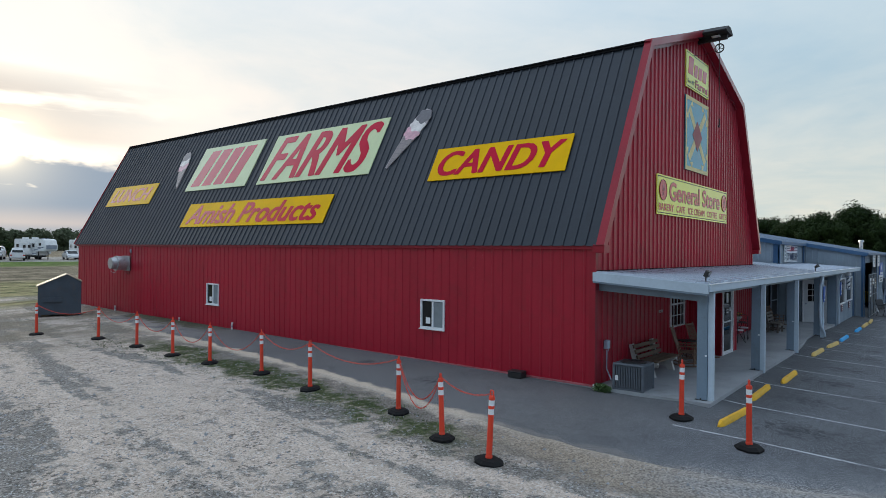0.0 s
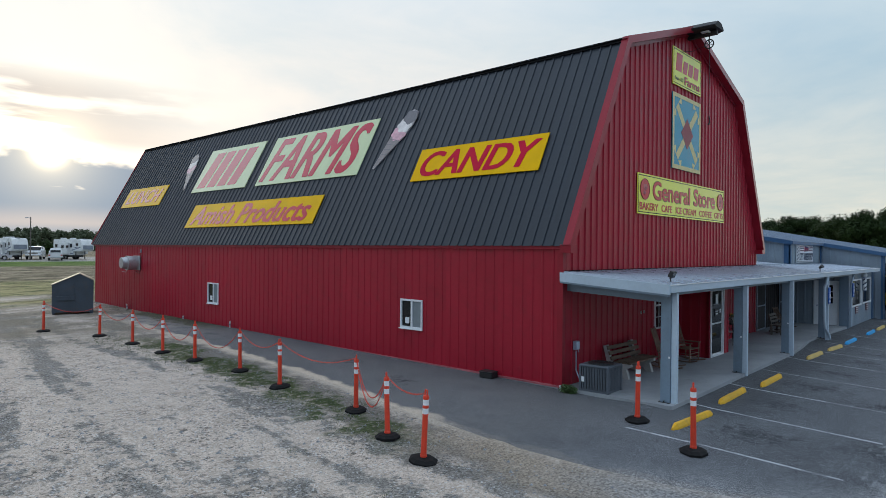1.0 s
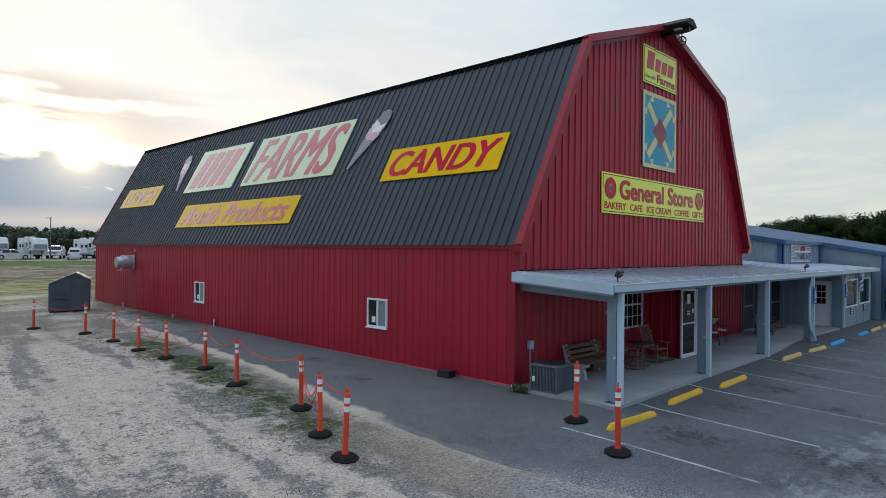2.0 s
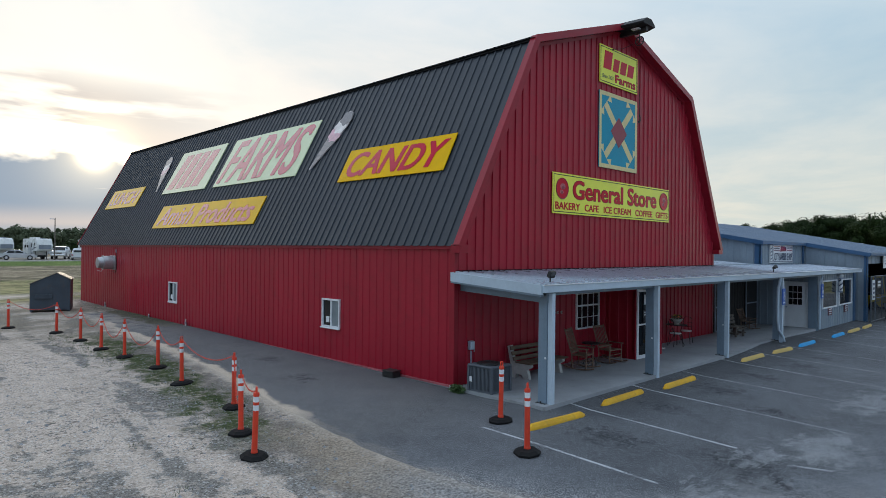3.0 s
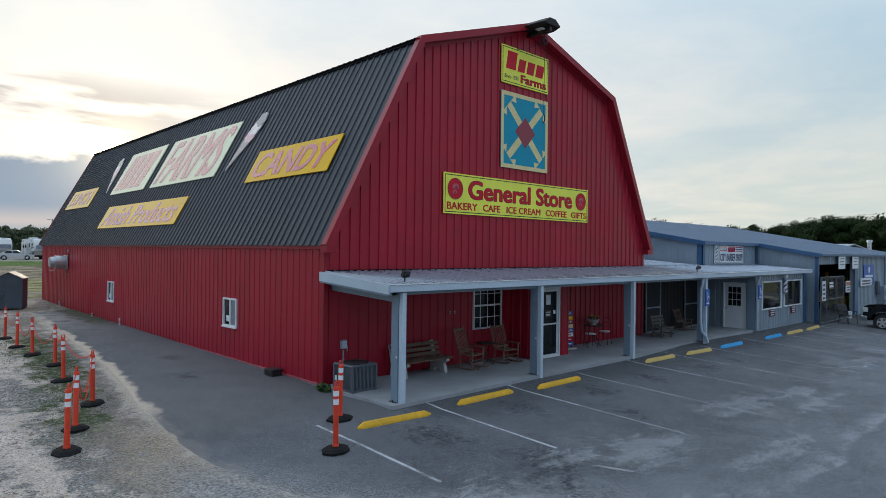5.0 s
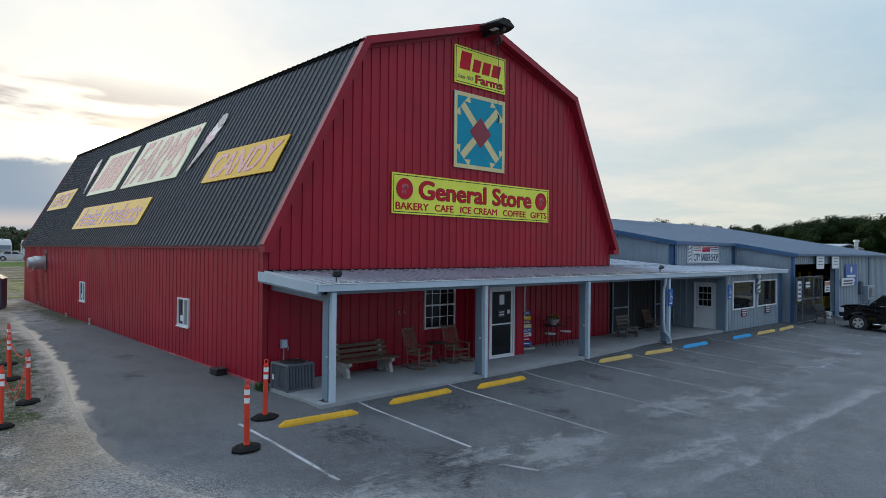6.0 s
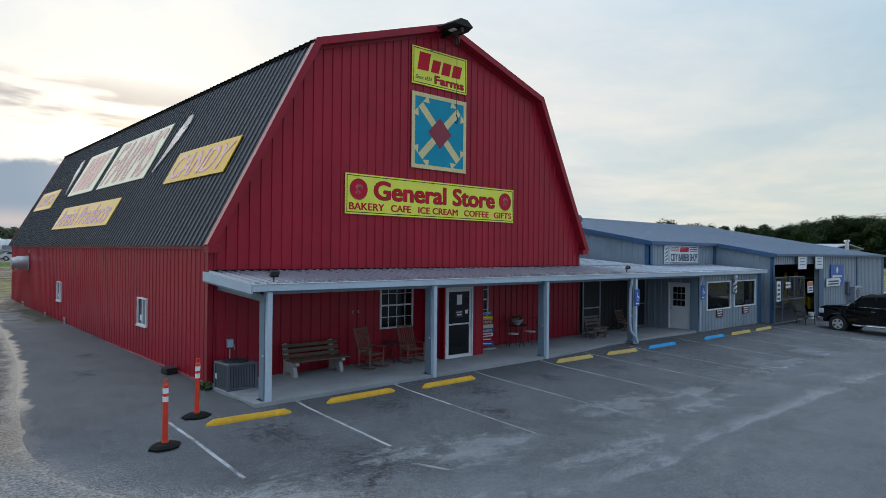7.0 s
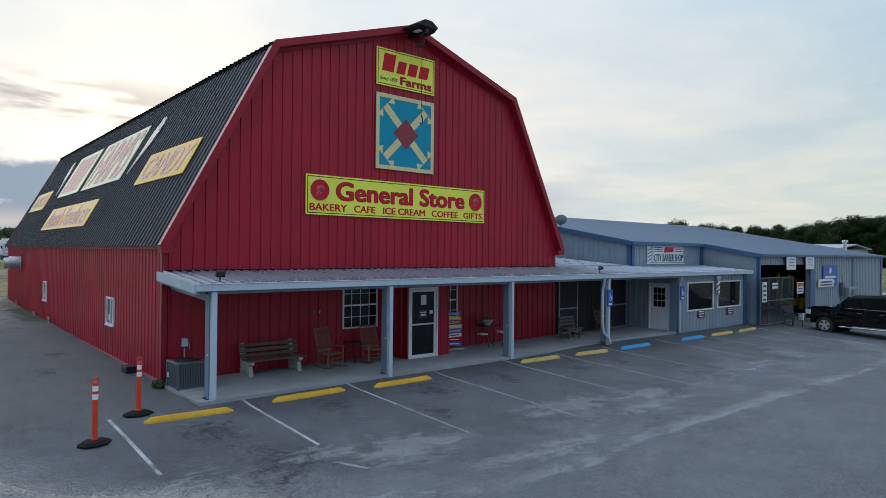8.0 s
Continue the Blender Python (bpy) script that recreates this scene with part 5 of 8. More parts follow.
def build_gable_signs():
    s = board("store_sign", "long lime store sign lettered General Store in red", pose(3.91, -0.032, 4.575), 7.2, 1.18, LIME_SIGN, SIGN_BLACK)
    letters(s, "General Store", 1.03, 0.47, 5.16, 0.54, GABLE_RED, 0.0, 0.05, outline=SIGN_BLACK)
    for word, a, b in (("BAKERY", 0.018, 0.192), ("CAFE", 0.229, 0.336), ("ICE CREAM", 0.379, 0.615), ("COFFEE", 0.657, 0.82), ("GIFTS", 0.858, 0.982)):
        letters(s, word, a * 7.2, 0.13, (b - a) * 7.2, 0.205, GABLE_RED, 0.0, 0.05)
    for f in (0.063, 0.936):
        part("red_disc", cyl((f * 7.2, -0.032, 0.73), (f * 7.2, -0.045, 0.73), 0.30, seg=40), GABLE_RED, s, "round red painted disc")
        part("disc_rim", tube([(f * 7.2 + 0.30 * math.cos(a), -0.045, 0.73 + 0.30 * math.sin(a)) for a in (i * math.pi / 20 for i in range(41))], 0.012, 5), SIGN_MAROON, s)
        disc = lambda pts, d: flat_shape([(f * 7.2 + x, 0.73 + z) for x, z in pts], -0.045 - d, -0.044)
        oval = lambda cx, cz, rx, rz: [(cx + rx * math.cos(i * math.pi / 8), cz + rz * math.sin(i * math.pi / 8)) for i in range(16)]
        part("pale_mark", disc(oval(0.02, 0.06, 0.13, 0.09), 0.003), DISC_PINK, s)
        part("pale_mark", disc(oval(-0.03, -0.10, 0.09, 0.06), 0.003), DISC_PINK, s)
        part("dark_mark", disc(oval(0.03, 0.02, 0.07, 0.05), 0.005), SIGN_MAROON, s)
        part("dark_mark", disc(oval(-0.02, -0.12, 0.04, 0.05), 0.005), SIGN_MAROON, s)
    s = board("farm_sign", "lime farm sign with plain red bars, lettered Farms", pose(6.335, -0.032, 8.80), 2.36, 1.19, LIME_SIGN, SIGN_BLACK)
    for a, b, top in ((0.20, 0.66, 1.04), (0.76, 1.10, 0.88), (1.20, 1.56, 0.88), (1.66, 2.04, 0.88)):
        part("name_bar", flat_shape([(a, 0.47), (b, 0.47), (b + 0.1, top), (a + 0.1, top)], -0.036, -0.028), GABLE_RED, s)
    letters(s, "Farms", 0.94, 0.13, 1.27, 0.25, GABLE_RED, 0.0, 0.05, outline=SIGN_BLACK)
    letters(s, "Since 1835", 0.12, 0.17, 0.70, 0.12, NAVY, 0.3, 0.0)
    # painted quilt square
    q = thing("quilt_board", "square turquoise board painted with a cream and maroon quilt star", "sign", pose(6.335, -0.032, 6.14), "sign boards")
    W, H = 2.36, 2.41
    part("board", box(0, W, -0.03, 0, 0, H, 0.003), QUILT_BLUE, q)
    part("border", face_frame(0, W, 0, H, 0.13, -0.036, -0.029), CREAM, q)
    cx, cz = W / 2, H / 2
    for sx in (-1, 1):
        for sz in (-1, 1):
            def P(a, b):
                """a along the diagonal from the centre, b across it."""
                return (cx + sx * (a - b) * 0.7071, cz + sz * (a + b) * 0.7071)
            part("arm", flat_shape([P(0.1, -0.12), P(1.17, -0.12), P(1.17, 0.12), P(0.1, 0.12)], -0.034, -0.0292), CREAM, q)
            for g in (1, -1):
                part("arrow_tip", flat_shape([P(1.17, g * 0.14), P(1.17, g * 0.44), P(0.96, g * 0.32)], -0.034, -0.0293), CREAM, q)
    part("diamond", flat_shape([(cx - 0.5, cz), (cx, cz - 0.5), (cx + 0.5, cz), (cx, cz + 0.5)], -0.038, -0.0335), SIGN_MAROON, q)
    # hook and rope from the hood
    r = thing("hoist_rope", "thin rope with a dark iron hook hanging from the hood", "rope", pose(7.62, -0.72, 7.7))
    part("rope", tube([(0, 0, 0.18), (0.01, 0, 1.5), (0, 0, 2.78)], 0.008, 6), BLACK, r)
    part("hook", tube([(0, 0, 0.18), (0.05, 0, 0.08), (0.05, 0, -0.04), (0, 0, -0.1), (-0.05, 0, -0.05)], 0.02, 6), BLACK, r)


def build_shop_signs():
    s = board("barber_sign", "white shop sign lettered CITY BARBER SHOP", pose(22.56, 0.075, 3.04), 2.95, 0.95, SIGN_WHITE, NAVY)
    letters(s, "CITY BARBER SHOP", 0.14, 0.12, 2.67, 0.36, NAVY, 0.0, 0.03)
    part("name_bar", flat_shape([(1.0, 0.56), (1.9, 0.58), (1.95, 0.82), (1.1, 0.84)], -0.036, -0.028), SIGN_RED, s)
    for a, b in ((0.14, 0.92), (2.03, 2.81)):
        for i, mt in enumerate((SIGN_RED, NAVY, SIGN_RED)):
            part("stripe", flat_shape([(a, 0.60 + 0.09 * i), (b, 0.60 + 0.09 * i), (b, 0.64 + 0.09 * i), (a, 0.64 + 0.09 * i)], -0.036, -0.028), mt, s)
    s = board("pole_sign", "narrow white board with slanted dark stripes", pose(22.08, 0.075, 3.04), 0.42, 0.95, SIGN_WHITE, NAVY)
    for i in range(4):
        z = 0.12 + 0.17 * i
        part("stripe", flat_shape([(0.1, z), (0.32, z + 0.1), (0.32, z + 0.16), (0.1, z + 0.06)], -0.036, -0.028), NAVY, s)
    # notices under the windows
    for x in (22.2, 25.0):
        s = board("parking_notice", "small maroon notice with three lines of white writing", pose(x, -2.425, 0.66), 0.62, 0.36, NOTICE_MAROON, None, "window notices")
        for i in range(3):
            part("line_bar", box(0.07 + 0.06 * (i == 0), 0.55 - 0.06 * (i == 0), -0.033, -0.029, 0.05 + 0.105 * i, 0.095 + 0.105 * i), SIGN_WHITE, s)
    # hanging signs at the garage door
    for x in (30.42, 33.03):
        s = board("hanging_sign", "white sign with a few lines of writing over the garage door", pose(x, -3.02, 2.76), 1.2, 0.70, SIGN_WHITE, None, "garage signs")
        for i in range(3):
            part("line_bar", box(0.25, 1.0 - 0.1 * (i % 2), -0.036, -0.029, 0.22 + 0.16 * i, 0.26 + 0.16 * i), BLUE_TRIM, s)
        part("hanger", box(0.55, 0.7, -0.02, -0.005, 0.70, 0.78), GALV, s)
    s = board("banner", "blue square banner with a pale emblem and writing", pose(35.95, -2.905, 1.72), 2.3, 1.25, SIGN_BLUE)
    part("emblem", cyl((1.15, -0.031, 0.92), (1.15, -0.037, 0.92), 0.19, seg=20), SIGN_WHITE, s)
    for z, w in ((0.48, 1.7), (0.2, 1.4)):
        part("line_bar", box(1.15 - w / 2, 1.15 + w / 2, -0.037, -0.029, z, z + 0.13), SIGN_WHITE, s)
    s = board("sale_sign", "low white sign with two lines of dark writing", pose(35.1, -2.95, 1.70), 2.4, 0.46, SIGN_WHITE)
    for z in (0.08, 0.24):
        part("line_bar", box(0.3, 2.1, -0.037, -0.029, z, z + 0.09), NAVY, s)
    # blue wheelchair plates on the posts
    for x, y in ((15.09, -2.705), (20.5, -2.615)):
        s = board("accessible_parking_sign", "blue accessible parking plate with a white wheelchair mark", pose(x - 0.16, y, 1.55), 0.32, 0.62, SIGN_BLUE, None, "accessible parking signs")
        part("mark", tube([(0.20 + 0.08 * math.cos(a), -0.034, 0.28 + 0.08 * math.sin(a)) for a in (i * 0.5 for i in range(11))], 0.012, 6), SIGN_WHITE, s)
        part("mark_back", tube([(0.14, -0.034, 0.50), (0.15, -0.034, 0.34), (0.22, -0.034, 0.33), (0.26, -0.034, 0.24)], 0.014, 6), SIGN_WHITE, s)
        part("line_bar", box(0.06, 0.26, -0.036, -0.029, 0.06, 0.12), SIGN_WHITE, s)


build_roof_signs()
cone_cutout(7.24, 5.2, 8.23, 2.93)
cone_cutout(22.94, 5.1, 22.27, 3.0)
build_gable_signs()
build_shop_signs()


# ---- marker posts and chains ----
MARKERS = [(-5.38, 20.05), (-4.32, 17.25), (-4.21, 14.53), (-4.25, 12.08), (-4.17, 10.09), (-4.05, 7.72), (-4.37, 5.3), (-4.47, 2.29), (-5.23, 0.48), (-5.68, -0.87), (-1.20, -2.50), (-2.33, -4.04)]


def marker_post():
    """An orange post on a rubber base, two reflective bands, a looped top."""
    d = thing("marker_post", "orange marker post with two white bands on a black base", "bollard", group="marker posts")
    o = [(0.24 * math.cos(a), 0.24 * math.sin(a)) for a in (math.pi / 8 + i * math.pi / 4 for i in range(8))]
    bm = bmesh.new()
    rings = []
    for k, z in ((1.0, 0.0), (1.0, 0.035), (0.72, 0.075), (0.3, 0.085)):
        rings.append([bm.verts.new((x * k * (1.25 if abs(x) > abs(y) else 1.0), y * k, z)) for x, y in o])
    for a, b in zip(rings, rings[1:]):
        for i in range(8):
            bm.faces.new((a[i], a[(i + 1) % 8], b[(i + 1) % 8], b[i]))
    bm.faces.new(rings[0][::-1])
    bm.faces.new(rings[-1])
    part("base", bm, RUBBER, d, "black octagonal rubber base")
    prof = [(0.058, 0.08), (0.058, 0.11), (0.050, 0.13), (0.046, 0.775), (0.052, 0.78), (0.052, 0.795), (0.047, 0.80), (0.047, 0.895), (0.052, 0.90), (0.052, 0.935), (0.047, 0.94), (0.047, 1.04), (0.052, 1.045), (0.051, 1.085), (0.046, 1.10), (0.040, 1.105)]
    bm = bmesh.new()
    rings = [[bm.verts.new((r * math.cos(a), r * math.sin(a), z)) for a in (2 * math.pi * i / 14 for i in range(14))] for r, z in prof]
    for a, b in zip(rings, rings[1:]):
        for i in range(14):
            bm.faces.new((a[i], a[(i + 1) % 14], b[(i + 1) % 14], b[i]))
    bm.faces.new(rings[-1])
    part("tube", bm, ORANGE, d, smooth=False)
    for z in (0.80, 0.945):
        part("band", cyl((0, 0, z), (0, 0, z + 0.093), 0.0495, seg=16, caps=False), REFLECT, d, "white reflective band")
    part("handle", tube([(-0.036, 0, 1.09), (-0.040, 0, 1.15), (-0.032, 0, 1.19), (0.032, 0, 1.19), (0.040, 0, 1.15), (0.036, 0, 1.09)], 0.013, 6), ORANGE, d, "looped orange handle")
    return d


def chain(a, b, sag):
    """A plastic link chain that hangs between two post tops."""
    a, b = Vector(a), Vector(b)
    span = (b - a).length
    total = span + 2.6 * sag * sag / max(span, 0.2)
    n = max(6, int(total / 0.052))
    c = thing("plastic_chain", "orange plastic link chain hanging between marker posts", "chain", Matrix.Translation(a), "plastic chains")
    pts = [(b - a) * (i / n) - Vector((0, 0, 4 * sag * (i / n) * (1 - i / n))) for i in range(n + 1)]
    bm = bmesh.new()
    for i in range(n):
        p, q = pts[i], pts[i + 1]
        d = (q - p).normalized()
        side = d.cross(Vector((0, 0, 1))).normalized()
        w = side if i % 2 else side.cross(d)
        m, h = (p + q) / 2, (q - p).length * 0.68
        loop = [m + d * h * math.cos(t) + w * 0.013 * math.sin(t) for t in (2 * math.pi * j / 8 for j in range(8))]
        ring = []
        for j, v in enumerate(loop):
            o = (v - m).normalized()
            nrm = d.cross(w)
            ring.append([bm.verts.new(v + o * 0.0048), bm.verts.new(v + nrm * 0.0048), bm.verts.new(v - o * 0.0048), bm.verts.new(v - nrm * 0.0048)])
        for j in range(8):
            u, v = ring[j], ring[(j + 1) % 8]
            for t in range(4):
                bm.faces.new((u[t], u[(t + 1) % 4], v[(t + 1) % 4], v[t]))
    part("link_run", bm, ORANGE, c, kind="stuff")


def build_markers():
    first = marker_post()
    rng = random.Random(11)
    tops = []
    leans = [(0, 0), (1, -1), (0.5, 1.5), (-1, 2), (0.5, -2), (-1.0, 1.5), (0.5, -1.5), (0, -0.8), (-1.0, 4.0), (1, -2.4), (0.3, 0.6), (-0.4, 0.5)]
    for i, (x, y) in enumerate(MARKERS):
        z = gz(y, x) + (0.018 if i >= 10 else 0.0)
        m = pose(x, y, z, leans[i][0], leans[i][1], rng.uniform(0, 90))
        ob = first if i == 0 else copy_thing(first, m)
        if i == 0:
            ob.matrix_world = m
        tops.append(m @ Vector((0, 0, 1.14)))
    sags = (0.30, 0.42, 0.50, 0.62, 0.62, 0.30, 0.28, 0.62, 0.14)
    for i in range(9):
        chain(tops[i], tops[i + 1], sags[i])
    chain(tops[7] - Vector((0, 0, 0.02)), tops[8] - Vector((0, 0, 0.02)), 0.78)


build_markers()


# ---- wheel stops and painted lines ----
def wheel_stop(x0, x1, y, material, label, turn=0.0):
    L = x1 - x0
    w = thing("wheel_stop", label, "wheel stop", pose((x0 + x1) / 2, y, gz(y, (x0 + x1) / 2) + 0.014, 0, 0, turn), "wheel stops")
    h = L / 2
    bm = bmesh.new()
    sec = lambda x, k: [bm.verts.new((x, -0.074 * k, 0)), bm.verts.new((x, -0.066 * k, 0.05 * k)), bm.verts.new((x, -0.035 * k, 0.115 * k)), bm.verts.new((x, 0.035 * k, 0.115 * k)), bm.verts.new((x, 0.066 * k, 0.05 * k)), bm.verts.new((x, 0.074 * k, 0))]
    rings = [sec(-h, 0.35), sec(-h + 0.14, 0.95), sec(-h * 0.3, 0.97), sec(h * 0.3, 0.93), sec(h - 0.14, 0.95), sec(h, 0.35)]
    for a, b in zip(rings, rings[1:]):
        for i in range(6):
            bm.faces.new((a[i], a[(i + 1) % 6], b[(i + 1) % 6], b[i]))
    bm.faces.new(rings[0][::-1])
    bm.faces.new(rings[-1])
    part("bar", bm, material, w)


for x0, x1, y, mt, lab, tn in ((-1.3, 0.47, -3.31, STOP_YELLOW, "yellow painted concrete wheel stop", -4),
                               (1.44, 3.37, -3.18, STOP_YELLOW, "yellow painted concrete wheel stop", 1),
                               (4.13, 6.01, -3.31, STOP_YELLOW, "yellow painted concrete wheel stop", 0.5),
                               (9.79, 11.64, -3.15, STOP_PALE, "faded yellow concrete wheel stop", -1.5),
                               (12.44, 14.13, -3.26, STOP_PALE, "faded yellow concrete wheel stop", -4),
                               (14.95, 16.88, -3.31, STOP_BLUE, "blue painted concrete wheel stop", -0.5),
                               (19.13, 20.92, -3.37, STOP_BLUE, "blue painted concrete wheel stop", 0),
                               (21.61, 23.58, -3.39, STOP_PALE, "faded yellow concrete wheel stop", 0),
                               (24.06, 26.0, -3.4, STOP_PALE, "faded yellow concrete wheel stop", 2)):
    wheel_stop(x0, x1, y, mt, lab, tn)


def paint_line(x, y0, y1, w, material, lean=0.02):
    bm = bmesh.new()
    n = 12
    for i in range(n):
        a, b = y0 + (y1 - y0) * i / n, y0 + (y1 - y0) * (i + 1) / n
        xa, xb = x + lean * (a - y0), x + lean * (b - y0)
        bm.faces.new([bm.verts.new(p) for p in ((xa, a, gz(a, xa) + 0.0225), (xa + w, a, gz(a, xa) + 0.0225), (xb + w, b, gz(b, xb) + 0.0225), (xb, b, gz(b, xb) + 0.0225))])
    tagged(part("bay_line", bm, material, None), "worn white painted parking bay line", "road marking", kind="structure")


for x, y0, y1, mt in ((-1.80, -2.52, -6.15, LINE), (0.92, -2.6, -6.3, LINE), (3.72, -2.6, -4.9, LINE), (3.674, -4.9, -7.6, LINE_FAINT), (6.56, -2.55, -7.8, LINE_FAINT), (9.50, -2.55, -7.9, LINE_FAINT), (12.0, -2.6, -8.0, LINE_FAINT),
                      (14.6, -2.7, -8.2, LINE_FAINT), (18.2, -2.7, -8.2, LINE_FAINT), (21.2, -2.9, -8.2, LINE_FAINT), (23.8, -2.9, -8.2, LINE_FAINT), (26.4, -3.0, -8.2, LINE)):
    paint_line(x, y0, y1, 0.07, mt)
paint_line(0.62, -7.2, -7.8, 0.09, LINE_FAINT, -0.5)


def bay_symbol(x, y):
    z = gz(y, x) + 0.0225
    bm = bmesh.new()
    bm.faces.new([bm.verts.new((x + dx, y + dy, gz(y + dy, x + dx) + 0.0225)) for dx, dy in ((-0.75, -0.75), (0.75, -0.75), (0.75, 0.75), (-0.75, 0.75))])
    tagged(part("bay_symbol", bm, MARK_BLUE, None), "worn blue accessible bay marking", "road marking", kind="structure")
    bm = tube([(x - 0.1 + 0.38 * math.cos(a), y - 0.1 + 0.38 * math.sin(a), z + 0.002) for a in (0.9 + i * 0.45 for i in range(11))], 0.05, 4)
    tube([(x - 0.05, y + 0.6, z + 0.002), (x, y, z + 0.002), (x + 0.4, y - 0.05, z + 0.002), (x + 0.55, y - 0.5, z + 0.002)], 0.05, 4, bm)
    for v in bm.verts:
        v.co.z = gz(v.co.y, v.co.x) + 0.0265 + (0.003 if v.co.z > z else 0)
    tagged(part("bay_symbol", bm, LINE_FAINT, None), "worn white wheelchair marking", "road marking", kind="structure")


bay_symbol(16.0, -7.15)
bay_symbol(20.4, -7.05)


# ---- on the porch ----
FLOOR_Z = 0.195


def condenser():
    a = thing("air_conditioner", "square grey outdoor air conditioner with a louvred casing", "air conditioner", pose(0.34, -0.86, FLOOR_Z, 0, 0, 2))
    w = 0.345
    part("coil", box(-w + 0.03, w - 0.03, -w + 0.03, w - 0.03, 0.05, 0.57), AC_DARK, a)
    part("base_pan", box(-w, w, -w, w, 0.0, 0.06, 0.01), AC_GREY, a)
    for sx in (-1, 1):
        for sy in (-1, 1):
            part("corner_post", box(sx * w - 0.03, sx * w + 0.03, sy * w - 0.03, sy * w + 0.03, 0.0, 0.59, 0.008), AC_GREY, a)
    for i in range(15):
        t = -w + 0.065 + i * (2 * w - 0.13) / 14
        part("louvre", box(t - 0.012, t + 0.012, -w - 0.012, -w + 0.02, 0.06, 0.57), AC_GREY, a)
        part("louvre", box(-w - 0.012, -w + 0.02, t - 0.012, t + 0.012, 0.06, 0.57), AC_GREY, a)
        part("louvre", box(w - 0.02, w + 0.012, t - 0.012, t + 0.012, 0.06, 0.57), AC_GREY, a)
    part("top", box(-w - 0.03, w + 0.03, -w - 0.03, w + 0.03, 0.57, 0.63, 0.02), AC_GREY, a)
    part("fan_well", cyl((0, 0, 0.628), (0, 0, 0.64), 0.3, seg=28), BLACK, a)
    for r in (0.1, 0.17, 0.24, 0.30):
        part("guard_ring", tube([(r * math.cos(t), r * math.sin(t), 0.65) for t in (2 * math.pi * j / 24 for j in range(25))], 0.005, 4), BLACK, a)
    part("label", box(-w - 0.016, -w - 0.011, 0.24, 0.34, 0.22, 0.34), WHITE, a)


def meter_box():
    b = thing("electrical_box", "small grey electrical disconnect box with conduit on the wall", "electrical box", pose(0.52, -0.045, 1.15))
    part("case", box(-0.08, 0.08, -0.10, 0.0, -0.11, 0.11, 0.012), GALV, b)
    part("cover", box(-0.068, 0.068, -0.112, -0.098, -0.09, 0.09, 0.006), PALE, b)
    part("conduit", tube([(0, -0.05, -0.14), (0, -0.05, -0.6), (-0.05, -0.2, -0.85)], 0.018), GALV, b)
    part("cable", tube([(0.09, -0.05, 0.0), (0.13, -0.04, -0.1), (0.12, -0.04, -0.18)], 0.012), GALV, b)


def concrete_bench():
    b = thing("bench", "brown slatted park bench on pale cast concrete legs", "bench", pose(2.71, -0.42, FLOOR_Z) @ Matrix.Diagonal((0.97, 1.0, 0.88, 1.0)))
    for x in (-0.72, 0.72):
        pts = [(-0.36, 0.0), (-0.20, 0.0), (-0.12, 0.12), (0.06, 0.12), (0.10, 0.0), (0.26, 0.0), (0.24, 0.36), (0.36, 0.90), (0.26, 0.94), (0.14, 0.48), (-0.40, 0.44), (-0.42, 0.37), (-0.28, 0.28)]
        part("leg", prism(pts, "x", x - 0.055, x + 0.055), CAST, b, "pale cast concrete leg")
    for i, y in enumerate((-0.38, -0.25, -0.12, 0.01)):
        part("seat_slat", box(-0.82, 0.94, y - 0.055, y + 0.055, 0.445, 0.485, 0.006), WOOD_DARK, b)
    for i, (y, z) in enumerate(((0.10, 0.56), (0.15, 0.71), (0.20, 0.86))):
        own = box(-0.85, 0.90, -0.02, 0.02, -0.055, 0.055, 0.006)
        part("back_slat", join(own, None, pose(0, y, z, -14)), WOOD_DARK, b)


def rocker(m, group="rocking chairs"):
    r = thing("rocking_chair", "brown wooden rocking chair with a tall slatted back", "chair", m, group)
    for x in (-0.27, 0.27):
        arc = [(x, -0.52 + 1.04 * i / 12, 0.03 + 0.16 * ((i / 12 - 0.45) ** 2) * 2) for i in range(13)]
        part("runner", tube(arc, 0.022, 6), WOOD_BROWN, r)
        part("front_leg", tube([(x, -0.26, 0.05), (x, -0.27, 0.62)], 0.021, 6), WOOD_BROWN, r)
        part("back_post", tube([(x * 0.93, 0.2, 0.05), (x * 0.93, 0.22, 0.45), (x * 0.9, 0.36, 0.85), (x * 0.9, 0.48, 1.2)], 0.021, 6), WOOD_BROWN, r)
        part("armrest", box(x - 0.045, x + 0.045, -0.33, 0.27, 0.62, 0.65, 0.008), WOOD_BROWN, r)
    part("seat", box(-0.27, 0.27, -0.28, 0.22, 0.42, 0.45, 0.01), WOOD_BROWN, r)
    for z in (0.18, 0.29):
        part("rung", tube([(-0.27, -0.26, z), (0.27, -0.26, z)], 0.012, 6), WOOD_BROWN, r)
        for x in (-0.27, 0.27):
            part("rung", tube([(x, -0.26, z), (x * 0.93, 0.2, z)], 0.012, 6), WOOD_BROWN, r)
    for i in range(7):
        x = -0.19 + i * 0.38 / 6
        part("back_slat", tube([(x, 0.24, 0.50), (x, 0.36, 0.85), (x, 0.46, 1.12)], 0.012, 5), WOOD_BROWN, r)
    for y, z in ((0.235, 0.50), (0.465, 1.14)):
        part("back_rail", box(-0.25, 0.25, y - 0.015, y + 0.015, z - 0.03, z + 0.03, 0.006), WOOD_BROWN, r)
    return r


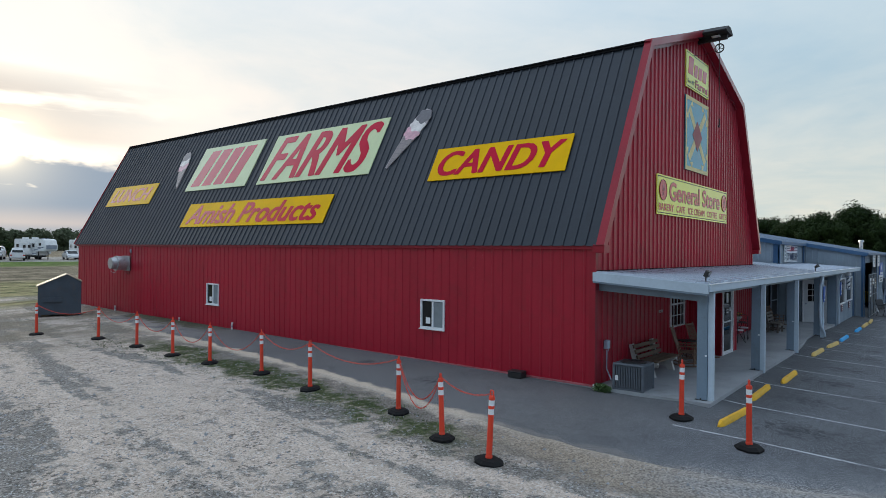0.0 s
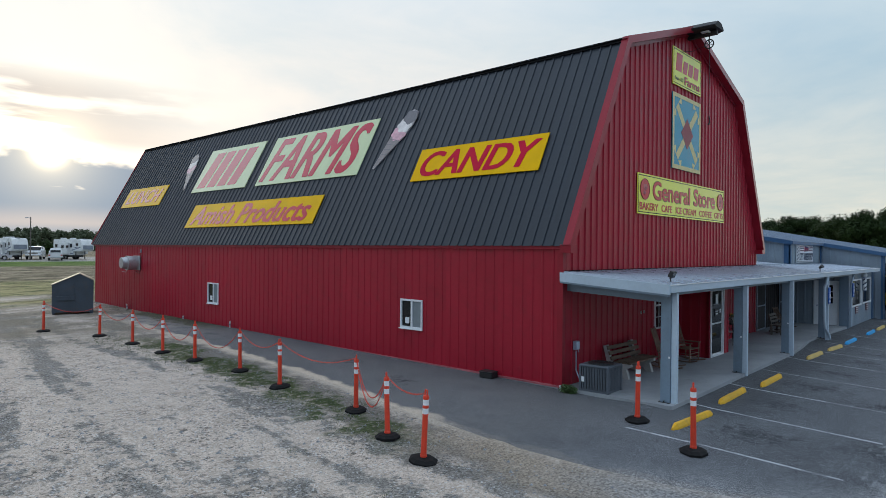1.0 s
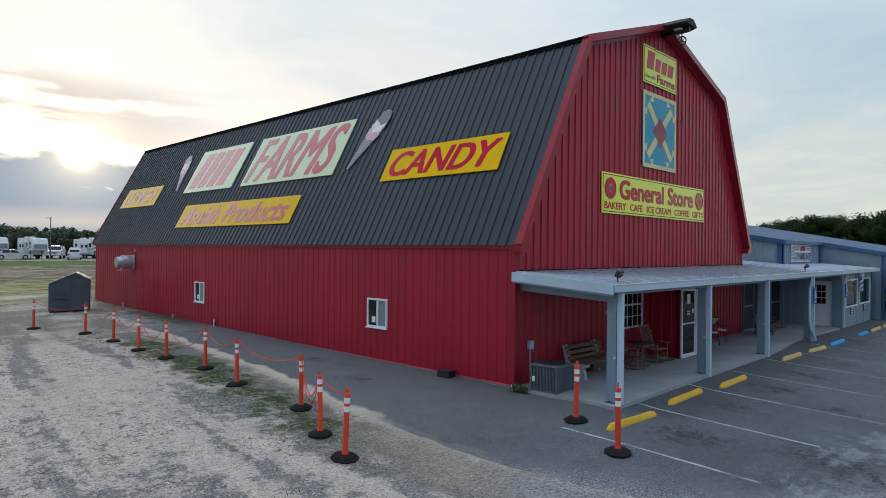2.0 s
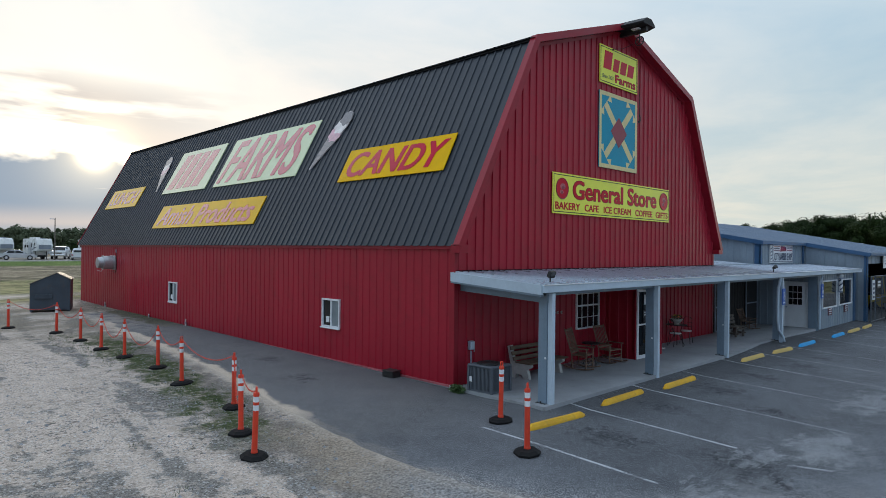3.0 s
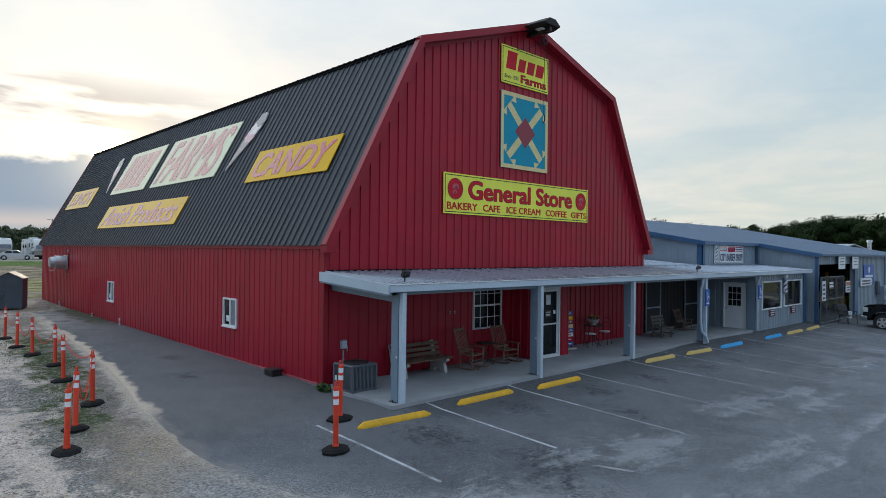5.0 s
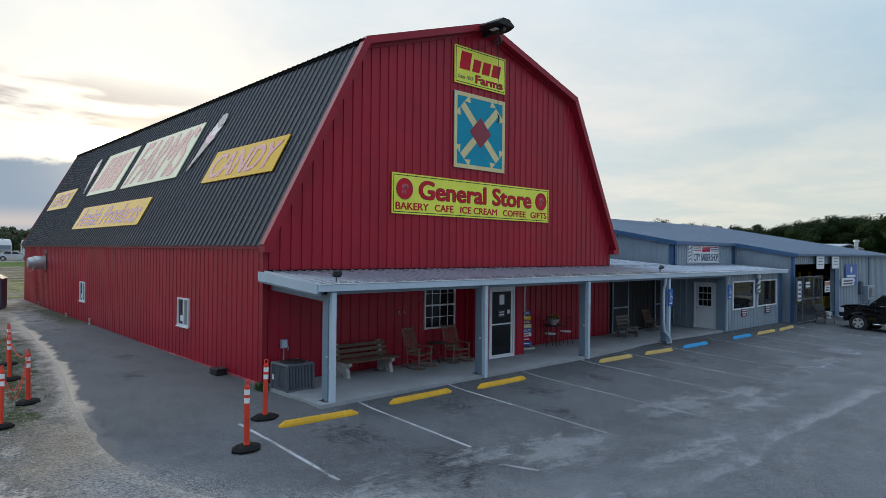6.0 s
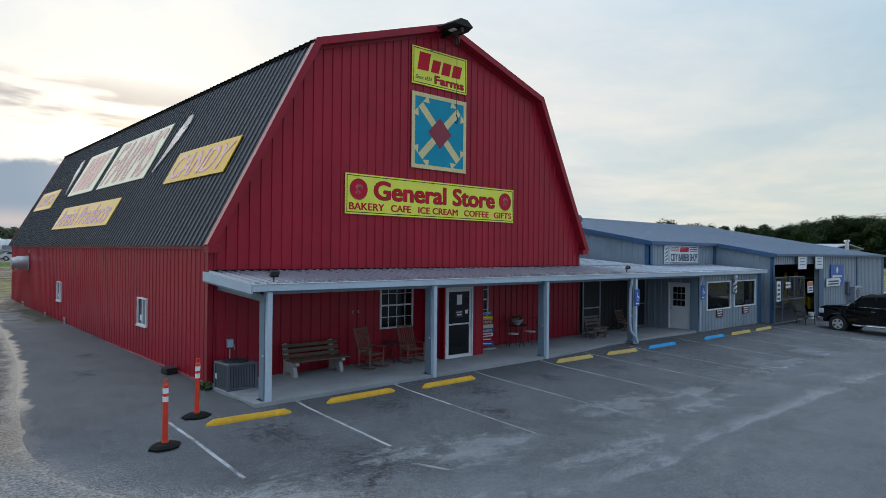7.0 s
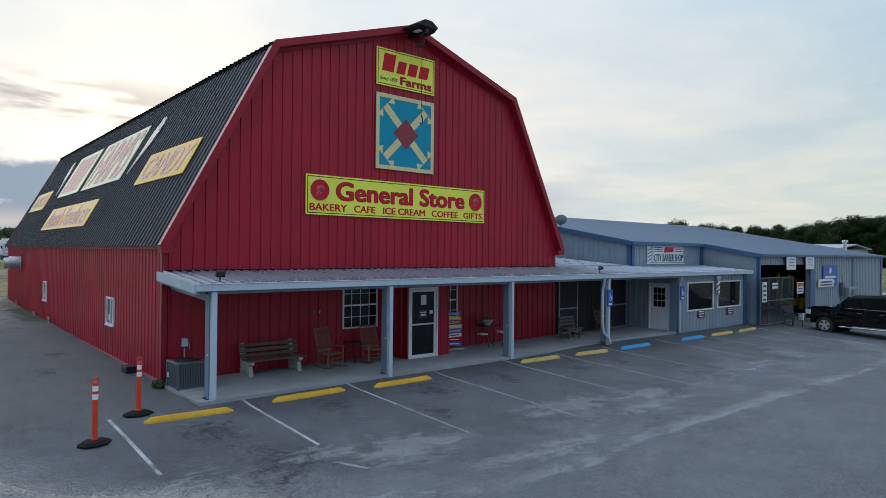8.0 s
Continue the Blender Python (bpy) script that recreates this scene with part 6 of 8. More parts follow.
def round_table(m, r, h, material, name="side_table", label="small round dark metal side table"):
    t = thing(name, label, "table", m)
    part("tabletop", cyl((0, 0, h - 0.025), (0, 0, h), r, seg=24), material, t)
    for i in range(3):
        a = 2.1 * i + 0.4
        part("leg", tube([(0.6 * r * math.cos(a), 0.6 * r * math.sin(a), h - 0.02), (0.25 * r * math.cos(a), 0.25 * r * math.sin(a), h * 0.5), (0.85 * r * math.cos(a), 0.85 * r * math.sin(a), 0.0)], 0.012, 6), material, t)
    part("brace", tube([(0.28 * r * math.cos(a), 0.28 * r * math.sin(a), h * 0.5) for a in (i * math.pi / 8 for i in range(17))], 0.008, 5), material, t)


def bistro_chair(m):
    c = thing("bistro_chair", "thin black metal bistro chair with a pale round seat", "chair", m, "bistro chairs")
    part("seat", cyl((0, 0, 0.44), (0, 0, 0.475), 0.19, seg=18), SIGN_WHITE, c)
    for x, y in ((-0.15, -0.15), (0.15, -0.15)):
        part("leg", tube([(x * 0.9, y * 0.9, 0.44), (x * 1.2, y * 1.2, 0.0)], 0.011, 6), BLACK, c)
    for x in (-0.15, 0.15):
        part("back_leg", tube([(x * 1.2, 0.2, 0.0), (x, 0.15, 0.44), (x, 0.19, 0.86)], 0.011, 6), BLACK, c)
    part("back_hoop", tube([(-0.15, 0.19, 0.86), (-0.08, 0.20, 0.94), (0.08, 0.20, 0.94), (0.15, 0.19, 0.86)], 0.011, 6), BLACK, c)
    for z in (0.6, 0.75):
        part("back_rail", tube([(-0.15, 0.17, z), (0.15, 0.17, z)], 0.008, 5), BLACK, c)


def planter(m):
    p = thing("planter", "pale stone bowl planter with green plants and yellow flowers", "planter", m)
    bm = bmesh.new()
    prof = [(0.12, 0.0), (0.14, 0.03), (0.11, 0.05), (0.2, 0.12), (0.27, 0.22), (0.27, 0.26), (0.24, 0.26), (0.22, 0.22)]
    rings = [[bm.verts.new((r * math.cos(a), r * math.sin(a), z)) for a in (2 * math.pi * i / 18 for i in range(18))] for r, z in prof]
    for a, b in zip(rings, rings[1:]):
        for i in range(18):
            bm.faces.new((a[i], a[(i + 1) % 18], b[(i + 1) % 18], b[i]))
    bm.faces.new(rings[0][::-1])
    bm.faces.new(rings[-1])
    part("bowl", bm, CAST, p, smooth=True)
    part("plants", leaf_cluster(random.Random(4), 150, (0, 0, 0.33), (0.26, 0.26, 0.13), 0.05), LEAF, p, "low green bedding plants", kind="stuff")
    part("flowers", leaf_cluster(random.Random(5), 26, (0, 0, 0.38), (0.25, 0.25, 0.1), 0.035), FORK_YELLOW, p, "yellow flowers", kind="stuff")


def leaf_cluster(rng, n, c, r, size, long=1.6):
    """Many small four-cornered leaves inside an ellipsoid."""
    bm = bmesh.new()
    for _ in range(n):
        while True:
            v = Vector((rng.uniform(-1, 1), rng.uniform(-1, 1), rng.uniform(-1, 1)))
            if 0.15 < v.length < 1:
                break
        p = Vector((c[0] + v.x * r[0], c[1] + v.y * r[1], c[2] + v.z * r[2]))
        a = Vector((rng.uniform(-1, 1), rng.uniform(-1, 1), rng.uniform(-0.6, 1))).normalized()
        b = a.orthogonal().normalized()
        b = (Matrix.Rotation(rng.uniform(0, 6.28), 3, a) @ b) * size * rng.uniform(0.35, 0.6)
        a = a * size * long * rng.uniform(0.5, 1.1)
        bm.faces.new([bm.verts.new(q) for q in (p - a * 0.5, p + b * 0.8, p + a * 0.6, p - b * 0.8)])
    return bm


def plank_sign():
    s = thing("plank_sign", "stack of painted planks lettered STORE, CAFE and MUSEUM", "sign", pose(9.36, -0.50, FLOOR_Z, -4, 0, -8))
    cols = [SIGN_BLUE, SIGN_RED, SIGN_WHITE, SIGN_BLUE, CREAM, SIGN_MAROON, YELLOW_SIGN, SIGN_BLUE]
    words = {7: "STORE", 5: "CAFE", 3: "MUSEUM"}
    rng = random.Random(8)
    part("stake", box(-0.24, -0.18, 0.01, 0.04, 0.0, 1.30), WOOD_GREY, s)
    part("stake", box(0.18, 0.24, 0.01, 0.04, 0.0, 1.30), WOOD_GREY, s)
    part("foot", box(-0.3, 0.3, -0.16, 0.16, 0.0, 0.06, 0.01), CAST, s)
    for i, c in enumerate(cols):
        z = 0.14 + 0.145 * i
        m = pose(rng.uniform(-0.015, 0.015), 0, z, 0, rng.uniform(-4, 4), 0)
        plank = part("plank", box(-0.29, 0.29, -0.022, 0.01, 0, 0.125, 0.003), c, s)
        plank.matrix_local = m
        if i in words:
            part("lettering", join(text_mesh(words[i], 0.44, 0.075, 0, 0.02, 0.027), None, Matrix.Translation((-0.22, 0, 0.026))), SIGN_WHITE, plank)
        else:
            part("line_bar", box(-0.2, 0.18, -0.027, -0.021, 0.045, 0.08), SIGN_WHITE if i != 2 else SIGN_RED, plank)


def rustic_bench(m):
    b = thing("rustic_bench", "weathered grey plank bench with a slatted back", "bench", m)
    for x in (-0.42, 0.42):
        part("leg_frame", join(box(x - 0.04, x + 0.04, -0.25, -0.17, 0.0, 0.42, 0.006), join(box(x - 0.04, x + 0.04, 0.15, 0.23, 0.0, 0.42, 0.006), box(x - 0.035, x + 0.035, -0.32, 0.30, 0.12, 0.19, 0.006))), WOOD_GREY, b)
        own = box(x - 0.035, x + 0.035, -0.03, 0.03, 0.0, 0.56, 0.005)
        part("back_post", join(own, None, pose(0, 0.19, 0.4, -14)), WOOD_GREY, b)
    for y in (-0.24, -0.1, 0.04, 0.17):
        part("seat_plank", box(-0.56, 0.56, y - 0.06, y + 0.06, 0.42, 0.455, 0.005), WOOD_GREY, b)
    for y, z in ((0.235, 0.60), (0.27, 0.75), (0.305, 0.89)):
        own = box(-0.54, 0.54, -0.015, 0.015, -0.05, 0.05, 0.004)
        part("back_plank", join(own, None, pose(0, y - 0.03, z, -14)), WOOD_GREY, b)
    part("front_rail", box(-0.42, 0.42, -0.27, -0.24, 0.30, 0.38, 0.004), WOOD_GREY, b)


def flood_lamp(x, y, z, material, double):
    f = thing("flood_lamp", "flood lamp on the edge of the porch roof", "lamp", pose(x, y, z - 0.035, 0, 0, 0) @ Matrix.Diagonal((0.78, 0.78, 0.78, 1)))
    part("stem", cyl((0, 0, -0.16), (0, 0, 0.03), 0.022, seg=8), material, f)
    if double:
        for s in (-1, 1):
            part("lamp_head", cyl((s * 0.03, 0.02, 0.06), (s * 0.11, -0.12, 0.16), 0.05, 0.085, seg=14), material, f)
    else:
        part("lamp_head", join(box(-0.13, 0.13, -0.06, 0.05, 0.0, 0.19, 0.012), None, pose(0, 0, 0.03, 24)), material, f)
        part("lens", join(box(-0.11, 0.11, -0.068, -0.058, 0.02, 0.17), None, pose(0, 0, 0.03, 24)), PANE, f)


def wall_outlet(x):
    o = thing("wall_outlet", "small pale outlet box on the porch wall", "outlet", pose(x, -0.045, 1.72), "wall outlets")
    part("plate", box(-0.02, 0.02, -0.03, 0.012, -0.04, 0.04, 0.005), SHEET, o)
    part("socket", box(-0.01, 0.01, -0.034, -0.029, -0.022, 0.022), AC_GREY, o)


wall_outlet(4.22)
wall_outlet(4.41)
condenser()
meter_box()
concrete_bench()
rocker(pose(4.33, -0.80, FLOOR_Z, 0, 0, 13) @ Matrix.Diagonal((1.05, 0.87, 0.94, 1.0)))
rocker(pose(5.85, -0.77, FLOOR_Z, 0, 0, -4) @ Matrix.Diagonal((1.08, 0.84, 0.91, 1.0)))
round_table(pose(5.24, -0.52, FLOOR_Z), 0.27, 0.62, BLACK)
round_table(pose(11.0, -0.45, FLOOR_Z), 0.36, 0.72, BLACK, "bistro_table", "round black metal bistro table")
planter(pose(10.95, -0.45, FLOOR_Z + 0.72) @ Matrix.Diagonal((0.8, 0.8, 0.8, 1)))
bistro_chair(pose(10.55, -0.62, FLOOR_Z, 0, 0, 60))
bistro_chair(pose(11.55, -0.55, FLOOR_Z, 0, 0, -80))
plank_sign()
rustic_bench(pose(15.05, -0.95, FLOOR_Z, 0, 0, -2) @ Matrix.Diagonal((0.84, 0.9, 0.88, 1.0)))
rocker(pose(17.95, -0.42, FLOOR_Z, 0, 0, -12) @ Matrix.Diagonal((0.85, 0.85, 0.72, 1.0)))
flood_lamp(0.5, -2.45, 2.92, BLACK, False)
flood_lamp(14.8, -2.45, 2.92, BLACK, True)


def barber_pole():
    p = thing("barber_pole", "striped barber pole with a white globe on a wall bracket", "barber pole", pose(23.86, -2.55, 1.75))
    part("pole", cyl((0, 0, 0.0), (0, 0, 0.55), 0.085, seg=18), SIGN_WHITE, p)
    bm = bmesh.new()
    for k in range(2):
        for i in range(16):
            a0, a1 = k * math.pi + i * 0.42, k * math.pi + (i + 1) * 0.42
            z0, z1 = 0.02 + 0.030 * i, 0.02 + 0.030 * (i + 1)
            bm.faces.new([bm.verts.new((0.088 * math.cos(a), 0.088 * math.sin(a), z)) for a, z in ((a0, z0), (a1, z1), (a1, z1 + 0.07), (a0, z0 + 0.07))])
    part("stripe", bm, NAVY, p)
    part("cap", cyl((0, 0, -0.08), (0, 0, 0.0), 0.07, 0.1, seg=16), GALV, p)
    part("cap", cyl((0, 0, 0.55), (0, 0, 0.62), 0.1, 0.07, seg=16), GALV, p)
    bm = bmesh.new()
    bmesh.ops.create_icosphere(bm, subdivisions=2, radius=0.12)
    part("globe", join(bm, None, Matrix.Translation((0, 0, 0.72))), WHITE, p, smooth=True)
    part("bracket", box(-0.05, 0.05, 0.05, 0.125, -0.05, 0.6, 0.01), GALV, p)


barber_pole()


# ---- along the barn's side ----
def exhaust_fan():
    f = thing("exhaust_fan", "big dull metal exhaust fan housing on the wall", "exhaust fan", pose(-0.035, 24.55, 2.68) @ Matrix.Diagonal((0.86, 0.86, 0.86, 1)))
    part("wall_plate", box(-0.06, 0.0, -0.44, 0.44, -0.42, 0.42, 0.01), SHEET, f)
    part("shroud", cyl((-0.06, 0, 0), (-0.60, 0, 0), 0.40, seg=28), SHEET, f)
    part("band", cyl((-0.55, 0, 0), (-0.62, 0, 0), 0.42, seg=28), SHEET, f)
    part("cap", cyl((-0.62, 0, 0), (-0.90, 0, 0), 0.34, 0.31, seg=28), SHEET, f)
    part("bracket", tube([(-0.68, -0.3, -0.4), (-0.75, -0.25, -0.52), (-0.9, -0.1, -0.46)], 0.015, 6), SHEET, f)
    part("power_cable", tube([(-0.02, -0.55, 0.72), (-0.02, -0.55, 0.3), (-0.03, -0.58, -0.35), (-0.03, -0.35, -0.62), (-0.05, 0, -0.5)], 0.014, 6), BLACK, f)
    part("junction_box", box(-0.07, 0.0, -0.6, -0.5, 0.6, 0.78, 0.008), GALV, f)


def wall_pipe(y, z, label):
    p = thing("wall_pipe", label, "pipe", pose(-0.02, y, gz(y)), "wall pipes")
    part("riser", tube([(-0.08, 0, 0.0), (-0.08, 0, z), (-0.08, 0.0, z + 0.03), (-0.14, -0.14, z + 0.04)], 0.03, 8), SIGN_WHITE, p)
    part("stub", tube([(-0.0, 0.1, 0.0), (-0.05, 0.1, z * 0.8)], 0.022, 8), GALV, p)
    part("collar", cyl((-0.08, 0, z * 0.5), (-0.08, 0, z * 0.5 + 0.05), 0.04, seg=10), GALV, p)


def dumpster():
    d = thing("dumpster", "dark slate steel dumpster with sloping tan lids", "dumpster", pose(-2.46, 26.0, gz(26.0, -2.46), 0, 0, -19) @ Matrix.Diagonal((0.88, 0.95, 1.05, 1.0)))
    prof = [(-0.98, 0.08), (0.98, 0.08), (0.98, 1.50), (0.3, 1.82), (-0.98, 1.34)]
    part("body", prism(prof, "y", -0.75, 0.75), DUMPSTER, d)
    part("lid", prism([(-1.06, 1.29), (-1.05, 1.33), (0.3, 1.85), (0.3, 1.825)], "y", -0.80, 0.80), LID, d, "tan plastic lid")
    part("lid", prism([(0.31, 1.825), (0.31, 1.85), (1.03, 1.53), (1.02, 1.50)], "y", -0.80, 0.80), LID, d, "tan plastic lid")
    part("fork_pocket", box(-0.75, 0.1, -0.83, -0.75, 0.62, 0.82, 0.01), DUMPSTER, d)
    part("seam", box(0.03, 0.08, -0.77, -0.75, 0.1, 1.7), DUMPSTER, d)
    for x in (-0.9, 0.9):
        part("skid", box(x - 0.06, x + 0.06, -0.74, 0.74, 0.0, 0.09), DUMPSTER, d)


def ground_vent():
    b = thing("foundation_box", "small black plastic box on the asphalt against the wall", "box", pose(-0.22, 2.05, gz(2.05, -0.22) + 0.018, 0, 0, 4))
    part("body", box(-0.15, 0.15, -0.2, 0.2, 0, 0.15, 0.02), BLACK, b)
    part("lid", box(-0.16, 0.16, -0.21, 0.21, 0.15, 0.175, 0.01), BLACK, b)


def corner_weeds():
    w = thing("corner_weeds", "low green weeds with a pale pipe at the wall corner", "plant", pose(-0.16, -0.28, gz(-0.28)))
    part("leaves", leaf_cluster(random.Random(21), 420, (0, 0, 0.09), (0.16, 0.24, 0.11), 0.05), LEAF, w, kind="stuff")
    part("stub_pipe", tube([(-0.02, 0.2, 0.0), (-0.02, 0.2, 0.16)], 0.02, 8), SIGN_WHITE, w)


exhaust_fan()
wall_pipe(19.4, 0.12, "short bent white pipe at the foot of the wall")
wall_pipe(15.35, 0.24, "short bent white pipe at the foot of the wall")
wall_pipe(25.6, 0.2, "short grey pipe at the foot of the wall")
dumpster()
ground_vent()
corner_weeds()


# ---- at the garage ----
GATE_GREY = surface("dull_gate_tube", (0.13, 0.15, 0.17), 0.45, 0.3, var=0.2, scale=3.0)


def mesh_gate():
    g = thing("mesh_gate", "open chain-link gate with notices at the garage", "gate", pose(27.02, -3.15, gz(-3.1, 29) + 0.06, 0, 0, 0))
    W, H = 3.93, 2.34
    for x in (0, 0.95, 2.5, W):
        part("upright", tube([(x, 0, 0), (x, 0, H)], 0.028, 8), GATE_GREY, g)
    for z in (0.05, 1.2, H):
        part("rail", tube([(0, 0, z), (W, 0, z)], 0.022, 8), GATE_GREY, g)
    bm = bmesh.new()
    n = 34
    for i in range(-n, n):
        for s in (1, -1):
            x0 = i * 0.125 if s > 0 else i * 0.125 + H
            a, b = (x0, 0.0), (x0 + s * H, H)
            lo, hi = max(0.0, min(a[0], b[0])), min(W, max(a[0], b[0]))
            if hi - lo < 0.05:
                continue
            f = lambda x: (x - a[0]) / (b[0] - a[0]) * H
            p, q = Vector((lo, 0.004 * s, f(lo))), Vector((hi, 0.004 * s, f(hi)))
            t = Vector((0.0, 0.0, 0.014))
            bm.faces.new([bm.verts.new(v) for v in (p - t, q - t, q + t, p + t)])
    part("wire_mesh", bm, AC_DARK, g, "galvanised chain-link mesh", kind="stuff")
    for x, z, w, h, mt in ((0.1, 1.15, 0.5, 1.0, SIGN_WHITE), (1.15, 1.72, 0.8, 0.36, SIGN_BLACK)):
        nt = part("notice", box(x, x + w, -0.05, -0.035, z, z + h), mt, g)
        for i in range(4 if h > 0.5 else 2):
            part("line_bar", box(x + 0.08, x + w - 0.08, -0.056, -0.049, z + 0.08 + i * 0.22 * (h if h > 0.5 else 0.8), z + 0.19 + i * 0.22 * (h if h > 0.5 else 0.8)), NAVY if mt is SIGN_WHITE else SIGN_WHITE, nt)


def forklift():
    f = thing("forklift", "yellow forklift parked inside the dark garage", "forklift", pose(36.35, -1.1, 0.0, 0, 0, 65))
    part("body", box(-0.9, 0.5, -0.5, 0.5, 0.25, 0.95, 0.06), FORK_YELLOW, f)
    part("counterweight", box(-1.2, -0.88, -0.52, 0.52, 0.3, 1.05, 0.08), FORK_YELLOW, f)
    for y in (-0.42, 0.42):
        part("roof_post", tube([(0.45, y, 0.9), (0.3, y, 2.1)], 0.035, 6), FORK_YELLOW, f)
        part("roof_post", tube([(-0.85, y, 0.95), (-0.7, y, 2.1)], 0.035, 6), FORK_YELLOW, f)
        part("mast_rail", box(0.62, 0.72, y - 0.09, y + 0.09, 0.1, 2.45), FORK_YELLOW, f)
    part("roof_guard", box(-0.75, 0.35, -0.46, 0.46, 2.08, 2.15, 0.02), FORK_YELLOW, f)
    part("seat", join(box(-0.5, 0.0, -0.25, 0.25, 0.95, 1.1, 0.03), box(-0.55, -0.42, -0.25, 0.25, 1.1, 1.5, 0.03)), BLACK, f)
    for x in (0.35, -0.8):
        for y in (-0.5, 0.5):
            part("wheel", cyl((x, y - 0.09, 0.28), (x, y + 0.09, 0.28), 0.28, seg=18), TYRE, f)
    for y in (-0.25, 0.25):
        part("fork", box(0.72, 1.7, y - 0.05, y + 0.05, 0.08, 0.13), BLACK, f)


def lounge_frame(m):
    c = thing("wire_chair", "dark metal patio chair at the garage door", "chair", m)
    for x in (-0.28, 0.28):
        part("side_frame", tube([(x, -0.35, 0.0), (x, -0.3, 0.42), (x, 0.2, 0.40), (x, 0.38, 0.95)], 0.016, 6), BLACK, c)
        part("back_leg", tube([(x, 0.3, 0.0), (x, 0.2, 0.40)], 0.016, 6), BLACK, c)
        part("armrest", tube([(x, -0.3, 0.42), (x, -0.28, 0.64), (x, 0.28, 0.66)], 0.016, 6), BLACK, c)
    part("seat", box(-0.27, 0.27, -0.3, 0.22, 0.40, 0.43, 0.01), BLACK, c)
    part("backrest", join(box(-0.27, 0.27, -0.012, 0.012, 0.0, 0.58, 0.006), None, pose(0, 0.21, 0.41, -18)), BLACK, c)


def bucket(m):
    b = thing("bucket", "white plastic bucket on the asphalt", "bucket", m)
    part("pail", cyl((0, 0, 0), (0, 0, 0.36), 0.13, 0.155, seg=18), SIGN_WHITE, b)
    part("rim", cyl((0, 0, 0.33), (0, 0, 0.37), 0.165, seg=18), SIGN_WHITE, b)
    part("handle", tube([(-0.16, 0, 0.34), (-0.1, -0.1, 0.2), (0.1, -0.1, 0.2), (0.16, 0, 0.34)], 0.006, 5), GALV, b)


def heat_pump():
    h = thing("heat_pump", "grey wall-mounted heat pump unit with a round grille", "air conditioner", pose(40.0, -3.1, 0.75))
    part("case", box(-0.75, 0.75, -0.2, 0.16, 0.0, 0.85, 0.02), GALV, h)
    part("grille", cyl((-0.2, -0.2, 0.42), (-0.2, -0.215, 0.42), 0.34, seg=24), AC_GREY, h)
    for i in range(6):
        part("slat", box(0.25, 0.68, -0.212, -0.198, 0.12 + 0.11 * i, 0.16 + 0.11 * i), AC_GREY, h)
    part("bracket", box(-0.6, 0.6, 0.1, 0.22, -0.08, 0.0), GALV, h)
    e = thing("switch_panel", "tall grey electrical panel with conduit on the wall", "electrical box", pose(39.05, -2.89, 0.9))
    part("case", box(-0.22, 0.22, -0.16, 0.0, 0.2, 1.0, 0.015), AC_GREY, e)
    part("conduit", tube([(0, -0.08, 1.0), (0, -0.08, 1.5)], 0.03, 8), GALV, e)
    part("conduit", tube([(0, -0.08, 0.2), (0, -0.08, -0.6)], 0.03, 8), GALV, e)


def satellite_dish():
    d = thing("satellite_dish", "small dark satellite dish on the roof edge", "satellite dish", pose(20.95, 4.4, groof(4.4)))
    part("mast", tube([(0, 0, 0), (0, -0.02, 0.28)], 0.025, 8), AC_GREY, d)
    bm = bmesh.new()
    rings = [[bm.verts.new((0.30 * r * math.cos(a), -0.02 - 0.10 * (1 - r * r), 0.30 * r * math.sin(a))) for a in (2 * math.pi * i / 20 for i in range(20))] for r in (0.1, 0.5, 0.8, 1.0)]
    for p, q in zip(rings, rings[1:]):
        for i in range(20):
            bm.faces.new((p[i], p[(i + 1) % 20], q[(i + 1) % 20], q[i]))
    bm.faces.new(rings[0])
    dish = part("dish", bm, AC_GREY, d)
    dish.matrix_local = pose(0, -0.06, 0.36, -25, 0, -55)
    part("feed_arm", tube([(0, -0.05, 0.14), (-0.22, -0.26, 0.32)], 0.012, 6), AC_GREY, d)


def far_shed():
    """A low gabled shed that shows over the end of the shop roof."""
    s = thing("shed", "low pale metal shed beyond the shop building", "shed", pose(79.2, 8.0, gz(8.0)))
    part("wall", box(-5.2, 5.2, 0.3, 8.0, -0.2, 4.05), GREY_WALL, s)
    part("roof", prism([(-5.6, 4.1), (-5.6, 4.22), (0.0, 4.72), (5.6, 4.22), (5.6, 4.1), (0.0, 4.6)], "y", 0.0, 8.3), GALV, s)


far_shed()
satellite_dish()
mesh_gate()
forklift()
lounge_frame(pose(29.5, -3.7, gz(-3.7, 29.5) + 0.018, 0, 0, -30))
bucket(pose(32.4, -3.05, gz(-3.05, 32.4) + 0.018))
heat_pump()
s = board("warning_sign", "white and red warning sign hung in the garage door", pose(31.95, -2.98, 1.45), 0.85, 0.62, SIGN_WHITE)
part("red_band", box(0.03, 0.82, -0.037, -0.029, 0.38, 0.59), SIGN_RED, s)
for zz in (0.08, 0.22):
    part("line_bar", box(0.12, 0.72, -0.037, -0.029, zz, zz + 0.08), NAVY, s)
part("cord", tube([(0.43, -0.015, 0.62), (0.43, 0.12, 1.6)], 0.008, 5), BLACK, s)


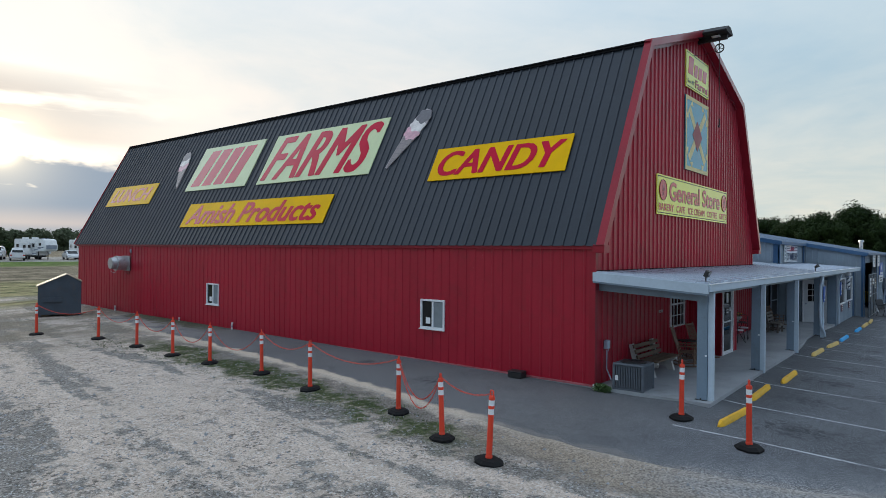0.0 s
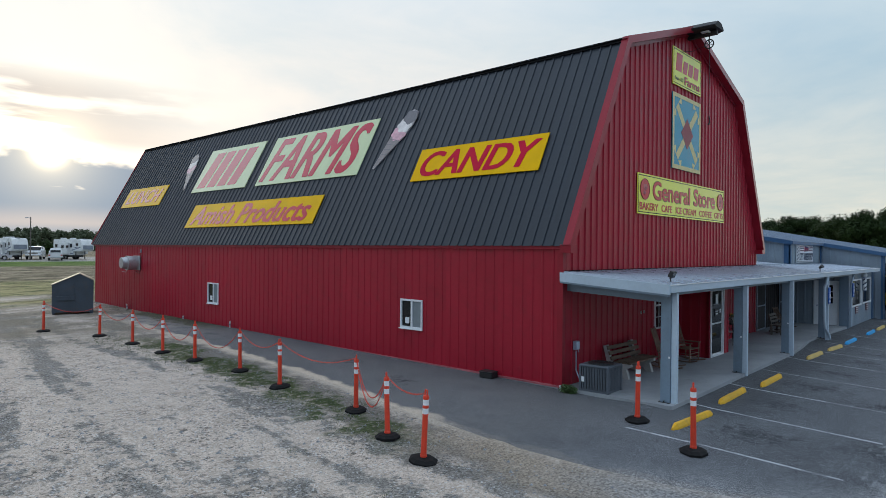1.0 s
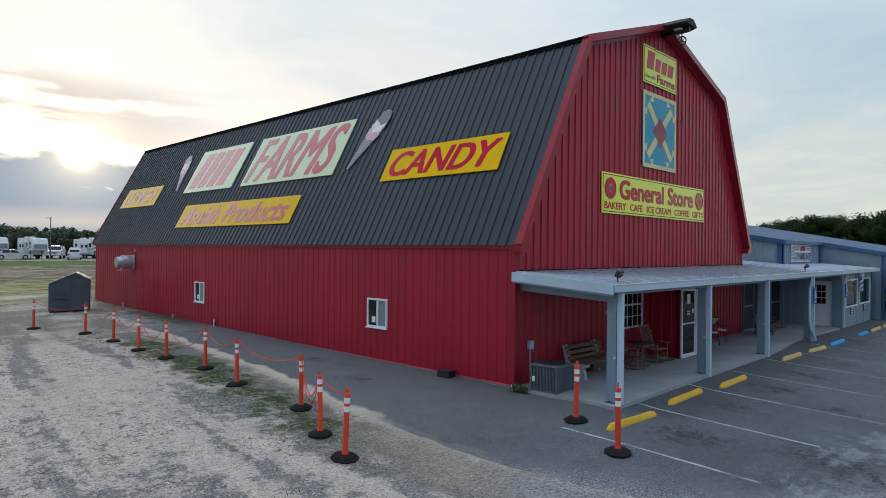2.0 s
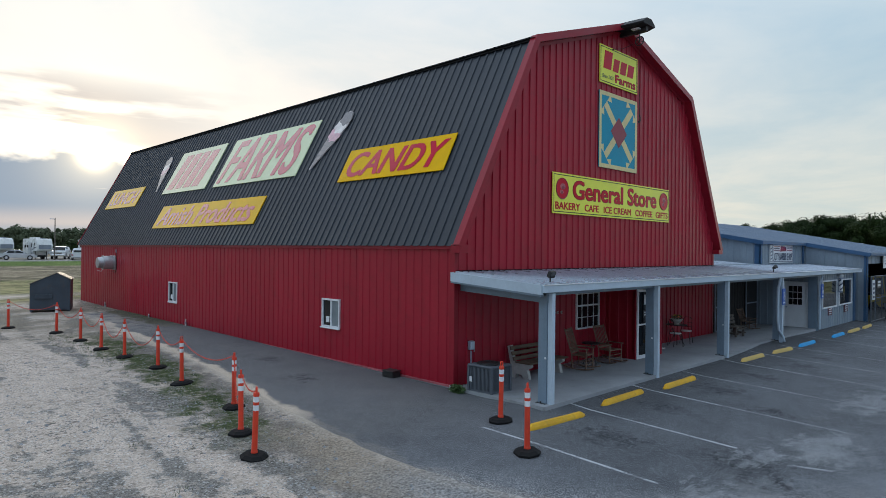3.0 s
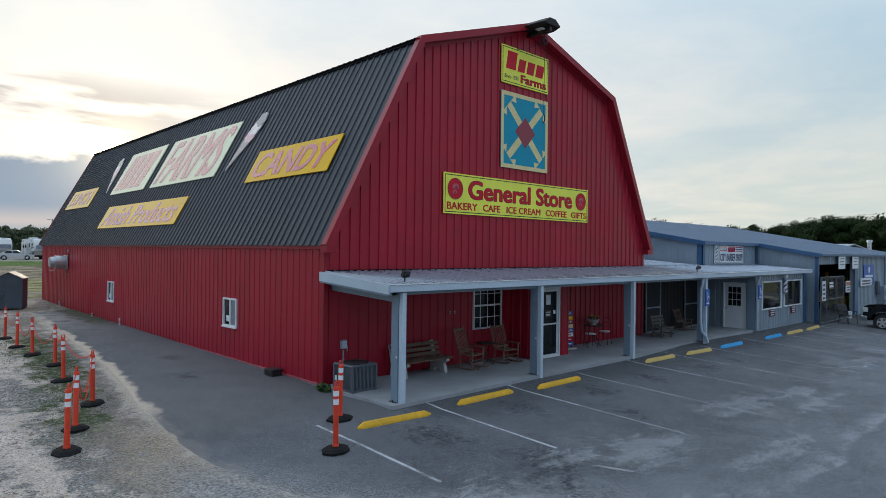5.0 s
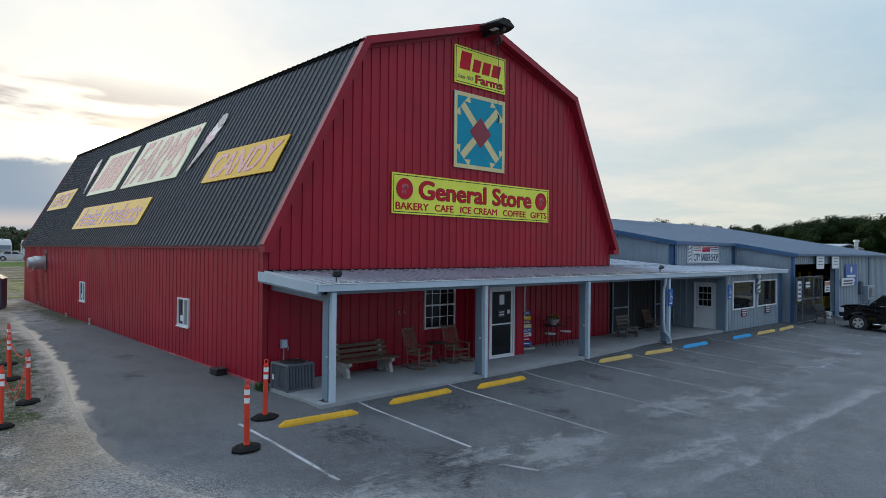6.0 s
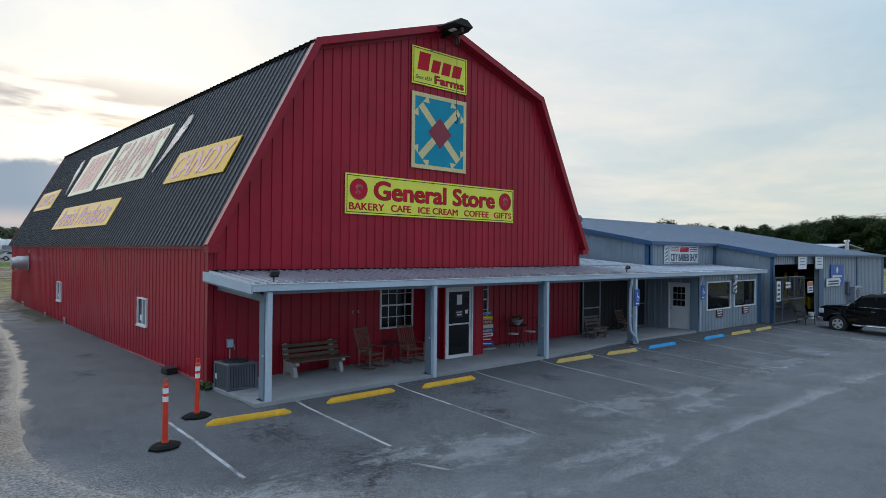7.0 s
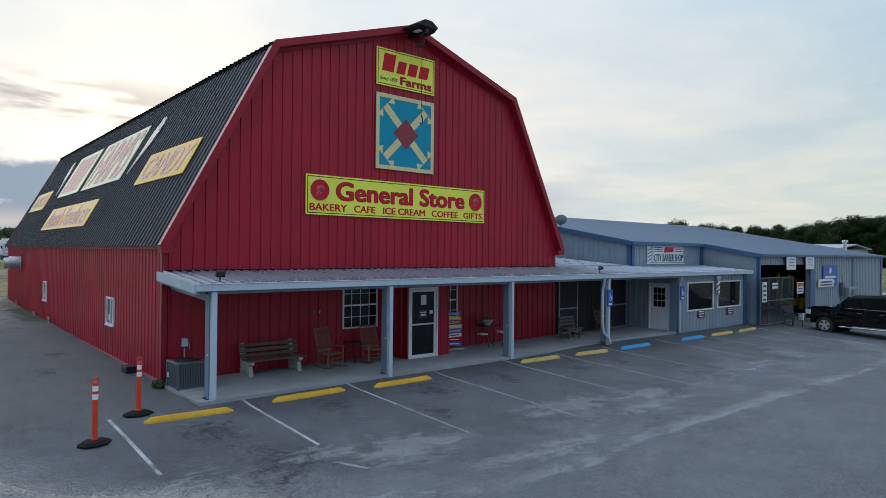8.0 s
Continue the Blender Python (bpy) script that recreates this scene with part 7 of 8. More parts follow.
# ---- vehicles ----
def side_patch(pts, half, sign, out=0.008, deep=0.03):
    """A thin plate that follows a sloping side; half(z) is the half width there."""
    bm = bmesh.new()
    a = [bm.verts.new((x, sign * (half(z) + out), z)) for x, z in pts]
    b = [bm.verts.new((x, sign * (half(z) - deep), z)) for x, z in pts]
    bm.faces.new(a)
    bm.faces.new(b[::-1])
    n = len(pts)
    for i in range(n):
        bm.faces.new((a[i], b[i], b[(i + 1) % n], a[(i + 1) % n]))
    return bm


def loft(pts, half):
    """A body whose side outline is pts and whose half width depends on height."""
    bm = bmesh.new()
    a = [bm.verts.new((x, half(z), z)) for x, z in pts]
    b = [bm.verts.new((x, -half(z), z)) for x, z in pts]
    bm.faces.new(a)
    bm.faces.new(b[::-1])
    n = len(pts)
    for i in range(n):
        bm.faces.new((a[i], b[i], b[(i + 1) % n], a[(i + 1) % n]))
    bmesh.ops.recalc_face_normals(bm, faces=bm.faces[:])
    return bm


RIM_SILVER = surface("silver_wheel_rim", (0.60, 0.60, 0.61), 0.35, 0.5, var=0.08)


def wheel(parent, x, y, r, w, rim=RIM_SILVER):
    s = 1 if y > 0 else -1
    t = part("wheel", cyl((x, y - s * w, r), (x, y, r), r, seg=28), TYRE, parent)
    part("rim", cyl((x, y - s * 0.05, r), (x, y + s * 0.006, r), r * 0.62, r * 0.60, seg=24), rim, t)
    part("hub", cyl((x, y, r), (x, y + s * 0.02, r), r * 0.16, seg=12), rim, t)
    for i in range(5):
        a = i * 2 * math.pi / 5 + 0.3
        c, d = math.cos(a), math.sin(a)
        o = prism([(x + r * 0.2 * c - r * 0.13 * d, r + r * 0.2 * d + r * 0.13 * c), (x + r * 0.54 * c - r * 0.1 * d, r + r * 0.54 * d + r * 0.1 * c), (x + r * 0.54 * math.cos(a + 0.8), r + r * 0.54 * math.sin(a + 0.8)), (x + r * 0.22 * math.cos(a + 0.7), r + r * 0.22 * math.sin(a + 0.7))], "y", y + s * 0.007, y + s * 0.011)
        part("rim_gap", o, BLACK, t)


def arch(cx, r, base, n=9):
    return [(cx - r * math.cos(math.pi * i / n), base + r * math.sin(math.pi * i / n)) for i in range(n + 1)]


def pickup(m, paint, label, cover=False):
    v = thing("pickup_truck", label, "truck", m)
    half = lambda z: 0.985 if z < 1.05 else 0.985 - (z - 1.05) * 0.09
    base = 0.48
    pts = [(-2.92, base + 0.12), (-2.92, 1.36)] + [(-0.9, 1.36), (-0.85, 1.26), (1.3, 1.30), (1.9, 1.33), (2.5, 1.27), (2.70, 1.16), (2.76, 0.62), (2.66, base)]
    low = arch(1.86, 0.5, base)[::-1] + arch(-1.86, 0.5, base)[::-1]
    body = loft(pts + low, half)
    bmesh.ops.bevel(body, geom=[e for e in body.edges if e.calc_length() > 0.3], offset=0.035, segments=2, affect="EDGES")
    part("body", body, paint, v)
    cab = lambda z: 0.93 - (z - 1.2) * 0.24
    cp = [(-0.98, 1.24), (1.48, 1.24), (0.84, 1.80), (0.58, 1.92), (-0.60, 1.96), (-0.88, 1.88)]
    c = loft(cp, cab)
    bmesh.ops.bevel(c, geom=c.edges[:], offset=0.03, segments=2, affect="EDGES")
    part("cab", c, paint, v)
    for s in (1, -1):
        part("side_window", side_patch([(0.30, 1.33), (1.22, 1.33), (0.78, 1.74), (0.56, 1.84), (0.30, 1.85)], cab, s), PANE, v)
        part("side_window", side_patch([(-0.82, 1.33), (0.22, 1.33), (0.22, 1.85), (-0.72, 1.85)], cab, s), PANE, v)
        part("mirror", join(box(1.02, 1.22, s * 1.0 - 0.14, s * 1.0 + 0.14, 1.25, 1.5, 0.03), None), paint, v)
        part("running_board", box(-1.2, 1.2, s * 0.98 - 0.1, s * 0.98 + 0.04, 0.38, 0.44, 0.02), CHROME, v)
        part("door_seam", side_patch([(0.10, 0.56), (0.115, 0.56), (0.115, 1.2), (0.10, 1.2)], half, s, 0.003), BLACK, v)
        part("door_seam", side_patch([(-0.85, 0.56), (-0.835, 0.56), (-0.835, 1.2), (-0.85, 1.2)], half, s, 0.003), BLACK, v)
        part("door_seam", side_patch([(1.1, 0.56), (1.115, 0.56), (1.115, 1.2), (1.1, 1.2)], half, s, 0.003), BLACK, v)
        for x in (0.2, -0.75):
            part("door_handle", side_patch([(x, 1.08), (x + 0.2, 1.08), (x + 0.2, 1.13), (x, 1.13)], half, s, 0.03), CHROME, v)
        part("window_strip", side_patch([(-0.88, 1.275), (1.32, 1.275), (1.30, 1.30), (-0.88, 1.30)], cab, s, 0.012), CHROME, v)
        part("wheel_lip", side_patch(arch(1.86, 0.56, base) + arch(1.86, 0.49, base)[::-1], half, s, 0.02), paint, v)
        part("wheel_lip", side_patch(arch(-1.86, 0.56, base) + arch(-1.86, 0.49, base)[::-1], half, s, 0.02), paint, v)
        part("headlight", box(2.50, 2.74, s * 0.82 - 0.18, s * 0.82 + 0.18, 0.88, 1.12, 0.03), HEADLIGHT, v, "clear headlight")
        part("tail_light", box(-2.94, -2.85, s * 0.92 - 0.06, s * 0.92 + 0.06, 0.9, 1.25, 0.01), TAIL_RED, v)
        for x in (1.86, -1.86):
            wheel(v, x, s * 0.97, 0.41, 0.26)
    part("windscreen", join(box(-0.02, 0.02, -0.78, 0.78, 0.0, 0.82), None, pose(1.46, 0, 1.29, 0, -49, 0)), PANE, v)
    part("rear_window", join(box(-0.015, 0.015, -0.7, 0.7, 0.0, 0.5), None, pose(-0.905, 0, 1.3, 0, 10, 0)), PANE, v)
    part("grille", box(2.66, 2.755, -0.6, 0.6, 0.74, 1.06, 0.02), CHROME, v, "chrome grille")
    for z in (0.8, 0.9):
        part("grille_slot", box(2.75, 2.76, -0.52, 0.52, z, z + 0.06), BLACK, v)
    part("front_bumper", box(2.50, 2.84, -1.0, 1.0, 0.46, 0.72, 0.05), CHROME, v)
    part("rear_bumper", box(-3.02, -2.86, -0.95, 0.95, 0.5, 0.68, 0.03), CHROME, v)
    if cover:
        cv = loft([(-2.9, 1.36), (-1.0, 1.36), (-1.02, 1.9), (-2.7, 1.86)], cab)
        bmesh.ops.bevel(cv, geom=cv.edges[:], offset=0.05, segments=2, affect="EDGES")
        part("bed_cover", cv, paint, v)
        part("cover_window", join(box(-0.01, 0.01, -0.6, 0.6, 0, 0.4), None, pose(-2.9, 0, 1.38, 0, 20, 0)), PANE, v)
    return v


def sedan(m, paint, label, tall=0.0):
    v = thing("car", label, "car", m)
    half = lambda z: 0.9 if z < 0.85 else 0.9 - (z - 0.85) * 0.08
    base = 0.32
    h = 0.92 + tall * 0.2
    pts = [(-2.3, base + 0.1), (-2.32, h), (-1.5, h + 0.03), (0.9, h), (1.9, h - 0.12), (2.28, h - 0.25), (2.3, base + 0.05)]
    body = loft(pts + arch(1.4, 0.38, base)[::-1] + arch(-1.4, 0.38, base)[::-1], half)
    bmesh.ops.bevel(body, geom=[e for e in body.edges if e.calc_length() > 0.25], offset=0.05, segments=2, affect="EDGES")
    part("body", body, paint, v)
    cab = lambda z: 0.84 - (z - h) * 0.38
    top = h + 0.52 + tall * 0.15
    rear = -1.9 if not tall else -2.25
    c = loft([(rear, h), (1.0, h), (0.15, top), (-1.0 if not tall else -1.9, top)], cab)
    bmesh.ops.bevel(c, geom=c.edges[:], offset=0.05, segments=2, affect="EDGES")
    part("cabin", c, paint, v)
    for s in (1, -1):
        part("side_window", side_patch([(-0.35, h + 0.06), (0.72, h + 0.06), (0.14, top - 0.09), (-0.35, top - 0.08)], cab, s), PANE, v)
        part("side_window", side_patch([(rear + 0.5, h + 0.06), (-0.43, h + 0.06), (-0.43, top - 0.08), (rear + 0.75, top - 0.09)], cab, s), PANE, v)
        part("headlight", box(2.1, 2.3, s * 0.68 - 0.15, s * 0.68 + 0.15, 0.6, 0.74, 0.03), HEADLIGHT, v)
        part("tail_light", box(-2.34, -2.2, s * 0.74 - 0.12, s * 0.74 + 0.12, 0.68, 0.85, 0.02), TAIL_RED, v)
        for x in (1.4, -1.4):
            wheel(v, x, s * 0.89, 0.33, 0.2)
    part("windscreen", join(box(-0.012, 0.012, -0.66, 0.66, 0.06, 0.86), None, pose(1.03, 0, h, 0, -59, 0)), PANE, v)
    part("rear_window", join(box(-0.012, 0.012, -0.62, 0.62, 0.06, 0.5 if tall else 0.8), None, pose(rear - 0.03, 0, h, 0, 33 if tall else 57, 0)), PANE, v)


def trailer(m, label, L=9.5):
    """A fifth-wheel camping trailer, its raised nose towards +x."""
    v = thing("camper_trailer", label, "trailer", m)
    w = lambda z: 1.25
    f = L / 2
    body = loft([(-f, 0.75), (f - 2.3, 0.75), (f - 2.25, 1.45), (f - 0.35, 1.5), (f, 1.75), (f + 0.05, 2.6), (f - 0.35, 3.55), (f - 0.8, 3.75), (-f, 3.75)], w)
    bmesh.ops.bevel(body, geom=[e for e in body.edges if e.calc_length() > 0.4], offset=0.08, segments=2, affect="EDGES")
    part("body", body, RV_WHITE, v)
    part("slide_out", box(-1.4, 1.6, 1.24, 1.8, 1.0, 3.1, 0.04), RV_WHITE, v)
    part("slide_out", box(-2.0, 0.8, -1.8, -1.24, 1.0, 3.1, 0.04), RV_WHITE, v)
    for s in (1, -1):
        part("stripe", side_patch([(-f + 0.1, 1.0), (f - 2.35, 1.0), (f - 2.35, 1.16), (-f + 0.1, 1.16)], w, s), RV_GREY, v)
        part("stripe", side_patch([(f - 2.6, 1.6), (f - 0.3, 2.2), (f - 0.3, 2.35), (f - 2.9, 1.75)], w, s), RV_GREY, v)
        for x, wd, z, h in ((-f + 0.6, 0.7, 2.2, 0.6), (f - 3.2, 0.55, 2.2, 0.7), (f - 1.6, 0.6, 2.5, 0.5)):
            part("window", side_patch([(x, z), (x + wd, z), (x + wd, z + h), (x, z + h)], w, s, 0.015), PANE, v)
        for x, z in ((-0.9, 2.1), (0.4, 2.1)):
            part("window", box(x, x + 0.7, s * 1.81 - 0.015, s * 1.81 + 0.015, z, z + 0.5), PANE, v)
        part("door", side_patch([(f - 4.3, 0.85), (f - 3.6, 0.85), (f - 3.6, 2.75), (f - 4.3, 2.75)], w, s, 0.02), CAR_WHITE, v)
        for x in (-1.3, -0.45):
            wheel(v, x, s * 1.22, 0.38, 0.24)
        part("jack", box(f - 2.1, f - 1.98, s * 0.9 - 0.05, s * 0.9 + 0.05, 0.0, 1.5), BLACK, v)
    part("nose_panel", join(box(-0.02, 0.02, -1.0, 1.0, 0.0, 0.75), None, pose(f + 0.04, 0, 1.85, 0, 2, 0)), RV_GREY, v)
    part("underbelly", box(-f + 0.4, f - 2.5, -1.0, 1.0, 0.42, 0.76, 0.04), BLACK, v, "black tanks and chassis under the floor")
    for s in (1, -1):
        part("swoosh", side_patch([(f - 2.4, 2.3), (f - 1.2, 2.05), (f - 0.15, 2.2), (f - 1.2, 2.2)], w, s, 0.012), NAVY, v)
        part("swoosh", side_patch([(-f + 1.5, 1.5), (-f + 2.3, 1.35), (f - 2.5, 1.7), (-f + 2.4, 1.5)], w, s, 0.012), NAVY, v)
    for x in (-0.2, -2.8):
        part("roof_unit", box(x - 0.5, x + 0.5, -0.35, 0.35, 3.74, 4.02, 0.06), RV_WHITE, v)
    part("rear_window", box(-f - 0.015, -f + 0.01, -0.6, 0.6, 2.0, 2.6), PANE, v)
    for x in (2.0, 3.0):
        part("roof_vent", box(x - 0.2, x + 0.2, -0.2, 0.2, 3.74, 3.86, 0.02), RV_GREY, v)


def at(x, y, turn):
    return pose(x, y, gz(y, x) + (0.018 if y < 0 else 0.0), 0, 0, turn)


pickup(at(29.56, -7.34, 81.4), CAR_BLACK, "shiny black crew-cab pickup truck on the asphalt")
trailer(at(12.6, 99.5, -85) @ Matrix.Diagonal((0.82, 0.82, 0.82, 1)), "white fifth-wheel camper trailer parked beyond the field", 7.6)
trailer(at(21.0, 100.5, -72) @ Matrix.Diagonal((0.82, 0.82, 0.82, 1)), "white fifth-wheel camper trailer with dark stripes", 8.0)
trailer(at(8.0, 103.0, -75) @ Matrix.Diagonal((0.82, 0.82, 0.82, 1)), "white camper trailer parked beyond the field", 7.5)
trailer(at(28.5, 101.5, -80) @ Matrix.Diagonal((0.82, 0.82, 0.82, 1)), "white camper trailer half hidden behind the barn", 7.5)
pickup(at(15.9, 100.5, -112), CAR_WHITE, "white pickup truck parked between the campers", True)
sedan(at(17.2, 96.0, 74), CAR_WHITE, "white sport utility car parked by the campers", 1.0)
sedan(at(9.6, 96.5, -12), CAR_SILVER, "silver saloon car parked by the campers")
sedan(at(25.0, 98.0, -100), CAR_WHITE, "white saloon car parked by the campers")


def utility_pole(x, y, h):
    p = thing("utility_pole", "bare grey wooden utility pole with a lamp arm", "pole", at(x, y, 20))
    part("pole", cyl((0, 0, -0.3), (0, 0, h), 0.10, 0.06, seg=12), WOOD_GREY, p)
    part("lamp_arm", tube([(0, 0, h - 0.3), (-0.25, 0, h - 0.12), (-0.5, 0, h - 0.12)], 0.03, 6), GALV, p)
    part("lamp_head", box(-0.75, -0.45, -0.08, 0.08, h - 0.2, h - 0.1, 0.02), GALV, p)


utility_pole(14.15, 96.5, 6.2)


# ---- trees ----
def leaf_mat(name, dark, light):
    m = bpy.data.materials.new(name)
    m.use_nodes = True
    k = Nodes(m.node_tree)
    b = m.node_tree.nodes["Principled BSDF"]
    isl = k.add("ShaderNodeNewGeometry", out=8)
    rnd = k.add("ShaderNodeObjectInfo", out=5)
    co = k.add("ShaderNodeTexCoord", out=3)
    f = k.math("ADD", k.math("MULTIPLY", isl, 0.6), k.ramp(k.noise(co, 0.5, 3.0, 0.6), 0.3, 0.7, -0.1, 0.4))
    f = k.math("ADD", f, k.math("MULTIPLY", rnd, 0.25))
    k.put(b.inputs["Base Color"], k.mix(f, dark, light))
    b.inputs["Roughness"].default_value = 0.65
    b.inputs["Specular IOR Level"].default_value = 0.1
    return m


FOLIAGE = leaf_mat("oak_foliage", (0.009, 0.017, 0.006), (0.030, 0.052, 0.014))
# distant haze is mixed into these paler, greyer leaf colours
FOLIAGE_FAR = leaf_mat("hazed_far_foliage", (0.066, 0.084, 0.05), (0.105, 0.125, 0.07))
BARK = surface("bark", (0.09, 0.07, 0.055), 0.9, var=0.3, scale=2.0, grain=20, gvar=0.2, bump=0.01)


def crown_points(rng, n, h, r):
    """Clump centres of an uneven crown: several lobes of leaf clumps."""
    lobes = []
    for _ in range(n):
        t = rng.uniform(0.12, 0.95)
        rad = r * math.sin(math.pi * min(1.0, 0.22 + 0.74 * t)) ** 0.6 * rng.uniform(0.2, 1.0)
        a = rng.uniform(0, 2 * math.pi)
        lobes.append((Vector((rad * math.cos(a), rad * math.sin(a), h * t)), r * rng.uniform(0.22, 0.42)))
    return lobes


def add_leaves(vs, fs, rng, c, r, n, size):
    for _ in range(n):
        d = Vector((rng.gauss(0, 1), rng.gauss(0, 1), rng.gauss(0, 0.8))).normalized()
        p = c + d * r * rng.uniform(0.55, 1.05)
        a = (d + Vector((rng.uniform(-1, 1), rng.uniform(-1, 1), rng.uniform(-1, 1))) * 0.45).normalized()
        u = a.orthogonal().normalized()
        u = Matrix.Rotation(rng.uniform(0, 6.28), 3, a) @ u
        w = a.cross(u)
        s = size * rng.uniform(0.6, 1.3)
        i = len(vs)
        vs += [p - u * s, p + w * s * 0.6, p + u * s, p - w * s * 0.6]
        fs.append((i, i + 1, i + 2, i + 3))


def tree_kind(seed, h, r, lobes, leaves, size):
    rng = random.Random(seed)
    t = thing("tree", "broad dark green deciduous tree at the wood's edge", "tree", group="trees behind the shops")
    bm = tube([(0, 0, -0.3), (0.1, 0, h * 0.25), (0.05, 0.15, h * 0.5), (0.1, 0.1, h * 0.85)], [h * 0.022, h * 0.017, h * 0.012, h * 0.004], 8)
    pts = crown_points(rng, lobes, h, r)
    for c, rr in pts[:7]:
        tube([(0.08, 0.08, h * rng.uniform(0.25, 0.45)), tuple(c * 0.55 + Vector((0, 0, h * 0.12))), tuple(c)], [h * 0.009, h * 0.006, h * 0.002], 5, bm)
    part("trunk", bm, BARK, t)
    vs, fs = [], []
    for c, rr in pts:
        add_leaves(vs, fs, rng, c, rr, leaves, size)
    me = bpy.data.meshes.new("crown")
    me.from_pydata([tuple(v) for v in vs], [], fs)
    me.materials.append(FOLIAGE)
    cr = new("crown", me)
    cr.parent = t
    tagged(cr, kind="stuff")
    return t


def build_trees():
    rng = random.Random(31)
    kinds = [tree_kind(100 + i, h, r, 46, 320, 0.31) for i, (h, r) in enumerate(((15, 7.5), (16.5, 8.0), (14, 7.5), (15.5, 7.0), (17.5, 8.5)))]
    HEIGHTS = (15, 16.5, 14, 15.5, 17.5)
    eye = Vector((-6, -14, 0))
    used = set()
    # the wood's edge behind the shops, by bearing from the lot
    for row, (dist, n) in enumerate(((205, 25), (219, 23), (236, 17))):
        for i in range(n):
            ang = radians(-5 + 40 * (i + rng.uniform(-0.3, 0.3)) / n)
            d = dist + rng.uniform(-9, 9)
            x, y = eye.x + d * math.cos(ang), eye.y + d * math.sin(ang)
            k = rng.randrange(5)
            top = float(np.interp(math.degrees(ang), (-4, 6, 9, 11, 13, 15, 17.5, 18.7, 20.5, 24.7, 27, 28.5, 29.5, 31, 40), (16.2, 16.2, 17.6, 16.6, 16.8, 16.2, 15.4, 13.4, 12.2, 12.2, 13.0, 14.4, 13.6, 12.4, 12.0)))
            s = top * rng.uniform(0.76, 1.02) * d / 215 / (HEIGHTS[k] * 1.08)
            m = pose(x, y, gz(y) - 0.2, 0, 0, rng.uniform(0, 360)) @ Matrix.Diagonal((s, s, s * rng.uniform(0.9, 1.08), 1))
            if k not in used:
                used.add(k)
                kinds[k].matrix_world = m
            else:
                c = copy_thing(kinds[k], m)
                c.matrix_world = m
    for k in range(5):
        if k not in used:
            kinds[k].matrix_world = pose(200, 60 + 9 * k, 1.5)
    # undergrowth that closes the wood's edge
    vs, fs = [], []
    for i in range(150):
        ang = radians(-6 + 42 * i / 150)
        d = 199 + rng.uniform(-3, 8)
        x, y = eye.x + d * math.cos(ang), eye.y + d * math.sin(ang)
        add_leaves(vs, fs, rng, Vector((x, y, gz(y) + rng.uniform(1.0, 4.5))), rng.uniform(2.0, 3.4), 150, 0.32)
    me = bpy.data.meshes.new("undergrowth")
    me.from_pydata([tuple(v) for v in vs], [], fs)
    me.materials.append(FOLIAGE)
    tagged(new("undergrowth", me), "dense dark green undergrowth along the wood's edge", "bushes", kind="stuff")
    # the far woods beyond the campers
    vs, fs = [], []
    for row in range(3):
        for i in range(120):
            x = -150 + 330 * (i + rng.uniform(-0.4, 0.4)) / 120
            y = 300 + 14 * row + rng.uniform(-5, 5)
            h = rng.uniform(7.0, 9.8) + (1.5 if row else 0)
            for _ in range(13):
                c = Vector((x + rng.uniform(-3.0, 3.0), y + rng.uniform(-2, 2), 1.7 + h * rng.uniform(0.1, 0.92)))
                add_leaves(vs, fs, rng, c, rng.uniform(1.1, 2.0), 56, 0.52)
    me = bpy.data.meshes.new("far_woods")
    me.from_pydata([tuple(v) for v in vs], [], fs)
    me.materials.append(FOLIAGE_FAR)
    tagged(new("far_woods", me), "distant line of green woods beyond the fields, coloured paler for haze", "woods", kind="stuff")
    vs, fs = [], []
    for i in range(14):
        add_leaves(vs, fs, rng, Vector((22.5 + rng.uniform(-1.2, 1.2), 116 + rng.uniform(-1, 1), 1.1 + rng.uniform(0.5, 3.0))), 0.8, 60, 0.2)
    t = thing("bush", "round green bush behind the parked cars", "bush", pose(0, 0, 0))
    me = bpy.data.meshes.new("crown")
    me.from_pydata([tuple(v) for v in vs], [], fs)
    me.materials.append(FOLIAGE)
    c = new("crown", me)
    c.parent = t
    tagged(c, kind="stuff")


build_trees()


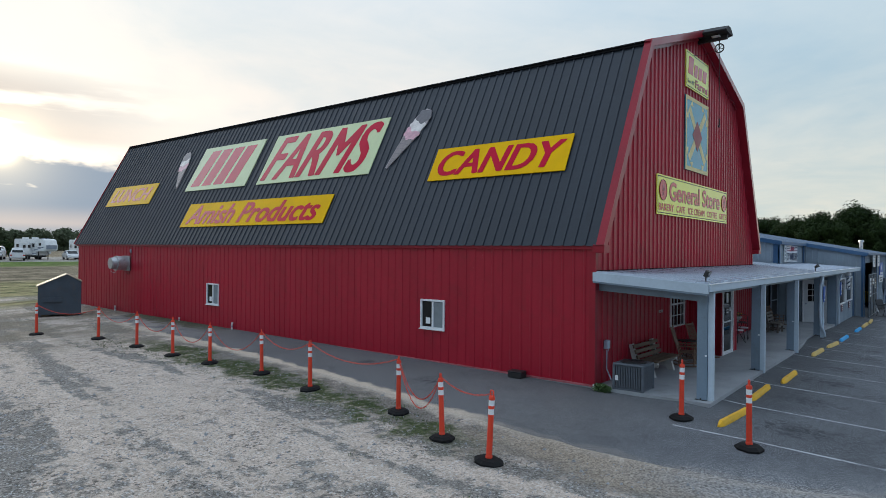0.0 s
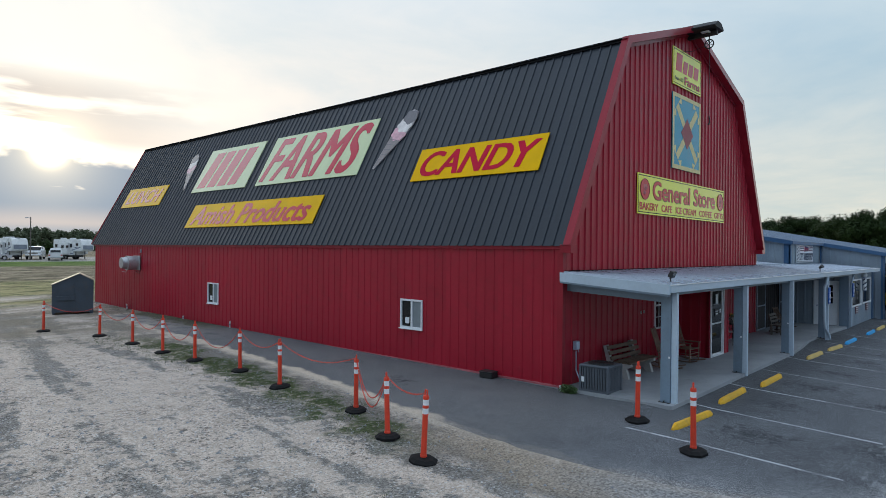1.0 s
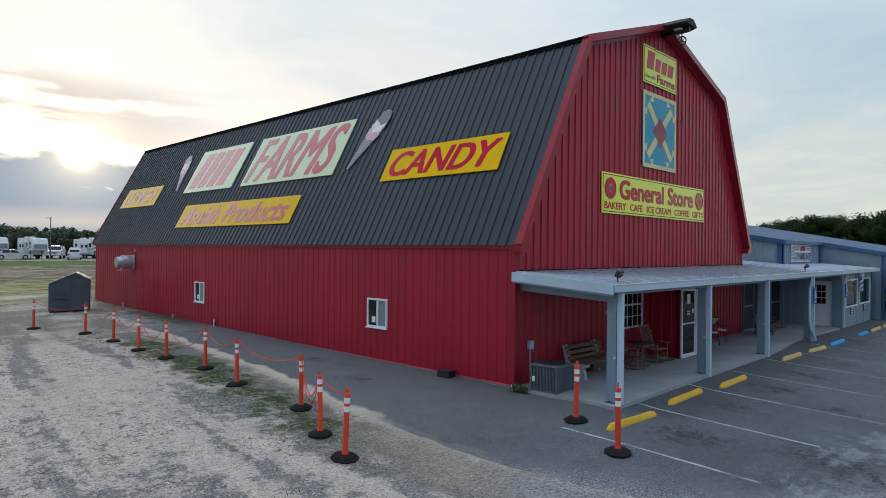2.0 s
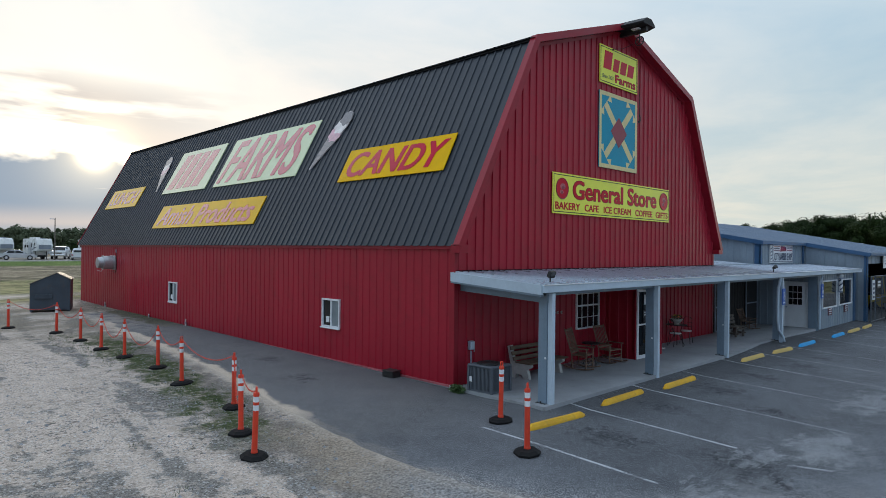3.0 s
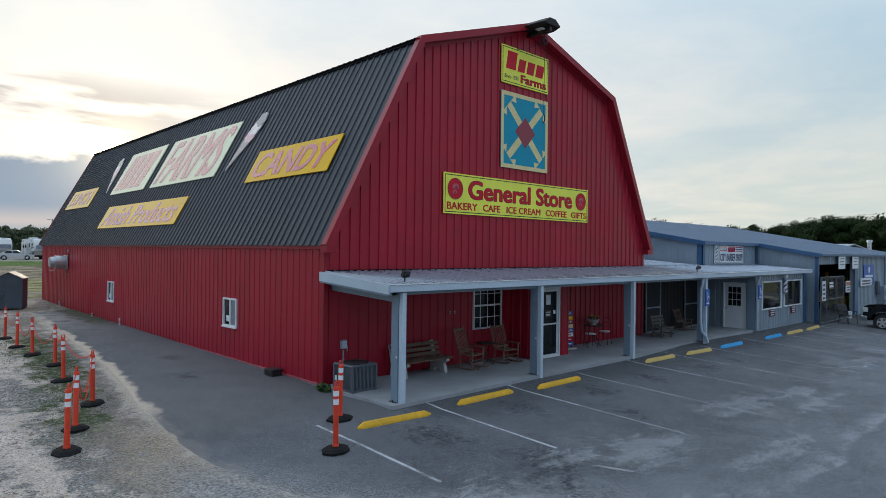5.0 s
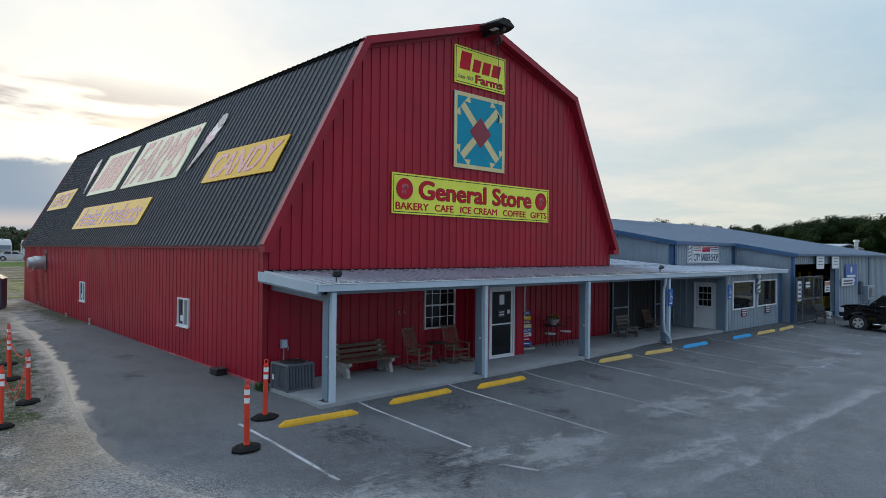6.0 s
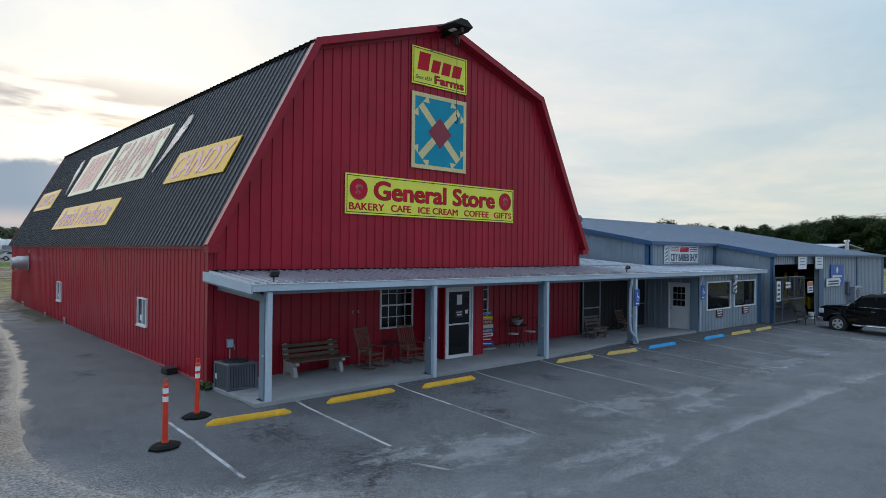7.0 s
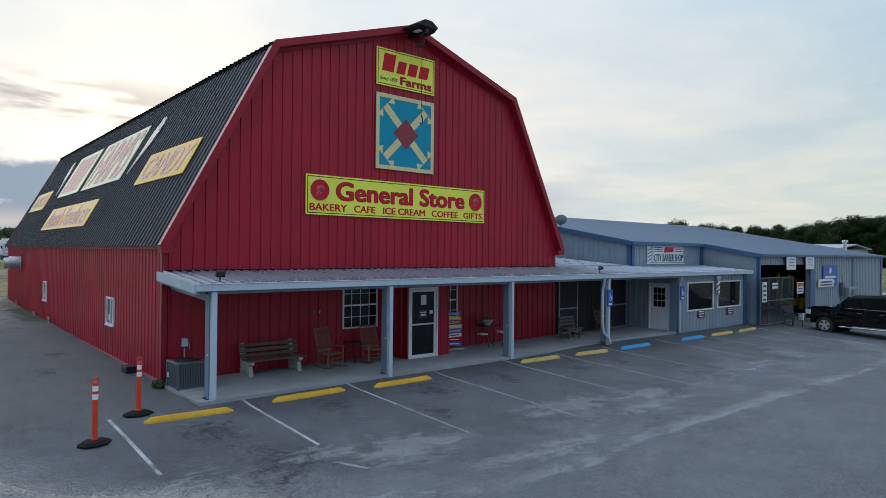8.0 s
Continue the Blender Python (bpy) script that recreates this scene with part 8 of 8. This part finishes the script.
# ---- loose stones, weeds and grass on the yard ----
def build_litter():
    rng = random.Random(77)
    vs, fs = [], []
    for _ in range(11000):
        x, y = rng.uniform(-14, -1.0), rng.uniform(-11, 12)
        if x > float(np.interp(y, [p[0] for p in EDGE], [p[1] for p in EDGE])) - 0.1:
            continue
        r = rng.uniform(0.008, 0.02) * (2.2 if rng.random() < 0.05 else 1.0)
        z = gz(y, x) + r * 0.25
        i = len(vs)
        a = rng.uniform(0, 3)
        for j in range(4):
            q = a + j * 1.57 + rng.uniform(-0.3, 0.3)
            vs.append((x + r * math.cos(q) * rng.uniform(0.8, 1.4), y + r * math.sin(q), z - r * 0.3))
        vs.append((x + rng.uniform(-0.3, 0.3) * r, y, z + r * rng.uniform(0.4, 0.8)))
        fs += [(i, i + 1, i + 4), (i + 1, i + 2, i + 4), (i + 2, i + 3, i + 4), (i + 3, i, i + 4)]
    me = bpy.data.meshes.new("gravel_stones")
    me.from_pydata(vs, [], fs)
    me.materials.append(surface("gravel_stone", (0.27, 0.275, 0.285), 0.9, var=0.3, scale=9.0, grain=30, gvar=0.25))
    tagged(new("gravel_stones", me), "loose grey gravel stones on the sandy yard", "gravel", kind="stuff")
    vs, fs = [], []
    for _ in range(420):
        y = rng.uniform(1.5, 17.0)
        x = float(np.interp(y, (-1, 2, 5, 19), (-5.4, -4.7, -4.45, -4.5))) + rng.gauss(0, 0.45)
        if x > float(np.interp(y, [p[0] for p in EDGE], [p[1] for p in EDGE])) - 0.3:
            continue
        for _ in range(rng.randrange(5, 16)):
            bx, by = x + rng.gauss(0, 0.06), y + rng.gauss(0, 0.06)
            h, a, w = rng.uniform(0.02, 0.065), rng.uniform(0, 6.28), 0.005
            dx, dy = math.cos(a), math.sin(a)
            i = len(vs)
            vs += [(bx - dy * w, by + dx * w, gz(by, bx)), (bx + dy * w, by - dx * w, gz(by, bx)), (bx + dx * h * 0.7, by + dy * h * 0.7, gz(by, bx) + h)]
            fs.append((i, i + 1, i + 2))
    for cx, cy in ((-6.9, 1.0), (-7.2, -1.6), (-5.6, -1.25), (-0.15, 21.0), (-0.3, 23.5), (-0.2, 22.2), (-0.4, 24.6), (-0.25, 19.6), (-0.5, 25.6), (-0.3, 26.6)):
        for _ in range(18):
            bx, by = cx + rng.gauss(0, 0.09), cy + rng.gauss(0, 0.09)
            h, a, w = rng.uniform(0.02, 0.08), rng.uniform(0, 6.28), 0.005
            dx, dy = math.cos(a), math.sin(a)
            i = len(vs)
            vs += [(bx - dy * w, by + dx * w, gz(by, bx)), (bx + dy * w, by - dx * w, gz(by, bx)), (bx + dx * h * 0.6, by + dy * h * 0.6, gz(by, bx) + h)]
            fs.append((i, i + 1, i + 2))
    me = bpy.data.meshes.new("grass_tufts")
    me.from_pydata(vs, [], fs)
    me.materials.append(surface("grass_blades", (0.055, 0.082, 0.025), 0.7, var=0.35, scale=3.0))
    tagged(new("grass_tufts", me), "thin green grass tufts along the marker posts", "grass", kind="stuff")


build_litter()
